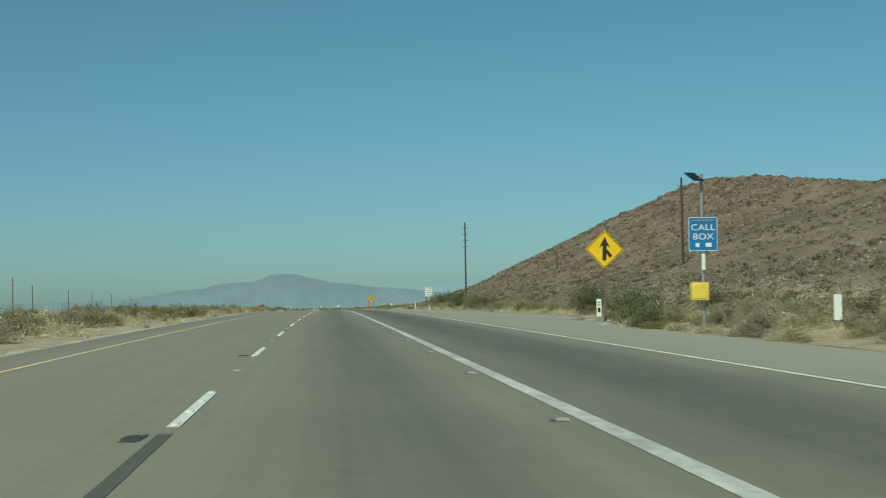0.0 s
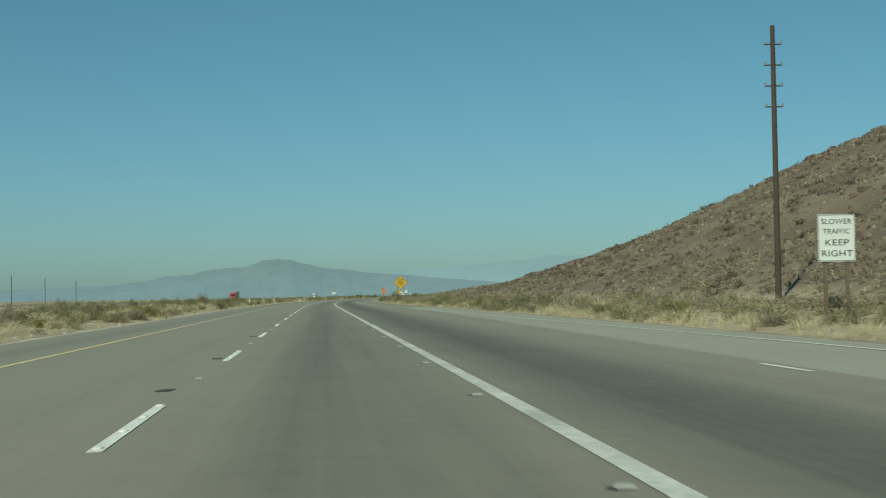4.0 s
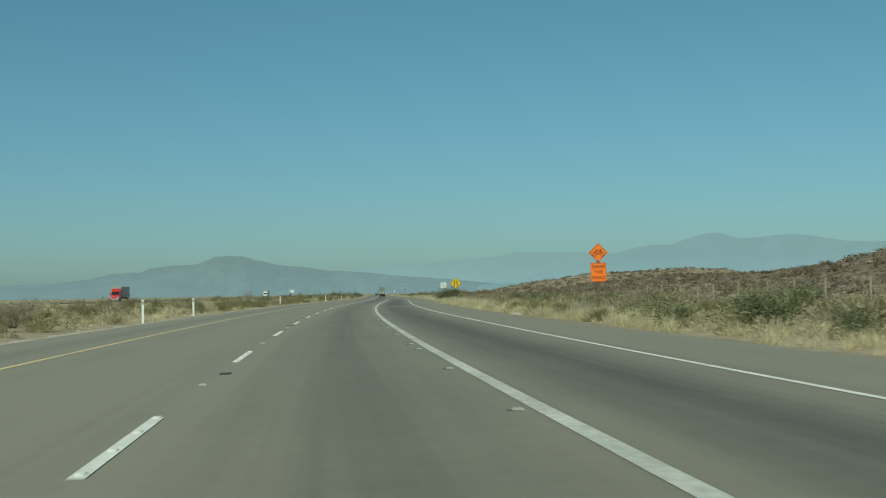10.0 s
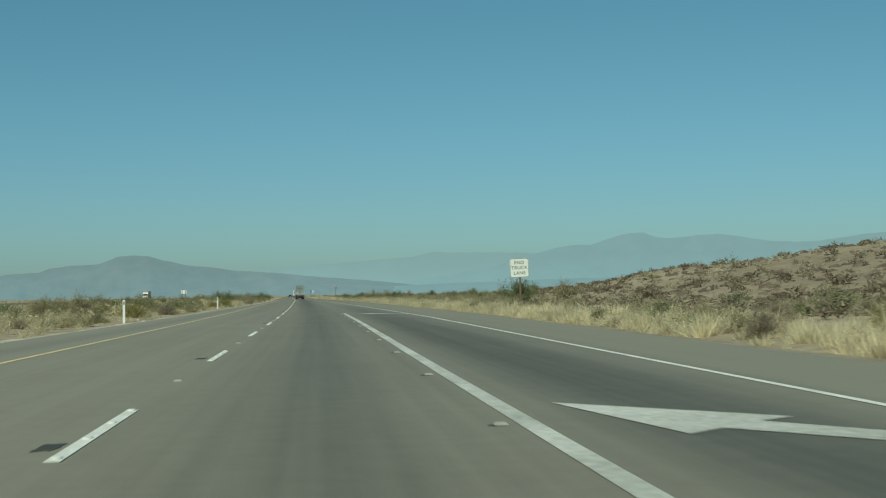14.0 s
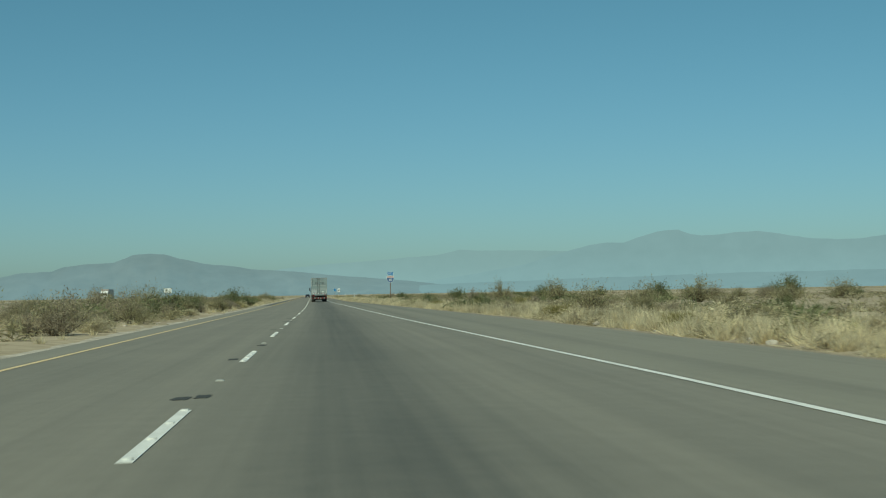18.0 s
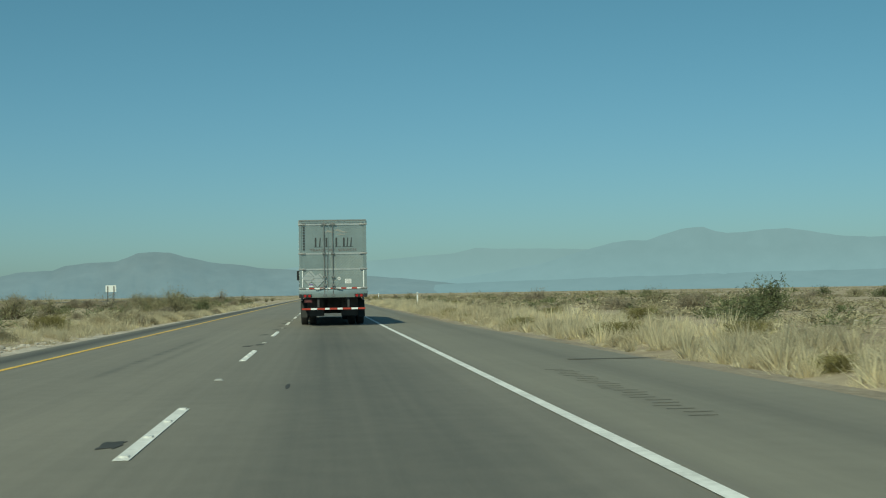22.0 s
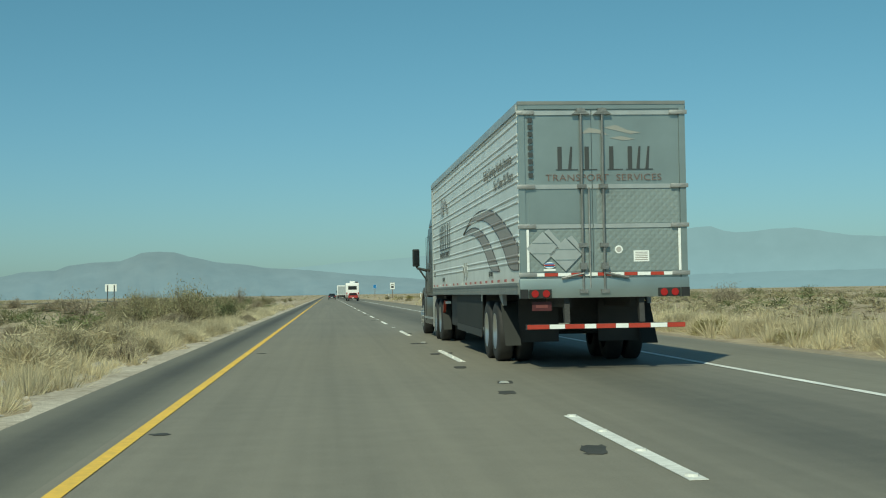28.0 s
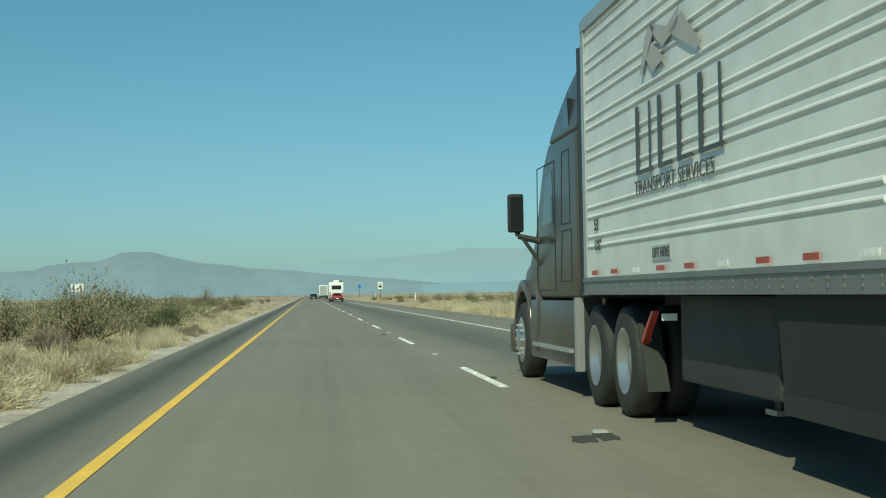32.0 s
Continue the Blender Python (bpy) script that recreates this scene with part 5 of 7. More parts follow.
        part("mirror_glass", B().box(*sorted((sx * 1.435, sx * 1.585)), 19.545, 19.5495, 2.02, 2.44), GLASS_DARK, arm)
        wheel(t, sx * 1.05, 21.25, 0.53, 0.30, K, sx, False, True)
        for y in (14.65, 15.97):
            wheel(t, sx * 1.12, y, 0.53, 0.28, K, sx, True)
        # flap cut to its lit outer strip; the shaded inner part is left out
        part("mud_flap", B().side([(14.04, 0.90), (14.08, 0.90), (13.74, 0.30), (13.70, 0.30)], *sorted((sx * 1.06, sx * 1.26))), SKIRT_GREY, t, "grey rubber mud flap")
        part("quarter_fender", B().side([(13.96, 0.70), (14.04, 0.70), (13.60, 1.02), (13.52, 1.02)], *sorted((sx * 1.19, sx * 1.25))), TAPE_RED, t, "red marker strip")
        part("marker_tape", B().box(*sorted((sx * 1.12, sx * 1.25)), 13.20, 13.23, 0.94, 1.0), TAPE_WHITE, t, "white reflective marker")
    part("windscreen", B().side([(19.975, 1.92), (19.31, 2.78), (19.32, 2.79), (19.99, 1.93)], -1.1, 1.1), GLASS_DARK, t, "dark windscreen")
    part("chassis_rails", B().box(-0.5, -0.4, 13.0, 22.0, 0.72, 0.98).box(0.4, 0.5, 13.0, 22.0, 0.72, 0.98).box(-0.6, 0.6, 14.0, 15.6, 0.98, 1.17), FRAME_BLACK, t, "black chassis frame")
    for y in (14.65, 15.97, 21.25):
        part("axle", B().tube((-1.1, y, 0.53), (1.1, y, 0.53), 0.08, 10), FRAME_BLACK, t)
    part("bumper", bevelled(B().box(-1.15, 1.15, 22.45, 22.72, 0.30, 0.74), "bumper", CAB_PAINT, 0.04), None, t)
    part("exhaust", B().tube((0.9, 16.85, 1.2), (0.9, 16.85, 3.6), 0.07, 10), BRIGHT_METAL, t)
    return t


semi_trailer()
truck_tractor()


def small_wheels(t, xs, ys, r, w, k):
    for x in xs:
        for y in ys:
            wheel(t, x, y, r, w, k, -1 if x < 0 else 1)


def motorhome():
    t = thing("motorhome", pose(1.9, 200, 0), "white motorhome seen from behind", "motorhome")
    B = lambda: Build(0.83)
    part("body", bevelled(B().side([(0.0, 0.62), (0.0, 3.1), (0.35, 3.3), (8.6, 3.3), (9.3, 2.5), (9.4, 0.62)], -1.22, 1.22), "body", RV_WHITE, 0.12, 3), None, t)
    part("rear_window", B().slab([(-0.78, 2.05), (0.78, 2.05), (0.78, 2.72), (-0.78, 2.72)], -0.012, -0.002), GLASS_DARK, t, "dark rear window")
    part("lower_band", B().box(-1.225, 1.225, -0.02, -0.013, 0.66, 1.15), TRAILER_GREY, t)
    part("air_conditioner", bevelled(B().box(-0.45, 0.45, 1.5, 2.6, 3.3, 3.62), "air_conditioner", RV_WHITE, 0.05), None, t, "roof air conditioner")
    part("roof_vent", B().box(0.55, 1.0, 0.5, 1.0, 3.3, 3.5), BLACK_PLASTIC, t, "black roof vent")
    part("bumper", B().box(-1.2, 1.2, -0.16, 0.0, 0.42, 0.62), FRAME_BLACK, t)
    for sx in (-1, 1):
        part("tail_lamp", B().box(*sorted((sx * 0.95, sx * 1.15)), -0.03, -0.021, 1.2, 1.55), LAMP_RED, t, "red tail lamp")
    small_wheels(t, (-1.05, 1.05), (2.6, 7.6), 0.42, 0.28, 0.83)


def small_car(name, m, paint, label, k=0.83):
    t = thing(name, m, label, "car")
    B = lambda: Build(k)
    part("body", bevelled(B().side([(0.0, 0.30), (-0.05, 0.62), (0.05, 0.95), (0.9, 1.0), (3.0, 0.98), (4.2, 0.82), (4.35, 0.5), (4.3, 0.28)], -0.87, 0.87), "body", paint, 0.08, 3), None, t)
    cabin = B()
    for z, y0, y1, w in ((0.97, 0.15, 3.1, 0.83), (1.45, 0.55, 2.3, 0.66)):
        cabin.v += [tuple(c * k for c in p) for p in ((-w, y0, z), (w, y0, z), (w, y1, z), (-w, y1, z))]
    cabin.f += [(3, 2, 1, 0), (4, 5, 6, 7), (0, 1, 5, 4), (1, 2, 6, 5), (2, 3, 7, 6), (3, 0, 4, 7)]
    part("roof", bevelled(cabin, "roof", paint, 0.06, 3), None, t)
    part("rear_window", B().add([(-0.68, 0.20, 1.04), (0.68, 0.20, 1.04), (0.58, 0.50, 1.40), (-0.58, 0.50, 1.40)], [(0, 1, 2, 3)]), GLASS_DARK, t, "dark rear window")
    part("bumper", bevelled(B().box(-0.86, 0.86, -0.12, 0.1, 0.32, 0.55), "bumper", BLACK_PLASTIC, 0.03), None, t)
    part("plate", B().box(-0.2, 0.2, -0.13, -0.121, 0.5, 0.6), TAPE_WHITE, t)
    for sx in (-1, 1):
        part("tail_lamp", B().box(*sorted((sx * 0.58, sx * 0.84)), -0.07, -0.02, 0.68, 0.86), LAMP_RED, t, "red tail lamp")
    small_wheels(t, (-0.78, 0.78), (0.85, 3.4), 0.31, 0.2, k)
    return t


def box_truck(m, box_paint, cab_paint, label, name="box_truck", length=7.0, front=False):
    t = thing(name, m, label, "truck")
    B = lambda: Build(0.83)
    part("cargo_box", bevelled(B().box(-1.24, 1.24, 0.0, length, 1.05, 3.85), "cargo_box", box_paint, 0.03), None, t)
    part("rear_door", B().box(-1.05, 1.05, -0.02, -0.001, 1.2, 3.6), ALUMINIUM, t, "grey roll-up rear door")
    part("frame", B().box(-0.5, 0.5, 0.1, length + 2.2, 0.62, 1.04).box(-1.2, 1.2, 0.0, 0.12, 0.6, 0.75), FRAME_BLACK, t)
    part("cab", bevelled(B().side([(length + 0.2, 0.55), (length + 0.2, 3.2), (length + 0.9, 3.3), (length + 1.7, 2.6), (length + 2.2, 1.7), (length + 3.6, 1.4), (length + 3.7, 0.5)], -1.15, 1.15), "cab", cab_paint, 0.08, 3), None, t)
    part("windscreen", B().add([(-1.0, length + 1.74, 2.56), (1.0, length + 1.74, 2.56), (1.0, length + 2.2, 1.76), (-1.0, length + 2.2, 1.76)], [(0, 1, 2, 3)]), GLASS_DARK, t)
    part("bumper", B().box(-1.15, 1.15, length + 3.6, length + 3.85, 0.4, 0.8), BRIGHT_METAL, t)
    for sx in (-1, 1):
        part("mirror", B().box(*sorted((sx * 1.3, sx * 1.5)), length + 1.8, length + 1.9, 1.8, 2.4), BLACK_PLASTIC, t)
        part("tail_lamp", B().box(*sorted((sx * 0.95, sx * 1.15)), -0.02, -0.005, 0.8, 0.95), LAMP_RED, t)
        part("head_lamp", B().box(*sorted((sx * 0.75, sx * 1.05)), length + 3.69, length + 3.72, 0.95, 1.15), TAPE_WHITE, t)
    small_wheels(t, (-1.0, 1.0), (1.6, length + 2.7), 0.5, 0.3, 0.83)
    return t


motorhome()
small_car("towed_car", pose(1.9, 195.2, 0), CAR_RED, "dark red car towed behind the motorhome")
small_car("car", pose(-1.0, 272, 0), CAR_DARK, "dark blue car driving in the passing lane")
box_truck(pose(1.5, 330, 0), RV_WHITE, RV_WHITE, "white box truck driving ahead")
p = on_road(-194.8, -56.0, 0.30)
box_truck(Matrix.Translation(p) @ pose(0, 0, 0, 0, 0, 180), TRAILER_GREY, CAB_RED, "oncoming semi truck with a red cab", "oncoming_truck", 12.0)
p = on_road(206.0, -56.0, 0.30)
box_truck(Matrix.Translation(p) @ pose(0, 0, 0, 0, 0, 180), TRAILER_GREY, RV_WHITE, "oncoming semi truck with a white cab", "oncoming_truck", 12.0)


# ---- road signs, posts and poles ----
def diamond(h, c=0.06):
    """A square on its corner with softened corners; h is half its diagonal."""
    p = []
    for a in range(4):
        ang = math.pi / 2 * a - math.pi / 2
        d, q = Vector((math.cos(ang), math.sin(ang))), Vector((-math.sin(ang), math.cos(ang)))
        tip = d * h
        back, fore = (-d - q).normalized(), (-d + q).normalized()
        p += [tuple(tip + back * c * h), tuple(tip * (1 - 0.35 * c)), tuple(tip + fore * c * h)]
    return p


def rounded(w, h, c=0.04):
    p = []
    for cx, cy, a0 in ((w / 2 - c, -h / 2 + c, -90), (w / 2 - c, h / 2 - c, 0), (-w / 2 + c, h / 2 - c, 90), (-w / 2 + c, -h / 2 + c, 180)):
        p += [(cx + c * math.cos(radians(a0 + i * 30)), cy + c * math.sin(radians(a0 + i * 30))) for i in range(4)]
    return p


def panel(parent, outline, zc, face, border=None, inset=0.06, xc=0.0, lean=0.0, label="", width=0.022):
    """A sign plate standing across the road, its face towards the traffic, with a line round it. Returns it and its plane."""
    m = Matrix.Translation((xc, -0.06, zc)) @ pose(0, 0, 0, 0, lean, 0)
    b = Build().slab(outline, 0.0, 0.012)
    ob = part("panel", b, face, parent, label, at=m)
    back = Build().slab([(x * 0.995, z * 0.995) for x, z in outline], 0.0125, 0.018)
    part("backing", back, STEEL, ob, "bare metal back")
    if border:
        size = max(abs(z) for _, z in outline)
        a, c = 1 - inset, 1 - inset - width / size * (1.4 if len(outline) == 12 else 1.0)
        n = len(outline)
        ring = Build().add([(x * a, -0.0035, z * a) for x, z in outline] + [(x * c, -0.0035, z * c) for x, z in outline],
                           [(i, (i + 1) % n, n + (i + 1) % n, n + i) for i in range(n)])
        part("border", ring, border, ob)
    return ob


FACE = lambda x, z, y=-0.005: Matrix.Translation((x, y, z)) @ pose(0, 0, 0, 90, 0, 0)


def legend(ob, words, size, z, mat, x=0.0, squeeze=1.0):
    lettering("legend", words, size, mat, ob, FACE(x, z), depth=0.0015, squeeze=squeeze)


def flat(name, ob, polygons, mat, label=""):
    b = Build()
    for q in polygons:
        b.add([(x, -0.0045, z) for x, z in q], [tuple(range(len(q)))])
    return part(name, b, mat, ob, label)


def sign_root(name, s, l, label, kind_of="road sign", group=""):
    x, y, z = ground_point(s, l)
    return thing(name, pose(x, y, z - 0.03, 0, 0, heading(s)), label, kind_of, group), z - 0.03


def post(parent, x, z1, mat=WOOD_POST, w=0.05, lean=0.0):
    return part("post", Build().add([], []).box(x - w, x + w, -0.03, -0.03 + 1.6 * w, -0.25, z1, 0.008), mat, parent)


def merge_sign():
    t, g = sign_root("merge_sign", -864.0, 11.1, "yellow diamond merge warning sign on a wooden post")
    zc = 2.02 - g
    post(t, 0.0, zc + 0.45, WOOD_POST, 0.045)
    ob = panel(t, diamond(0.69), zc, SIGN_YELLOW, SIGN_BLACK, 0.045, lean=2.0, label="bright yellow diamond plate")
    flat("arrow", ob, [[(-0.07, -0.40), (0.07, -0.40), (0.07, 0.14), (0.20, 0.05), (0.0, 0.44), (-0.20, 0.05), (-0.07, 0.14)],
                       [(0.071, 0.02), (0.071, -0.15), (0.20, -0.31), (0.285, -0.22)]], SIGN_BLACK, "black merging arrow")
    t2, g = sign_root("milepost", -864.6, 10.75, "white milepost paddle on a thin post", "milepost")
    part("post", Build().box(-0.025, 0.025, -0.01, 0.02, -0.2, 0.35), STEEL, t2)
    m = part("paddle", Build().slab(rounded(0.17, 0.62, 0.03), -0.022, -0.0105), SIGN_WHITE, t2, at=pose(0, 0, 0.62))
    part("bars", Build().box(-0.05, 0.05, -0.026, -0.0225, 0.16, 0.19).box(-0.05, 0.05, -0.026, -0.0225, 0.08, 0.11).box(-0.045, 0.045, -0.026, -0.0225, -0.16, 0.0), SIGN_BLACK, m)


def call_box():
    t, g = sign_root("call_box", -879.1, 10.6, "roadside emergency call box with a blue sign and solar panel", "call box")
    top = 3.95
    part("pole", Build().tube((0, 0, -0.3), (0, 0, top), 0.045, 12), STEEL, t, "grey steel pole")
    ob = panel(t, rounded(0.74, 0.86), 1.76 - g, SIGN_BLUE, SIGN_WHITE, 0.02, label="blue call box sign", width=0.014)
    legend(ob, "CALL", 0.22, 0.16, SIGN_WHITE, squeeze=1.15)
    legend(ob, "BOX", 0.22, -0.07, SIGN_WHITE, squeeze=1.15)
    flat("number_bars", ob, [[(-0.19, -0.32), (-0.10, -0.32), (-0.10, -0.22), (-0.19, -0.22)], [(0.06, -0.32), (0.21, -0.32), (0.21, -0.22), (0.06, -0.22)]], SIGN_WHITE)
    flat("small_bars", ob, [[(-0.28, 0.33), (0.28, 0.33), (0.28, 0.36), (-0.28, 0.36)]], STEEL)
    case = part("call_case", bevelled(Build().box(-0.36, 0.06, -0.28, -0.02, 0.80, 1.24), "call_case", BOX_YELLOW, 0.02), None, t, "yellow call box housing")
    part("case_door", Build().box(-0.31, 0.0, -0.295, -0.282, 0.85, 1.19), BOX_YELLOW, case)
    part("antenna_cover", Build().tube((0, -0.07, 1.55), (0, -0.07, 1.95), 0.05, 10), SIGN_WHITE, t, "white tube")
    part("solar_panel", Build().side([(-0.25, -0.10), (0.17, 0.12), (0.16, 0.15), (-0.26, -0.07)], -0.25, 0.05), GLASS_DARK, t, "tilted solar panel", at=pose(-0.12, 0, top - 0.1, 0, 0, 20))
    part("panel_arm", Build().tube((-0.15, 0, top - 0.1), (0, 0, top - 0.18), 0.02, 6), STEEL, t)
    x, y, z = ground_point(-883.9, 12.25)
    m2 = thing("marker_paddle", pose(x, y, z - 0.12), "white roadside marker paddle", "marker")
    part("paddle", Build().slab(rounded(0.17, 0.56, 0.03), -0.01, 0.01), SIGN_WHITE, m2, at=pose(0, 0, 0.62))
    part("post", Build().box(-0.025, 0.025, 0.011, 0.03, -0.2, 0.5), STEEL, m2)


def keep_right_sign():
    t, g = sign_root("keep_right_sign", -718.7, 15.2, "white regulatory sign on two wooden posts")
    zc = 2.32 - g
    for x in (-0.3, 0.3):
        post(t, x, zc + 0.3)
    ob = panel(t, rounded(1.02, 1.26), zc, SIGN_WHITE, SIGN_BLACK, 0.02, label="white rectangular sign", width=0.016)
    for w, z, q, size in (("SLOWER", 0.43, 1.05, 0.20), ("TRAFFIC", 0.17, 1.0, 0.19), ("KEEP", -0.13, 1.3, 0.23), ("RIGHT", -0.42, 1.25, 0.23)):
        legend(ob, w, size, z, SIGN_BLACK, squeeze=q)


def lane_ends_sign():
    t, g = sign_root("lane_ends_sign", -566.0, 11.97, "amber diamond lane ends warning sign on two wooden posts")
    zc = 2.72 - g
    for x in (-0.42, 0.42):
        post(t, x, zc + 0.05, WOOD_POST, 0.042)
    ob = panel(t, diamond(0.94, 0.05), zc - 0.03, SIGN_AMBER, SIGN_BLACK, 0.03, lean=1.5, label="amber diamond plate")
    for w, z, q in (("LANE", 0.37, 1.1), ("ENDS", 0.12, 1.1), ("MERGE", -0.13, 1.1), ("LEFT", -0.38, 1.1)):
        legend(ob, w, 0.25, z, SIGN_BLACK, squeeze=q)


def bicycle(ob, mat):
    b = Build()
    for cx in (-0.14, 0.14):
        for i in range(16):
            a0, a1 = 2 * math.pi * i / 16, 2 * math.pi * (i + 1) / 16
            b.tube((cx + 0.078 * math.cos(a0), -0.008, -0.05 + 0.078 * math.sin(a0)), (cx + 0.078 * math.cos(a1), -0.008, -0.05 + 0.078 * math.sin(a1)), 0.008, 4)
    for p, q in (((-0.14, -0.05), (-0.06, 0.07)), ((-0.06, 0.07), (0.09, 0.07)), ((-0.06, 0.07), (0.0, -0.05)), ((0.0, -0.05), (0.09, 0.07)), ((0.09, 0.07), (0.14, -0.05)),
                 ((-0.14, -0.05), (0.0, -0.05)), ((0.09, 0.07), (0.08, 0.12)), ((0.05, 0.12), (0.12, 0.12)), ((-0.06, 0.07), (-0.07, 0.10)), ((-0.11, 0.10), (-0.03, 0.10))):
        b.tube((p[0], -0.008, p[1]), (q[0], -0.008, q[1]), 0.008, 4)
    part("bicycle_symbol", b, mat, ob, "black bicycle symbol")


def share_sign():
    t, g = sign_root("share_the_road_sign", -466.0, 11.04, "fluorescent orange bicycle sign with a share the road plaque")
    zc = 2.38 - g
    post(t, 0.0, zc + 0.1, WOOD_POST, 0.05)
    ob = panel(t, diamond(0.355, 0.06), zc, SIGN_ORANGE, SIGN_BLACK, 0.05, label="orange diamond plate", width=0.012)
    bicycle(ob, SIGN_BLACK)
    low = panel(t, rounded(0.58, 0.70), zc - 0.72, SIGN_ORANGE, SIGN_BLACK, 0.03, label="orange plaque", width=0.010)
    for w, z in (("SHARE", 0.20), ("THE", 0.0), ("ROAD", -0.20)):
        legend(low, w, 0.16, z, SIGN_BLACK)


def reduction_sign():
    t, g = sign_root("lane_reduction_sign", -347.3, 11.91, "yellow diamond sign with narrowing lane lines on a wooden post")
    zc = 2.10 - g
    post(t, 0.02, zc + 0.4, WOOD_POST, 0.05)
    ob = panel(t, diamond(0.69), zc, SIGN_AMBER2, SIGN_BLACK, 0.04, lean=2.0, label="yellow diamond plate")
    flat("lane_lines", ob, [[(-0.20, -0.36), (-0.13, -0.36), (-0.13, 0.36), (-0.20, 0.36)],
                            [(0.20, -0.36), (0.27, -0.36), (0.26, -0.12), (0.11, 0.12), (0.10, 0.36), (0.03, 0.36), (0.04, 0.08), (0.19, -0.14)]], SIGN_BLACK, "black narrowing lane symbol")


def end_truck_sign():
    t, g = sign_root("end_truck_lane_sign", -286.6, 12.24, "white end truck lane sign on a wooden post")
    zc = 2.22 - g
    post(t, 0.04, zc + 0.3, WOOD_POST, 0.05)
    ob = panel(t, rounded(0.98, 0.98), zc, SIGN_WHITE, SIGN_BLACK, 0.02, lean=-2.0, label="white square sign", width=0.016)
    for w, z in (("END", 0.27), ("TRUCK", 0.0), ("LANE", -0.27)):
        legend(ob, w, 0.24, z, SIGN_BLACK, squeeze=1.05)


def shield(w, h):
    p = [(0, -0.5), (0.16, -0.44), (0.34, -0.30), (0.45, -0.10), (0.50, 0.12), (0.48, 0.30), (0.42, 0.47), (0.30, 0.43), (0.15, 0.43), (0.0, 0.50)]
    return [(x * w, z * h) for x, z in p] + [(-x * w, z * h) for x, z in reversed(p[1:-1])]


def route_sign():
    t, g = sign_root("route_marker_sign", -47.3, 8.98, "blue route forty shield with a west plaque on a wooden post")
    zc = 2.56 - g
    post(t, 0.0, zc + 0.75, WOOD_POST, 0.04)
    up = panel(t, rounded(0.66, 0.34, 0.03), zc + 0.60, SIGN_BLUE, SIGN_WHITE, 0.03, label="blue west plaque", width=0.010)
    legend(up, "WEST", 0.20, 0.0, SIGN_WHITE, squeeze=1.0)
    ob = panel(t, shield(0.80, 0.80), zc, SIGN_WHITE, None, label="route shield with a white rim")
    low = [(x * 0.93, z * 0.93) for x, z in shield(0.80, 0.80)]
    flat("blue_field", ob, [[(x, min(z, 0.145)) for x, z in low]], SHIELD_BLUE, "dark blue field")
    flat("red_field", ob, [[(-0.365, 0.17), (0.365, 0.17), (0.355, 0.25), (0.31, 0.355), (0.22, 0.325), (0.11, 0.325), (0.0, 0.37), (-0.11, 0.325), (-0.22, 0.325), (-0.31, 0.355), (-0.355, 0.25)]], FADED_RED, "faded red crown")
    legend(ob, "INTERSTATE", 0.10, 0.235, SIGN_RED)
    legend(ob, "40", 0.42, -0.09, SIGN_WHITE, squeeze=0.95)


merge_sign()
call_box()
keep_right_sign()
lane_ends_sign()
share_sign()
reduction_sign()
end_truck_sign()
route_sign()

# far signs ahead and a sign seen from behind
t, g = sign_root("speed_sign", 200.0, 8.0, "small white regulatory sign seen far ahead")
post(t, 0, 2.4)
far = panel(t, rounded(0.72, 1.05), 2.1, SIGN_WHITE, SIGN_BLACK, 0.03)
flat("bars", far, [[(-0.2, -0.3), (0.2, -0.3), (0.2, 0.02), (-0.2, 0.02)], [(-0.22, 0.15), (0.22, 0.15), (0.22, 0.25), (-0.22, 0.25)]], SIGN_BLACK)
t, g = sign_root("blue_service_sign", 290.0, 8.3, "small blue service sign seen far ahead")
post(t, 0, 2.6)
panel(t, rounded(0.75, 0.85), 2.5, SIGN_BLUE, SIGN_WHITE, 0.03)
for s, l, w in ((300.0, -49.3, 2.5),):
    x, y, z = ground_point(s, l)
    t = thing("sign_back", pose(x, y, z, 0, 0, 180 + heading(s)), "bare metal back of a wide roadside sign", "road sign")
    for dx in (-0.72, 0.72):
        post(t, dx, 3.7, FRAME_BLACK, 0.09)
    ob = part("panel", Build().slab(rounded(w, 1.6, 0.06), -0.08, -0.05), SIGN_WHITE, t, "pale metal panel", at=pose(0, 0, 3.1))


def delineator(s, l, h=0.95, w=0.05):
    x, y, z = ground_point(s, l)
    t = thing("delineator_post", pose(x, y, z, 0, 0, heading(s)), "slim white flexible roadside marker post", "marker post", "roadside marker posts")
    part("blade", Build().slab([(-w, -0.2), (w, -0.2), (w, h - 0.03), (w * 0.6, h), (-w * 0.6, h), (-w, h - 0.03)], -0.006, 0.006), SIGN_WHITE, t)
    part("reflector", Build().box(-w * 0.75, w * 0.75, -0.010, -0.0065, h - 0.20, h - 0.07), STEEL, t)


for s, l in ((-739.0, 12.05), (-543.9, 10.2), (-504.0, 10.0), (-440.0, -6.7), (-458.6, -6.6), (-369.3, -7.2), (-299.8, -6.2),
             (-576.2, -7.4), (-520.0, -7.2), (-240.0, -6.0), (60.0, 8.2), (140.0, 8.4), (220.0, 8.3)):
    delineator(s, l)
delineator(-782.8, 10.6, 0.55)


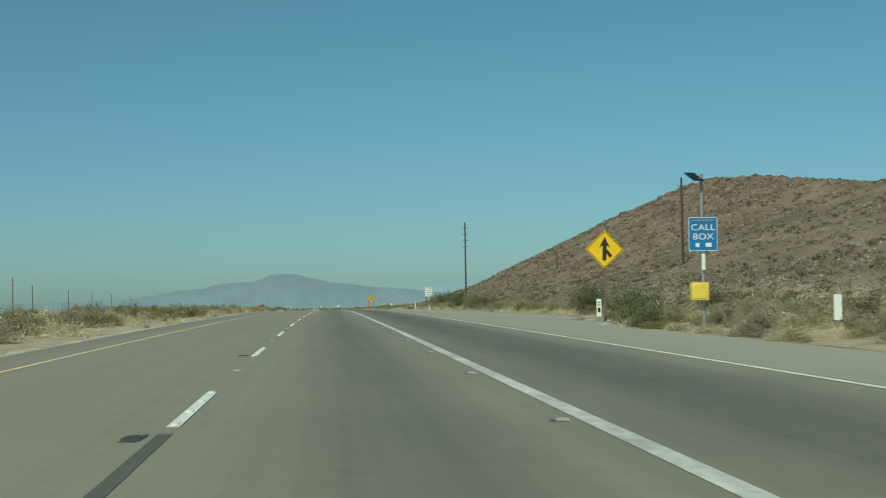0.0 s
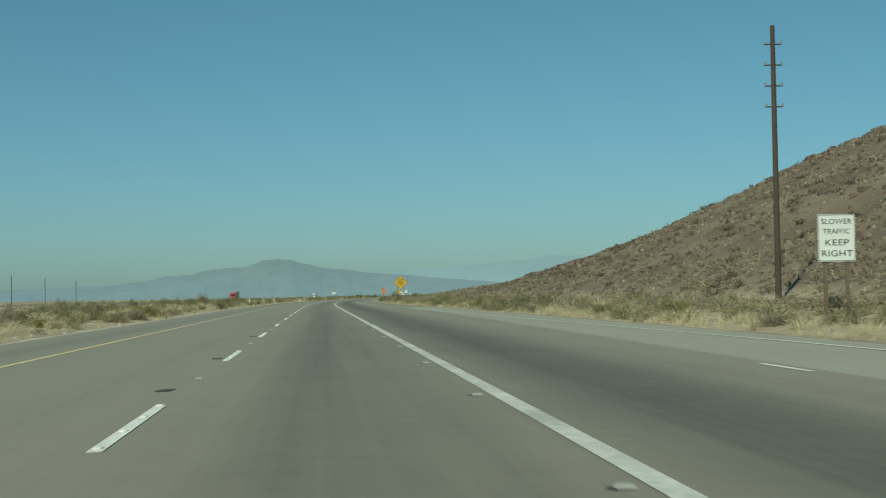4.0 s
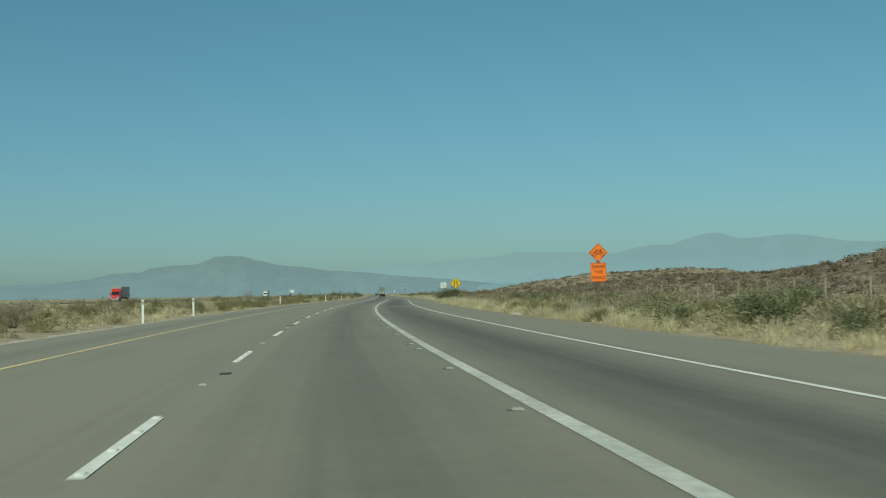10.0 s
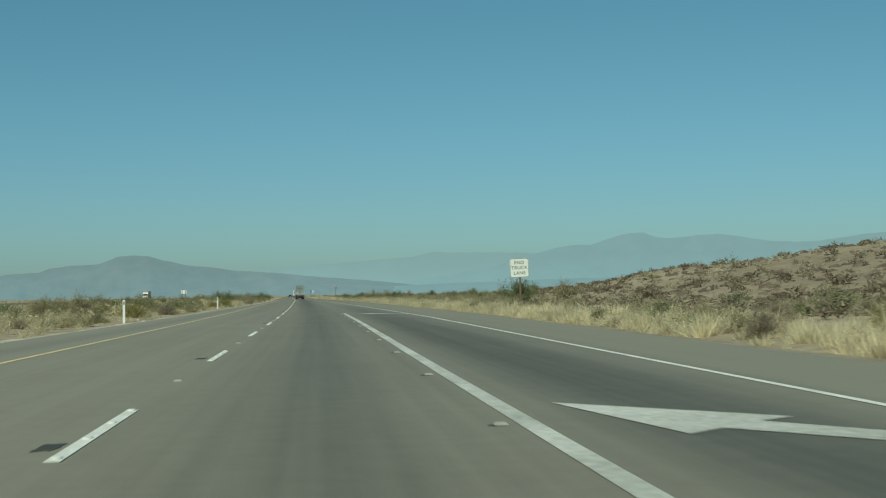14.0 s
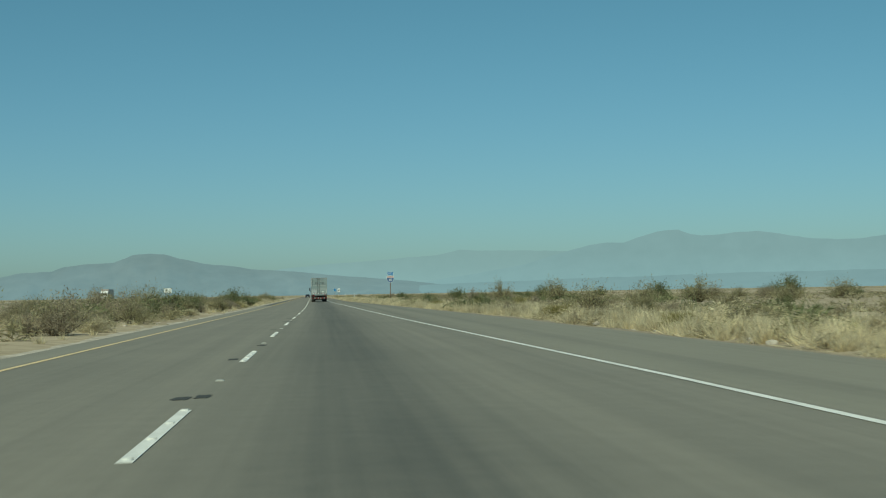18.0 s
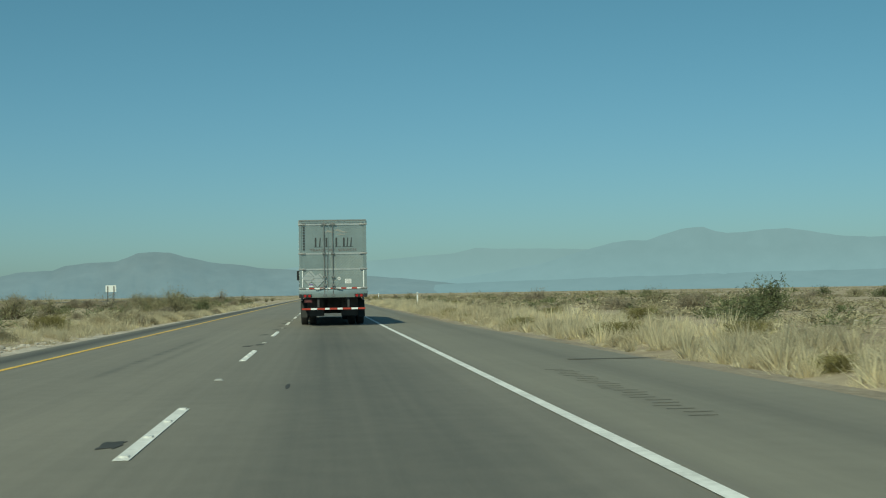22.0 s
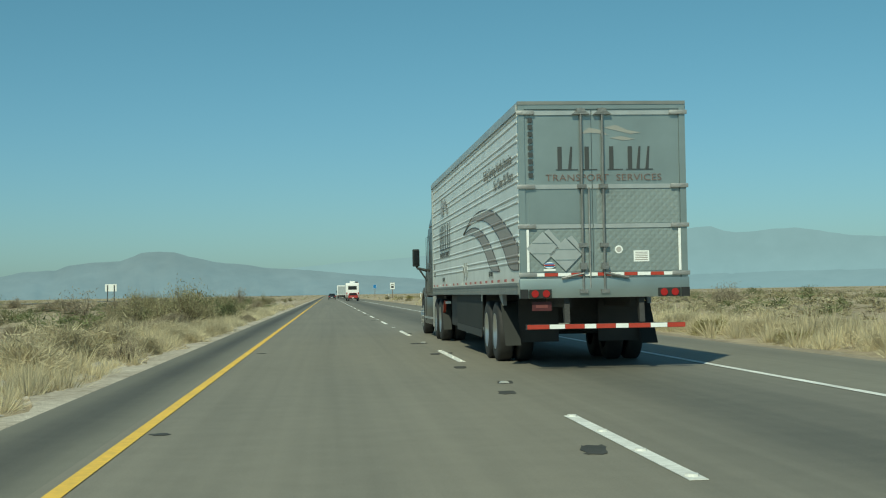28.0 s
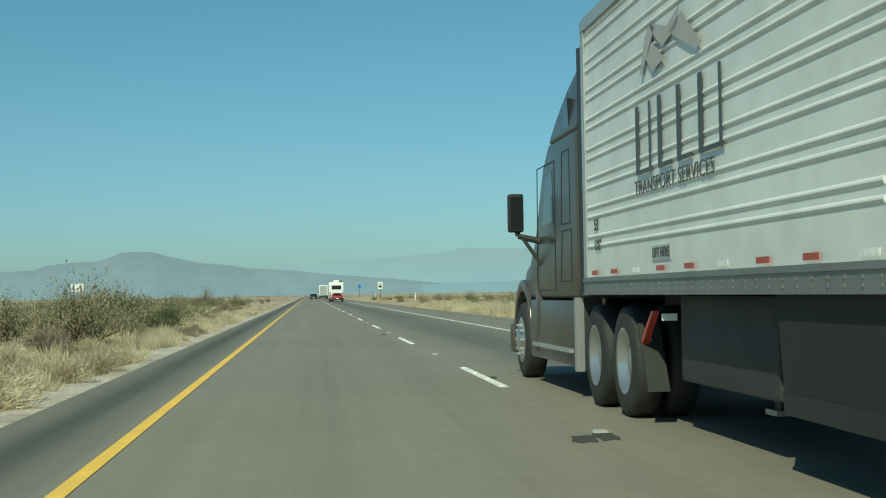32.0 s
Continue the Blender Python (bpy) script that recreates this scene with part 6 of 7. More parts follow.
def utility_pole(x, y, top, r=0.15, arms=4, label="dark creosoted wooden utility pole"):
    z = float(land(np.array([x]), np.array([y]))[0]) - 0.3
    t = thing("utility_pole", pose(x, y, z), label, "utility pole", "utility poles along the road")
    h = top - z
    part("pole", Build().tube((0, 0, 0), (0, 0, h), r, 12, r * 0.72), CREOSOTE, t)
    for i in range(arms):
        zz = h - 0.9 - i * 1.0
        arm = part("bracket", Build().tube((-0.42, 0, zz), (0.42, 0, zz), 0.035, 6), CREOSOTE, t)
        for side_ in (-1, 1):
            part("insulator", Build().tube((side_ * 0.40, 0, zz), (side_ * 0.40, 0, zz + 0.16), 0.05, 8), STEEL, arm, "grey insulator")


utility_pole(33.4, -687.2, 13.6)
utility_pole(48.3, -683.0, 8.6, 0.11, 0, "plain weathered wooden pole on the hillside")
utility_pole(54.5, -762.2, 13.5)
for s, l in ((-528, -83), (-431, -103), (-330, -118), (-250, -128), (-180, -135), (-110, -140)):
    x, y, _ = on_road(s, l)
    utility_pole(float(x), float(y), 10.2, 0.14, 2, "distant dark wooden utility pole")


def fence():
    root = new("wire_fence")
    tagged(root, "sun-bleached wooden post and wire fence along the hill foot", "fence")
    pts = []
    for i in range(46):
        s = -622 + i * 4.4
        x, y, z = ground_point(s, 20.5 + 0.15 * math.sin(i * 1.7))
        pts.append((x, y, z))
    base = Vector(pts[0])
    root.location = base
    pm = Build().tube((0, 0, -0.2), (0, 0, 1.05), 0.045, 7, 0.04).mesh("post", PALE_POST)
    for i, p in enumerate(pts):
        ob = new("post", pm)
        ob.parent = root
        ob.matrix_basis = Matrix.Translation(Vector(p) - base) @ pose(0, 0, 0, 2.5 * math.sin(i * 2.3), 2.5 * math.cos(i * 3.1), 30 * i)
    for h in (0.35, 0.65, 0.95):
        b = Build()
        for p, q in zip(pts, pts[1:]):
            b.tube(Vector(p) - base + Vector((0, 0, h)), Vector(q) - base + Vector((0, 0, h)), 0.006, 3)
        part("wire", b, STEEL, root)


fence()


# ---- desert plants and stones ----
gen = np.random.RandomState(11)


def triangles(base, tip, width, side=None):
    """Thin leaves: one triangle each from base to tip."""
    d = tip - base
    if side is None:
        side = np.cross(d, gen.normal(size=d.shape))
    side = side / (np.linalg.norm(side, axis=1, keepdims=True) + 1e-9) * width[:, None] * 0.5
    return np.stack([base - side, base + side, tip], 1)


def directions(n, low, high):
    """Random directions between two heights over the horizon, in degrees."""
    a, e = gen.uniform(0, 2 * math.pi, n), np.radians(gen.uniform(low, high, n))
    return np.stack([np.cos(a) * np.cos(e), np.sin(a) * np.cos(e), np.sin(e)], 1)


def mound(n, r, h, leaf, wide=0.2):
    """A rounded bush of short twigs that point outwards."""
    d = directions(n, -5, 88)
    lump = 1 + 0.22 * np.sin(d[:, 0] * 5 + gen.rand() * 6) + 0.18 * np.sin(d[:, 1] * 6 + gen.rand() * 6)
    rad = gen.uniform(0.35, 1.0, n) ** 0.5 * lump
    base = d * np.array([r, r, h]) * rad[:, None]
    base[:, 2] = np.maximum(base[:, 2], 0.0)
    tip = base + (d * 0.7 + gen.normal(size=d.shape) * 0.45 + [0, 0, 0.35]) * leaf * gen.uniform(0.6, 1.4, (n, 1))
    return triangles(base, tip, gen.uniform(0.5, 1.1, n) * leaf * wide)


def bush(n, r, h, leaf, wide, core=0.56):
    """A rounded bush: a dense lumpy heart under a coat of short twigs."""
    heart = stone(1, 1.0)[0] * np.array([core * r, core * r, core * h]) + [0, 0, 0.10 * h]
    return np.concatenate([heart, mound(n, r, h, leaf, wide)])


def lobes(depth=1.0):
    """The uneven outline of one plant."""
    a, b, c = gen.rand(3) * 6
    return lambda d: 1 + depth * (0.15 * np.sin(d[..., 0] * 5 + a) + 0.13 * np.sin(d[..., 1] * 6 + b) + 0.09 * np.sin((d[..., 0] - d[..., 1] + d[..., 2]) * 9 + c))


def dome(n, r, h, wide):
    """A soft rounded bush of fine dry stalks: long ones from inside, short ones in a coat over them."""
    lump = lobes()
    d = directions(n, -6, 88)
    size = np.array([r, r, h])
    tip = d * size * (lump(d) * gen.uniform(0.82, 1.04, n))[:, None] + gen.normal(size=d.shape) * 0.05 * size
    start = np.where(gen.rand(n) < 0.45, gen.uniform(0.25, 0.6, n), gen.uniform(0.68, 0.85, n))
    base = tip * start[:, None] + gen.normal(size=d.shape) * 0.13 * size
    out = triangles(base, tip, wide * gen.uniform(0.6, 1.4, n))
    out[..., 2] = np.maximum(out[..., 2], -0.03)
    return out


def branchy(n, r, h, leaf, stems=14):
    """An open shrub: leaves gathered along stems that fan out from the root. Returns leaves and stems."""
    d = directions(stems, 18, 84) * np.array([r, r, h]) * gen.uniform(0.5, 1.15, (stems, 1))
    which, along = gen.randint(0, stems, n), gen.uniform(0.28, 1.0, n) ** 0.8
    bend = along[:, None] ** 2 * np.array([0, 0, 0.12]) * h
    base = d[which] * along[:, None] + bend + gen.normal(size=(n, 3)) * np.array([0.075, 0.075, 0.06]) * (0.4 + along[:, None]) * r
    base[:, 2] = np.maximum(base[:, 2], 0.02)
    tip = base + (gen.normal(size=(n, 3)) * 0.6 + [0, 0, 0.5]) * leaf * gen.uniform(0.6, 1.5, (n, 1))
    leaves = triangles(base, tip, gen.uniform(0.35, 0.6, n) * leaf)
    root = gen.normal(size=(stems, 3)) * np.array([0.06, 0.06, 0.0])
    a = triangles(root, d * 0.95 + [0, 0, 0.1 * h], np.full(stems, 0.035 * max(r, 0.6)))
    b = triangles(root, d * 0.95 + [0, 0, 0.1 * h], np.full(stems, 0.035 * max(r, 0.6)))
    return leaves, np.concatenate([a, b])


def stone(n, flat_=0.6):
    """A few broken stones, low poly."""
    out = []
    ico = [(0.1, 0.05, 0.78), (0.89, 0, 0.45), (0.28, 0.85, 0.45), (-0.72, 0.53, 0.45), (-0.72, -0.53, 0.45), (0.28, -0.85, 0.45), (0.8, 0.6, -0.4), (-0.3, 0.95, -0.4), (-1, 0, -0.4), (-0.3, -0.95, -0.4), (0.8, -0.6, -0.4)]
    tri = [(0, 1, 2), (0, 2, 3), (0, 3, 4), (0, 4, 5), (0, 5, 1), (1, 6, 2), (2, 7, 3), (3, 8, 4), (4, 9, 5), (5, 10, 1), (2, 6, 7), (3, 7, 8), (4, 8, 9), (5, 9, 10), (1, 10, 6)]
    for _ in range(n):
        v = np.array(ico) * gen.uniform(0.78, 1.12, (11, 1)) * [1, gen.uniform(0.6, 1.0), flat_]
        out.append(v[np.array(tri)])
    return out


def place_all(templates, xy, z, size, tall=None):
    """Copies of the templates, turned and scaled, as one cloud of triangles."""
    res = []
    pick = gen.randint(0, len(templates), len(xy))
    for i, t in enumerate(templates):
        k = np.where(pick == i)[0]
        if not len(k):
            continue
        a = gen.uniform(0, 2 * math.pi, len(k))
        c, s = np.cos(a)[:, None, None], np.sin(a)[:, None, None]
        sz = size[k][:, None, None]
        x, y, h = t[None, :, :, 0] * sz, t[None, :, :, 1] * sz, t[None, :, :, 2] * sz * (1 if tall is None else tall[k][:, None, None])
        px, py = xy[k, 0][:, None, None], xy[k, 1][:, None, None]
        res.append(np.stack([x * c - y * s + px, x * s + y * c + py, h + z[k][:, None, None]], -1).reshape(-1, 3, 3))
    return np.concatenate(res)


def cloud(name, tris, mat, label, category, kind="stuff"):
    n = len(tris)
    me = bpy.data.meshes.new(name)
    me.vertices.add(3 * n)
    me.vertices.foreach_set("co", tris.reshape(-1).astype(np.float32))
    me.loops.add(3 * n)
    me.loops.foreach_set("vertex_index", np.arange(3 * n, dtype=np.int32))
    me.polygons.add(n)
    me.polygons.foreach_set("loop_start", np.arange(0, 3 * n, 3, dtype=np.int32))
    me.update(calc_edges=True)
    me.materials.append(mat)
    return tagged(new(name, me), label, category, kind=kind) if kind else me


def scatter(n, s_range, l_of):
    """n random places; l_of gives the distance from the lane line for each s."""
    s = gen.uniform(*s_range, n)
    l = l_of(s)
    p = on_road(s, l)
    return s, l, p[:, :2], land(p[:, 0], p[:, 1])




def clump(n, r, h, wide=0.011):
    """A soft rounded clump of fine dry grass: blades that rise and lean outwards, with shorter ones between."""
    d = directions(n, 12, 88)
    reach = gen.uniform(0.55, 1.0, (n, 1))
    tip = d * np.array([r, r, h]) * reach * (1 + 0.15 * np.sin(5 * d[:, :1] + gen.rand() * 6))
    base = tip * np.array([0.45, 0.45, 0.0]) * gen.uniform(0.3, 1.0, (n, 1)) - [0, 0, 0.02]
    tip = tip + gen.normal(size=(n, 3)) * 0.04
    return triangles(base, tip, gen.uniform(0.6, 1.5, n) * wide)


TUFTS = [clump(76, 0.40, 0.40, 0.016), clump(70, 0.34, 0.34, 0.016), clump(84, 0.48, 0.44, 0.016)]
FINE = [clump(130, 0.42, 0.37, 0.0115), clump(115, 0.36, 0.31, 0.0115), clump(150, 0.50, 0.42, 0.0115), clump(105, 0.46, 0.24, 0.0115)]
MOUNDS = [dome(200, 0.55, 0.46, 0.021), dome(180, 0.5, 0.40, 0.020), dome(220, 0.65, 0.5, 0.022)]
SMALL = [dome(30, 0.5, 0.33, 0.066), dome(27, 0.55, 0.28, 0.066), dome(33, 0.45, 0.38, 0.064)]
SOFT = [dome(72, 0.5, 0.34, 0.038), dome(66, 0.55, 0.28, 0.038), dome(76, 0.45, 0.40, 0.038)]
ROUND = [dome(420, 0.6, 0.5, 0.016), dome(380, 0.52, 0.42, 0.016), dome(460, 0.7, 0.5, 0.016)]
DOTS = [dome(17, 0.42, 0.34, 0.095), dome(16, 0.48, 0.28, 0.095), dome(18, 0.36, 0.38, 0.09)]
OPEN = [branchy(210, 0.8, 0.7, 0.085, 24)[0], branchy(190, 0.7, 0.6, 0.085, 22)[0], branchy(240, 0.95, 0.75, 0.09, 26)[0]]
TINY = [bush(5, 0.6, 0.28, 0.2, 0.6), bush(5, 0.7, 0.24, 0.22, 0.6)]


def right_band(a, b, power=1.0):
    return lambda s: right_edge(s) + a + (b - a) * gen.uniform(0, 1, len(s)) ** power


def left_band(a, b, power=1.0):
    return lambda s: left_edge(s) - a - (b - a) * gen.uniform(0, 1, len(s)) ** power


def patchy(xy, size, level):
    """Keeps more plants in some patches than in others."""
    return lumps(xy[:, 0], xy[:, 1], size, 3, 4.0) * 0.9 + gen.uniform(-0.5, 0.5, len(xy)) > level


def grow(name, templates, n, s_range, band, sizes, size_of=14.0, level=-0.1, sink=0.04):
    s, l, xy, z = scatter(n, s_range, band)
    keep = patchy(xy, size_of, level)
    bare = (s > -415) & (s < -290) & (l > right_edge(s) + 3.5)     # the sandy knoll carries little
    keep &= ~bare | (gen.uniform(0, 1, len(s)) < (0.55 if name == "g" else 1.0))
    xy, z = xy[keep], z[keep]
    size = gen.uniform(*sizes, len(xy))
    s, l = s[keep], l[keep]
    low = np.where((s > -180) & (l > right_edge(s) + 3.2), 0.7, 1.0) * np.where((s > -60) & (l < left_edge(s) - 6.0), 0.7, 1.0)
    return place_all(templates, xy, z - sink, size, low * gen.uniform(0.7, 1.2, len(xy)))


FAR, NEAR = (-935.0, 260.0), (-60.0, 110.0)
# straw grass along both verges
parts_ = [grow("g", FINE, 420, (-935.0, -840.0), right_band(0.6, 3.6, 1.3), (0.45, 0.9), 8.0), grow("g", TUFTS, 2300, (-840.0, -40.0), right_band(0.4, 3.6, 1.3), (0.55, 1.1)), grow("g", TUFTS, 1700, (-600.0, -40.0), right_band(0.35, 2.0, 1.0), (0.55, 1.25), 9.0, level=-0.35), grow("g", TUFTS, 650, (-840.0, -600.0), right_band(0.5, 2.5, 1.0), (0.55, 1.1)), grow("g", TUFTS, 2600, (-935.0, 120.0), left_band(0.6, 6.5, 1.2), (0.5, 1.15)),
          grow("g", FINE, 900, NEAR, right_band(0.4, 3.4, 1.2), (0.5, 1.2), 9.0, level=-0.4), grow("g", FINE, 1100, NEAR, left_band(0.6, 7.0, 1.3), (0.45, 1.2), 7.0, level=-0.12), grow("g", FINE, 1100, (-8.0, 70.0), left_band(0.45, 3.0), (0.5, 1.2), 5.0, level=-0.25)]
parts_ += [grow("g", TUFTS, 1300, (-480.0, -330.0), right_band(0.7, 2.8, 1.0), (0.9, 1.6), 9.0, level=-0.4), grow("g", TUFTS, 1700, (-330.0, -60.0), right_band(0.7, 2.6, 1.0), (0.9, 1.6), 9.0, level=-0.45), grow("g", TUFTS, 1000, NEAR, right_band(0.8, 2.8, 1.0), (0.9, 1.6), 9.0, level=-0.5)]
cloud("dry_grass", np.concatenate(parts_), STRAW, "straw-coloured dry grass along the road verge", "grass")
parts_ = [grow("g", MOUNDS, 700, (-840.0, 260.0), right_band(1.0, 8.0), (0.6, 1.2), level=-0.05), grow("g", MOUNDS, 1000, (-935.0, -60.0), left_band(1.2, 9.0), (0.7, 1.5), level=-0.15),
          grow("g", MOUNDS, 500, (-330.0, -30.0), right_band(0.5, 3.2), (0.6, 1.2), 6.0, level=-0.2), grow("g", MOUNDS, 160, NEAR, right_band(1.0, 5.0), (0.5, 0.9), level=-0.1), grow("g", MOUNDS, 260, NEAR, left_band(1.5, 12.0), (0.4, 0.9), level=-0.1)]
cloud("tan_brush", np.concatenate(parts_), TAN, "low tan brush beside the road", "brush")
parts_ = [grow("g", SMALL, 2600, FAR, right_band(5.0, 60.0, 1.3), (0.6, 1.5), 25.0, -0.15), grow("g", SMALL, 4200, FAR, left_band(5.0, 95.0, 1.4), (0.6, 1.4), 25.0, -0.2)]
cloud("grey_brush", np.concatenate(parts_), GREYBRUSH, "low grey-brown desert brush", "brush")
parts_ = [grow("g", OPEN, 620, FAR, right_band(3.5, 40.0, 1.3), (0.55, 1.15), 30.0, -0.05), grow("g", OPEN, 900, FAR, left_band(3.0, 70.0, 1.4), (0.55, 1.15), 30.0, -0.05)]
cloud("creosote_scrub", np.concatenate(parts_), OLIVE, "open olive-green creosote scrub", "scrub")
parts_ = [grow("g", TINY, 5200, (-950.0, 900.0), right_band(45.0, 420.0, 1.2), (0.9, 2.0), 60.0, -0.2), grow("g", TINY, 6500, (-950.0, 900.0), left_band(60.0, 420.0, 1.2), (0.9, 2.0), 60.0, -0.2),
          grow("g", TINY, 5000, (250.0, 1500.0), lambda s: gen.uniform(-300, 300, len(s)), (0.9, 2.0), 60.0, -0.4)]
far_ = np.concatenate(parts_)
mid_l = far_.mean(1)
sl_, ll_ = along_of(mid_l[:, 0], mid_l[:, 1])
far_ = far_[(ll_ > right_edge(sl_) + 2.5) | ((ll_ < left_edge(sl_) - 2.5) & ((ll_ > -50) | (ll_ < -62)))]
cloud("far_scrub", far_, OLIVE, "olive-brown desert scrub reaching into the distance", "scrub")
plain_ = np.concatenate([grow("g", SOFT, 1500, (-200.0, 120.0), right_band(3.0, 16.0, 1.2), (0.6, 1.3), 10.0, -0.1), grow("g", SMALL, 4600, (-180.0, 260.0), right_band(7.0, 60.0, 1.4), (0.7, 1.5), 24.0, -0.12), grow("g", SMALL, 1500, (-180.0, 200.0), left_band(6.0, 60.0, 1.4), (0.6, 1.3), 16.0, -0.1)])
cloud("plain_brush", plain_, DRABBRUSH, "low drab green-grey brush over the sandy plain", "brush")
cloud("verge_brush", np.concatenate([grow("g", ROUND, 330, (-912.0, -840.0), right_band(1.3, 7.0), (0.5, 1.0), 6.0, -0.15), grow("g", MOUNDS, 420, (-840.0, -740.0), right_band(1.2, 6.0), (0.8, 1.5), 7.0, -0.1), grow("g", MOUNDS, 600, (-840.0, -60.0), right_band(1.6, 6.0), (0.6, 1.35), 12.0, -0.1), grow("g", MOUNDS, 600, (-935.0, -60.0), left_band(4.0, 14.0), (0.55, 1.2), 9.0, 0.0)]), DRABBRUSH, "drab olive-tan brush in a belt behind the verge grass", "brush")
cloud("foot_brush", grow("g", SOFT, 3800, (-940.0, -290.0), right_band(2.6, 19.0), (0.8, 1.7), 14.0, -0.3), GREYBRUSH, "drab brush on the flat below the hill", "brush")
ROUGH = [dome(180, 0.6, 0.5, 0.025), dome(165, 0.52, 0.45, 0.025), dome(210, 0.75, 0.6, 0.027)]
LOW = [dome(38, 0.6, 0.42, 0.10), dome(35, 0.5, 0.40, 0.09), dome(42, 0.7, 0.45, 0.105)]
cloud("olive_brush", np.concatenate([grow("g", ROUGH, 800, (-840.0, -60.0), right_band(0.8, 5.5), (0.5, 1.25), 8.0, -0.15), grow("g", ROUGH, 1100, (-935.0, -60.0), left_band(1.0, 8.0), (0.5, 1.3), 8.0, -0.15)]), OLIVE, "rounded olive-grey brush behind the verge", "brush")
cloud("dark_brush", np.concatenate([grow("g", SOFT, 900, (-60.0, 200.0), right_band(4.5, 34.0, 1.2), (0.7, 1.4), 14.0, -0.1), grow("g", ROUGH, 560, (-860.0, -60.0), right_band(1.2, 10.0), (0.7, 1.6), 15.0, -0.05), grow("g", ROUGH, 900, (-935.0, 120.0), left_band(2.0, 16.0), (0.8, 1.7), 12.0, -0.05)]), GREEN, "dark grey-green brush among the dry grass", "brush")
# the hill: brush and broken rock
hill_s = (-960.0, -300.0)
cloud("hill_brush", np.concatenate([grow("g", DOTS, 9000, hill_s, lambda s: gen.uniform(20, 95, len(s)), (0.4, 1.3), 18.0, -0.3),
                                    grow("g", SMALL, 2600, (-345.0, -190.0), lambda s: gen.uniform(13, 62, len(s)), (0.4, 1.2), 18.0, -0.35)]), GREYBRUSH, "scattered grey-brown brush on the hillside", "brush")
cloud("hill_scrub", grow("g", DOTS, 9500, hill_s, lambda s: gen.uniform(20, 88, len(s)), (0.45, 1.3), 11.0, -0.25), DARKBRUSH, "dark brown-green scrub dotted over the hillside", "scrub")
cloud("hill_straw", grow("g", DOTS, 14000, (-960.0, -560.0), lambda s: gen.uniform(20, 88, len(s)), (0.35, 0.9), 14.0, -0.2), TAN, "pale dry tufts on the hillside", "grass")
cloud("knoll_scrub", np.concatenate([grow("r", LOW, 2500, (-345.0, -190.0), lambda s: gen.uniform(13, 62, len(s)), (0.5, 1.2), 14.0, -0.3),
                                     grow("r", LOW, 2800, (-900.0, -600.0), lambda s: gen.uniform(20, 80, len(s)), (0.5, 1.3), 14.0, -0.15), grow("r", LOW, 3400, (-600.0, -300.0), lambda s: gen.uniform(19, 72, len(s)), (0.5, 1.3), 14.0, -0.2)]), DARKBRUSH, "rounded brown scrub over the low slopes", "scrub")
STONES = stone(8, 0.85)
cloud("hill_rocks", np.concatenate([grow("r", STONES, 15000, hill_s, lambda s: gen.uniform(24, 100, len(s)), (0.10, 0.7), 12.0, -0.25, 0.12),
                                    grow("r", STONES, 5200, (-800.0, -330.0), lambda s: gen.uniform(50, 88, len(s)), (0.25, 0.85), 20.0, 0.0, 0.15), grow("r", STONES, 1500, (-760.0, -560.0), lambda s: gen.uniform(60, 84, len(s)), (0.6, 1.5), 16.0, 0.15, 0.3), grow("r", STONES, 2600, (-565.0, -335.0), lambda s: gen.uniform(60, 84, len(s)), (0.45, 1.35), 14.0, 0.0, 0.3), grow("r", STONES, 5200, (-570.0, -400.0), lambda s: gen.uniform(40, 84, len(s)), (0.3, 1.0), 9.0, 0.35, 0.2), grow("r", STONES, 6000, (-760.0, -420.0), lambda s: gen.uniform(26, 80, len(s)), (0.12, 0.48), 9.0, -0.2, 0.12), grow("r", STONES, 6500, (-560.0, -300.0), lambda s: gen.uniform(21, 75, len(s)), (0.15, 0.62), 12.0, -0.1, 0.15), grow("r", STONES, 3000, (-345.0, -190.0), lambda s: gen.uniform(18, 62, len(s)), (0.10, 0.5), 12.0, -0.25, 0.1)]), ROCK, "broken brown rocks strewn over the hill", "rocks")
cloud("verge_stones", np.concatenate([grow("r", STONES, 1500, FAR, right_band(0.2, 6.0), (0.03, 0.14), 9.0, -0.2, 0.02),
                                      grow("r", STONES, 2200, FAR, left_band(0.2, 5.0), (0.03, 0.14), 9.0, -0.2, 0.02), grow("r", STONES, 5200, (-45.0, 70.0), left_band(0.0, 1.1), (0.02, 0.085), 3.0, -0.2, 0.01)]), PALE_ROCK, "small pale stones along the verge", "stones")


# single shrubs near the road
def shrub_kind(name, mat, r, h, n, leaf, stems, round_=False):
    """A shrub's crown and stems as two meshes."""
    if round_:
        leaves = dome(n, r, h, leaf)
        _, st = branchy(8, r * 0.7, h * 0.7, 0.06, stems)
    else:
        leaves, st = branchy(n, r, h, leaf, stems)
    return cloud(name, leaves, mat, "", "", kind=""), cloud(name + "_stems", st, TWIG, "", "", kind="")


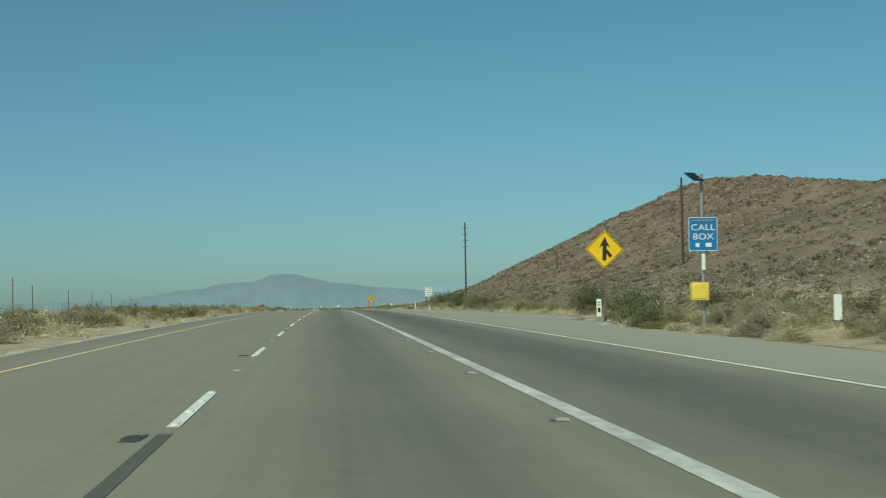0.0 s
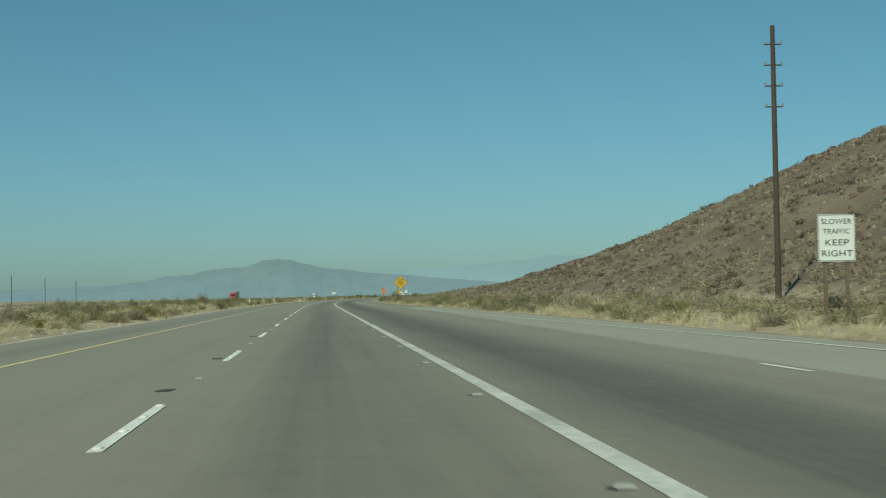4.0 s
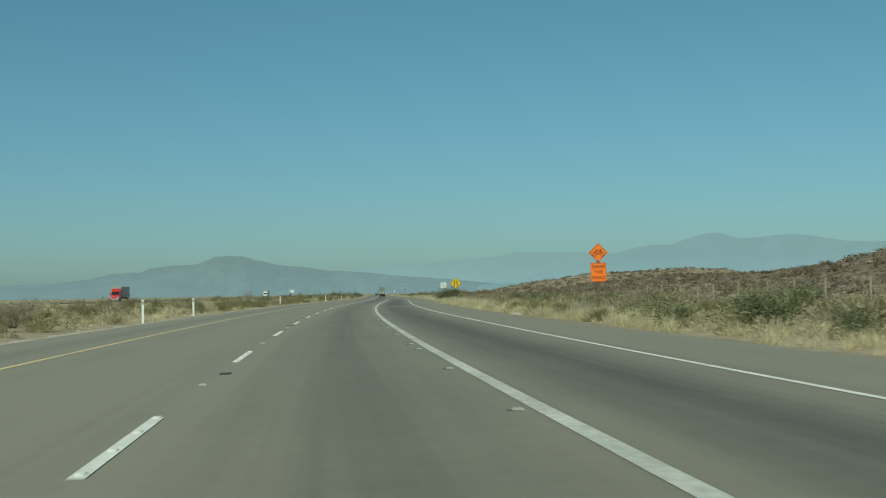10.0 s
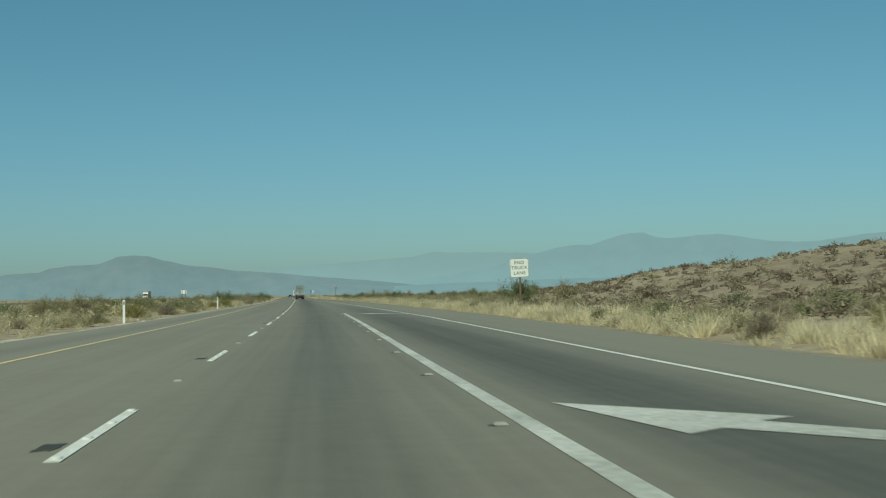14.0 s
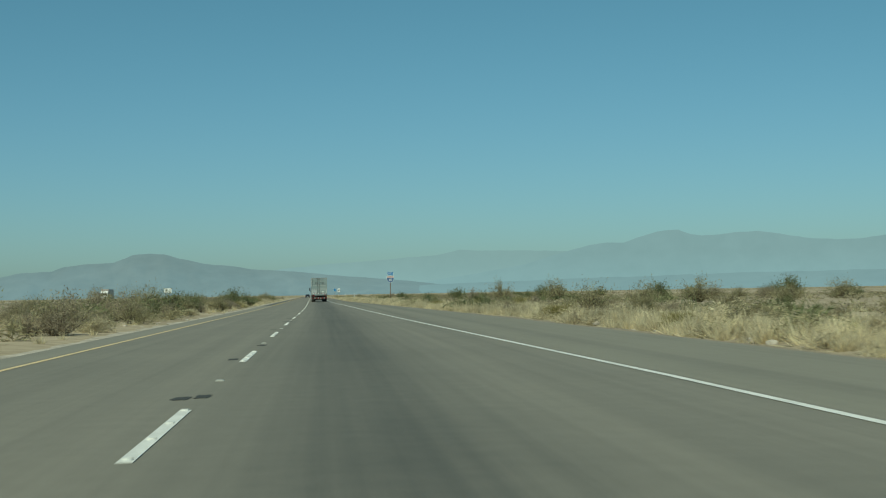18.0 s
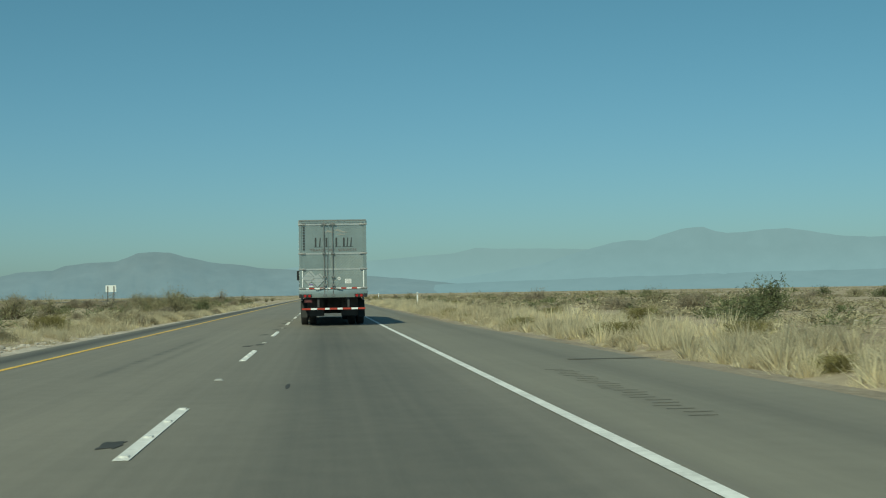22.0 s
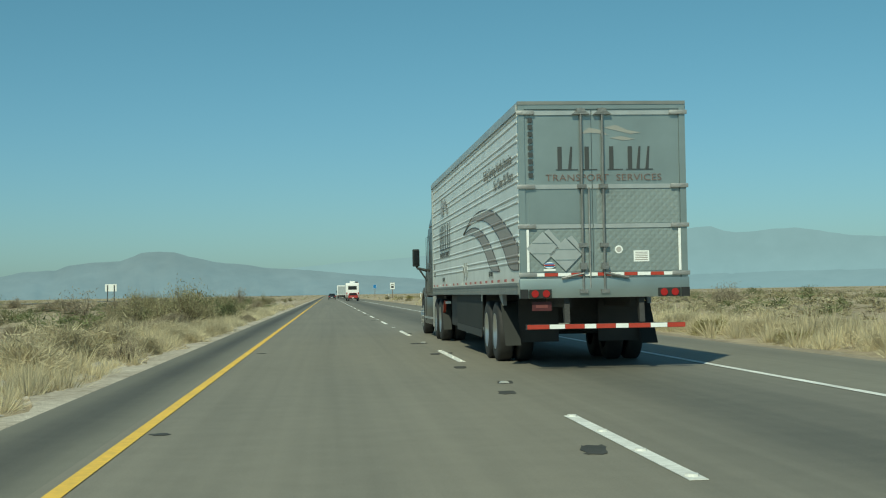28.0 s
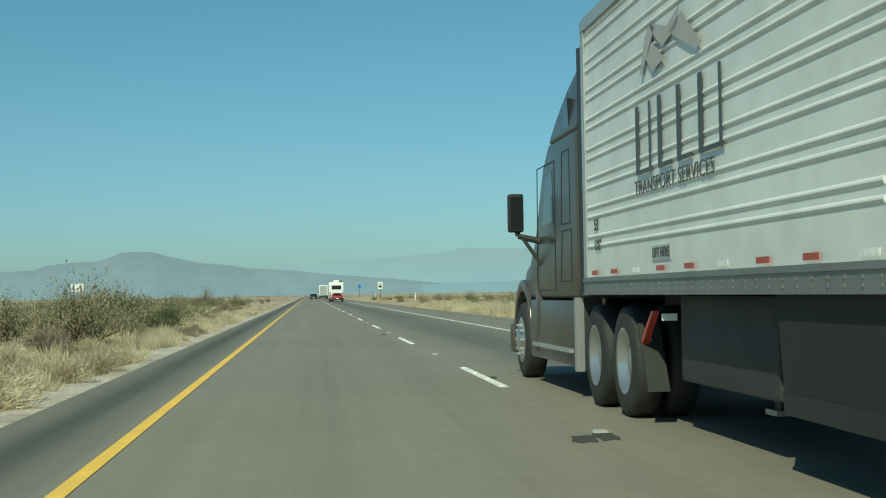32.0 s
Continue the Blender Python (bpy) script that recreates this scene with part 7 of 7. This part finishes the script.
KINDS = {
    "creosote": ("creosote_bush", [shrub_kind("crown", OLIVE, 1.15, 1.0, 3200, 0.056, 60), shrub_kind("crown", OLIVE, 1.0, 1.05, 2700, 0.056, 52)], "open olive-green creosote bush on sandy ground", "bush"),
    "green": ("green_bush", [shrub_kind("crown", GREEN, 1.35, 1.3, 3300, 0.085, 74), shrub_kind("crown", GREEN, 1.2, 1.15, 2800, 0.085, 64)], "dense green desert bush beside the road", "bush"),
    "rabbit": ("rabbitbrush", [shrub_kind("crown", TAN, 0.75, 0.66, 1500, 0.0155, 10, True), shrub_kind("crown", TAN, 0.68, 0.54, 1350, 0.0155, 10, True), shrub_kind("crown", TAN, 0.82, 0.6, 1650, 0.0155, 10, True)], "rounded tan rabbitbrush beside the road", "bush"),
    "yellow": ("yellow_bush", [shrub_kind("crown", YELLOWBRUSH, 0.85, 0.8, 1800, 0.0155, 12, True)], "rounded yellow-green bush in dry grass", "bush"),
    "grey": ("grey_bush", [shrub_kind("crown", GREYBRUSH, 0.85, 0.68, 1700, 0.0155, 14, True), shrub_kind("crown", GREYBRUSH, 1.0, 1.0, 2700, 0.054, 54), shrub_kind("crown", GREYBRUSH, 0.75, 0.72, 1550, 0.0155, 14, True)], "grey-brown half-dry desert bush", "bush"),
    "salt": ("saltbush", [shrub_kind("crown", DRABBRUSH, 0.75, 0.62, 1500, 0.0155, 10, True), shrub_kind("crown", DRABBRUSH, 0.66, 0.56, 1350, 0.0155, 10, True)], "rounded drab grey-green saltbush in dry grass", "bush"),
    "olive": ("olive_bush", [shrub_kind("crown", OLIVE, 0.9, 0.75, 1800, 0.0165, 14, True), shrub_kind("crown", OLIVE, 0.8, 0.7, 1600, 0.0165, 14, True)], "rounded olive-green bush behind the verge", "bush"),
}


def shrub(kind, s, l, size=1.0, tall=1.0):
    name, meshes, label, cat = KINDS[kind]
    crown, stems = meshes[int(gen.randint(len(meshes)))]
    x, y, z = ground_point(s, l)
    t = thing(name, pose(x, y, z - 0.05, 0, 0, gen.uniform(0, 360)) @ Matrix.Diagonal((size, size, size * tall, 1)), label, cat, label.split(" on ")[0].split(" beside ")[0] + " plants")
    part("crown", crown, None, t)
    tagged(part("branchwork", stems, None, t), kind="stuff")


for kind, s, l, size, tall in (
        ("green", -871.0, 10.6, 0.8, 0.75), ("green", -874.5, 10.2, 0.75, 0.75), ("yellow", -876.5, 10.0, 0.7, 0.7), ("rabbit", -881.5, 10.0, 0.9, 0.7), ("grey", -884.0, 10.3, 0.8, 0.7), ("rabbit", -887.0, 10.2, 0.9, 0.8), ("creosote", -806.0, 12.0, 0.9, 0.9), ("green", -804.0, 12.6, 0.8, 0.8), ("green", -486.0, 11.3, 0.9, 0.8), ("green", -493.0, 10.9, 0.6, 0.8), ("yellow", -497.0, 10.6, 0.7, 0.8), ("grey", -880.5, 11.6, 0.8, 0.7), ("rabbit", -878.0, 10.2, 0.8, 0.7), ("green", -846.0, 14.0, 1.2, 0.9),
        ("creosote", -886.0, 16.0, 1.1, 0.8), ("creosote", -880.0, 14.5, 1.1, 0.8), ("grey", -884.0, 12.6, 0.7, 0.7), ("rabbit", -874.0, 10.0, 0.9, 0.7), ("rabbit", -862.0, 10.5, 0.8, 0.7),
        ("green", -744.0, 14.5, 1.2, 1.0), ("green", -738.0, 16.5, 1.3, 1.0), ("green", -731.0, 15.5, 1.2, 1.0), ("green", -725.0, 17.5, 1.2, 0.9), ("creosote", -752.0, 13.5, 1.2, 1.1), ("green", -760.0, 15.5, 1.3, 1.1),
        ("creosote", -780.0, 15.0, 1.4, 1.1), ("creosote", -787.0, 14.0, 1.3, 1.0), ("rabbit", -776.0, 11.2, 1.0, 0.8), ("rabbit", -770.0, 11.0, 0.9, 0.8), ("yellow", -737.0, 11.5, 0.8, 0.8),
        ("yellow", -657.0, 13.8, 1.0, 0.8), ("yellow", -455.0, 10.3, 0.9, 0.9), ("green", -470.0, 11.4, 0.6, 0.7), ("yellow", -447.0, 10.2, 0.8, 0.9), ("green", -549.0, 10.0, 0.5, 1.1), ("green", -570.0, 11.6, 0.6, 0.9), ("yellow", -573.0, 11.4, 0.7, 0.8),
        ("green", -349.5, 10.4, 1.25, 1.0), ("green", -347.6, 11.3, 1.15, 0.95), ("rabbit", -352.0, 9.9, 0.8, 0.7), ("green", -268.0, 15.0, 1.2, 0.8), ("creosote", -280.0, 16.0, 1.1, 0.9),
        ("creosote", -150.0, 11.0, 1.1, 1.0), ("creosote", -152.0, 12.4, 0.9, 1.1), ("grey", -120.0, 11.0, 0.9, 0.9), ("grey", -100.0, 10.5, 0.9, 0.8), ("creosote", -96.0, 14.5, 1.3, 1.1), ("creosote", -112.0, 16.0, 1.3, 1.0),
        ("creosote", -128.0, -7.6, 1.2, 1.2), ("creosote", -124.0, -9.0, 1.2, 1.1), ("creosote", -119.0, -8.0, 1.1, 1.1), ("creosote", -113.0, -7.0, 1.0, 1.0), ("green", -104.0, -8.2, 0.9, 0.9), ("creosote", -98.0, -8.8, 1.0, 1.0),
        ("yellow", -2.0, -6.9, 0.95, 0.85), ("rabbit", 1.5, -5.9, 0.95, 0.95), ("rabbit", 3.4, -6.3, 1.05, 1.0), ("salt", 5.6, -6.0, 1.0, 0.95), ("rabbit", 7.4, -6.6, 1.1, 1.05), ("rabbit", 9.6, -6.1, 1.0, 1.0), ("salt", 12.0, -6.4, 1.1, 1.05), ("yellow", 9.0, -6.0, 0.55, 0.7), ("rabbit", 15.7, -5.3, 0.75, 0.9), ("rabbit", 17.5, -5.6, 0.8, 0.9),
        ("grey", 5.4, -5.2, 0.45, 0.9), ("salt", 8.7, -5.2, 0.5, 1.0), ("rabbit", 14.6, -5.0, 0.6, 1.0), ("rabbit", 18.6, -5.0, 0.6, 1.0), ("rabbit", 21.0, -4.95, 0.6, 1.0), ("rabbit", 23.5, -4.9, 0.5, 1.2), ("rabbit", 11.0, -5.6, 0.7, 0.8), ("rabbit", 7.2, -5.7, 0.7, 0.8),
        ("creosote", 29.0, -8.6, 0.9, 0.9), ("creosote", 33.5, -8.8, 1.0, 1.0), ("creosote", 36.0, -7.9, 1.0, 0.95), ("green", 40.0, -7.0, 0.9, 0.9), ("creosote", 42.5, -7.6, 1.1, 1.1), ("green", 43.5, -6.3, 0.8, 0.9), ("grey", 38.0, -5.2, 0.5, 0.9), ("grey", 40.5, -5.1, 0.5, 0.9), ("creosote", 47.0, -6.4, 0.9, 1.0), ("grey", 26.0, -6.6, 0.9, 0.9), ("grey", 27.0, -9.5, 1.1, 0.9),
        ("rabbit", 20.0, -6.0, 0.9, 0.8), ("grey", 22.0, -6.8, 0.7, 0.7), ("creosote", 31.0, -6.7, 1.1, 1.2), ("creosote", 32.6, -7.7, 0.8, 1.1), ("creosote", 36.0, -6.5, 0.8, 0.9), ("creosote", 38.5, -6.8, 0.9, 0.9), ("green", 41.0, -6.5, 0.6, 0.8),
        ("grey", 46.0, -7.8, 0.9, 0.8), ("creosote", 54.0, -6.9, 1.0, 1.0), ("rabbit", 60.0, -6.0, 0.9, 0.8), ("creosote", 14.0, -11.5, 1.0, 0.9), ("creosote", 30.0, -13.0, 1.1, 0.9),
        ("creosote", 46.5, -8.3, 1.15, 1.05), ("yellow", -17.0, 7.3, 0.8, 0.7), ("yellow", -9.0, 9.5, 0.8, 0.6), ("green", -16.0, 10.2, 0.8, 0.5), ("green", -19.0, 9.4, 0.7, 0.5), ("rabbit", 4.0, 7.4, 0.8, 0.7), ("rabbit", 12.0, 7.2, 0.8, 0.7)):
    shrub(kind, s, l, size, tall)
for i in range(120):
    s = -930 + i * 9.6 + gen.uniform(-3, 3)
    if s < -140 or s > 70:
        shrub(("creosote", "grey", "rabbit", "creosote", "yellow")[int(gen.randint(5))], s, float(left_edge(s)) - gen.uniform(2.0, 9.0), gen.uniform(0.6, 1.1), gen.uniform(0.7, 1.0))
    if gen.rand() < 0.75 and (-872 < s < -60 or s > 70):
        shrub(("creosote", "salt", "grey", "rabbit", "yellow")[int(gen.randint(5))], s, float(right_edge(s)) + gen.uniform(1.5, 8.0), gen.uniform(0.55, 1.0), gen.uniform(0.6, 0.95))
for i in range(250):     # rounded pale brush on both verges
    s = -935 + i * 3.5 + gen.uniform(-1.5, 1.5)
    kinds = ("rabbit", "olive", "salt", "grey", "rabbit", "olive", "grey", "salt", "yellow")
    shrub(kinds[int(gen.randint(9))], s, float(left_edge(s)) - gen.uniform(1.2, 5.0), gen.uniform(0.55, 1.1), gen.uniform(0.7, 1.0))
    if gen.rand() < 0.45:
        shrub(("olive", "grey", "creosote")[int(gen.randint(3))], s, float(left_edge(s)) - gen.uniform(5.0, 12.0), gen.uniform(0.9, 1.4), gen.uniform(0.7, 1.0))
    if gen.rand() < 0.75 and s > -872:
        shrub(kinds[int(gen.randint(8))], s, float(right_edge(s)) + gen.uniform(1.0, 3.6), gen.uniform(0.45, 0.9), gen.uniform(0.7, 1.0))
for i in range(60):     # dense dry brush along the last stretch of the median
    s = -45 + i * 2.5 + gen.uniform(-1, 1)
    shrub(("rabbit", "salt", "salt", "grey")[int(gen.randint(4))], s, float(left_edge(s)) - gen.uniform(1.5, 7.0), gen.uniform(0.45, 0.85), gen.uniform(0.65, 0.95))
for i in range(26):     # brown brush across the median
    shrub(("grey", "creosote", "grey")[i % 3], gen.uniform(45, 120), gen.uniform(-30, -9), gen.uniform(0.9, 1.4), gen.uniform(0.7, 1.0))
for i in range(90):     # a thick belt of brush along the ramp
    s = -872 + i * 1.35 + gen.uniform(-1, 1)
    shrub(("olive", "green", "olive", "yellow", "rabbit", "salt")[int(gen.randint(6))], s, float(right_edge(s)) + gen.uniform(0.9, 4.6), gen.uniform(0.5, 1.05), gen.uniform(0.65, 1.0))
for i in range(30):     # and at the foot of the hill
    s = -510 + i * 7.0 + gen.uniform(-2, 2)
    shrub(("green", "grey", "yellow", "rabbit", "creosote")[int(gen.randint(5))], s, float(right_edge(s)) + gen.uniform(1.4, 4.5), gen.uniform(0.5, 0.85), gen.uniform(0.6, 0.95))
for i in range(46):     # pale rounded brush close to the pavement where the lorry stands
    s = -48 + i * 2.6 + gen.uniform(-1, 1)
    for edge, side_ in ((left_edge(s), -1), (right_edge(s), 1)):
        if gen.rand() < 0.7 and s > -872:
            shrub("rabbit", s, float(edge) + side_ * gen.uniform(0.9, 2.6), gen.uniform(0.4, 0.8), gen.uniform(0.6, 0.95))


def boulder(s, l, size, label="pale round boulder beside the road"):
    x, y, z = ground_point(s, l)
    me = cloud("boulder", stone(1)[0], PALE_ROCK, "", "", kind="")
    ob = new("boulder", me)
    ob.matrix_basis = pose(x, y, z + 0.05, 0, 0, gen.uniform(0, 360)) @ Matrix.Diagonal((size, size, size, 1))
    tagged(ob, label, "boulder")


for s, l, size in ((-283.0, 9.9, 0.22), (-870.0, 9.9, 0.25), (-873.0, 9.8, 0.2), (-455.0, 9.3, 0.3), (-551.0, 9.5, 0.35), (-160.0, 9.2, 0.15), (-16.0, -5.3, 0.12), (3.0, -5.2, 0.14)):
    boulder(s, l, size)
for i in range(58):     # rounded bushes on both verges before the open plain
    s = -192 + i * 2.3 + gen.uniform(-1, 1)
    shrub(("rabbit", "yellow", "salt", "grey", "green", "rabbit", "creosote")[int(gen.randint(7))], s, float(right_edge(s)) + gen.uniform(1.1, 4.5), gen.uniform(0.5, 0.85), gen.uniform(0.7, 1.0))
    shrub(("grey", "rabbit", "green", "creosote", "grey")[int(gen.randint(5))], s, float(left_edge(s)) - gen.uniform(1.4, 7.5), gen.uniform(0.75, 1.25), gen.uniform(0.75, 1.05))
    shrub(("grey", "green", "creosote")[int(gen.randint(3))], s, float(right_edge(s)) + gen.uniform(6.0, 32.0), gen.uniform(0.7, 1.2), gen.uniform(0.7, 1.0))
for i in range(42):     # straw-coloured bushes by the shoulder and brown brush on the plain
    s = -34 + i * 2.4 + gen.uniform(-1, 1)
    shrub(("rabbit", "rabbit", "yellow")[i % 3], s, float(right_edge(s)) + gen.uniform(1.0, 3.4), gen.uniform(0.45, 0.7), gen.uniform(0.7, 1.0))
    shrub(("grey", "green", "creosote", "grey")[i % 4], s + gen.uniform(0, 20), float(right_edge(s)) + gen.uniform(6.0, 36.0), gen.uniform(0.6, 1.0), gen.uniform(0.6, 0.85))
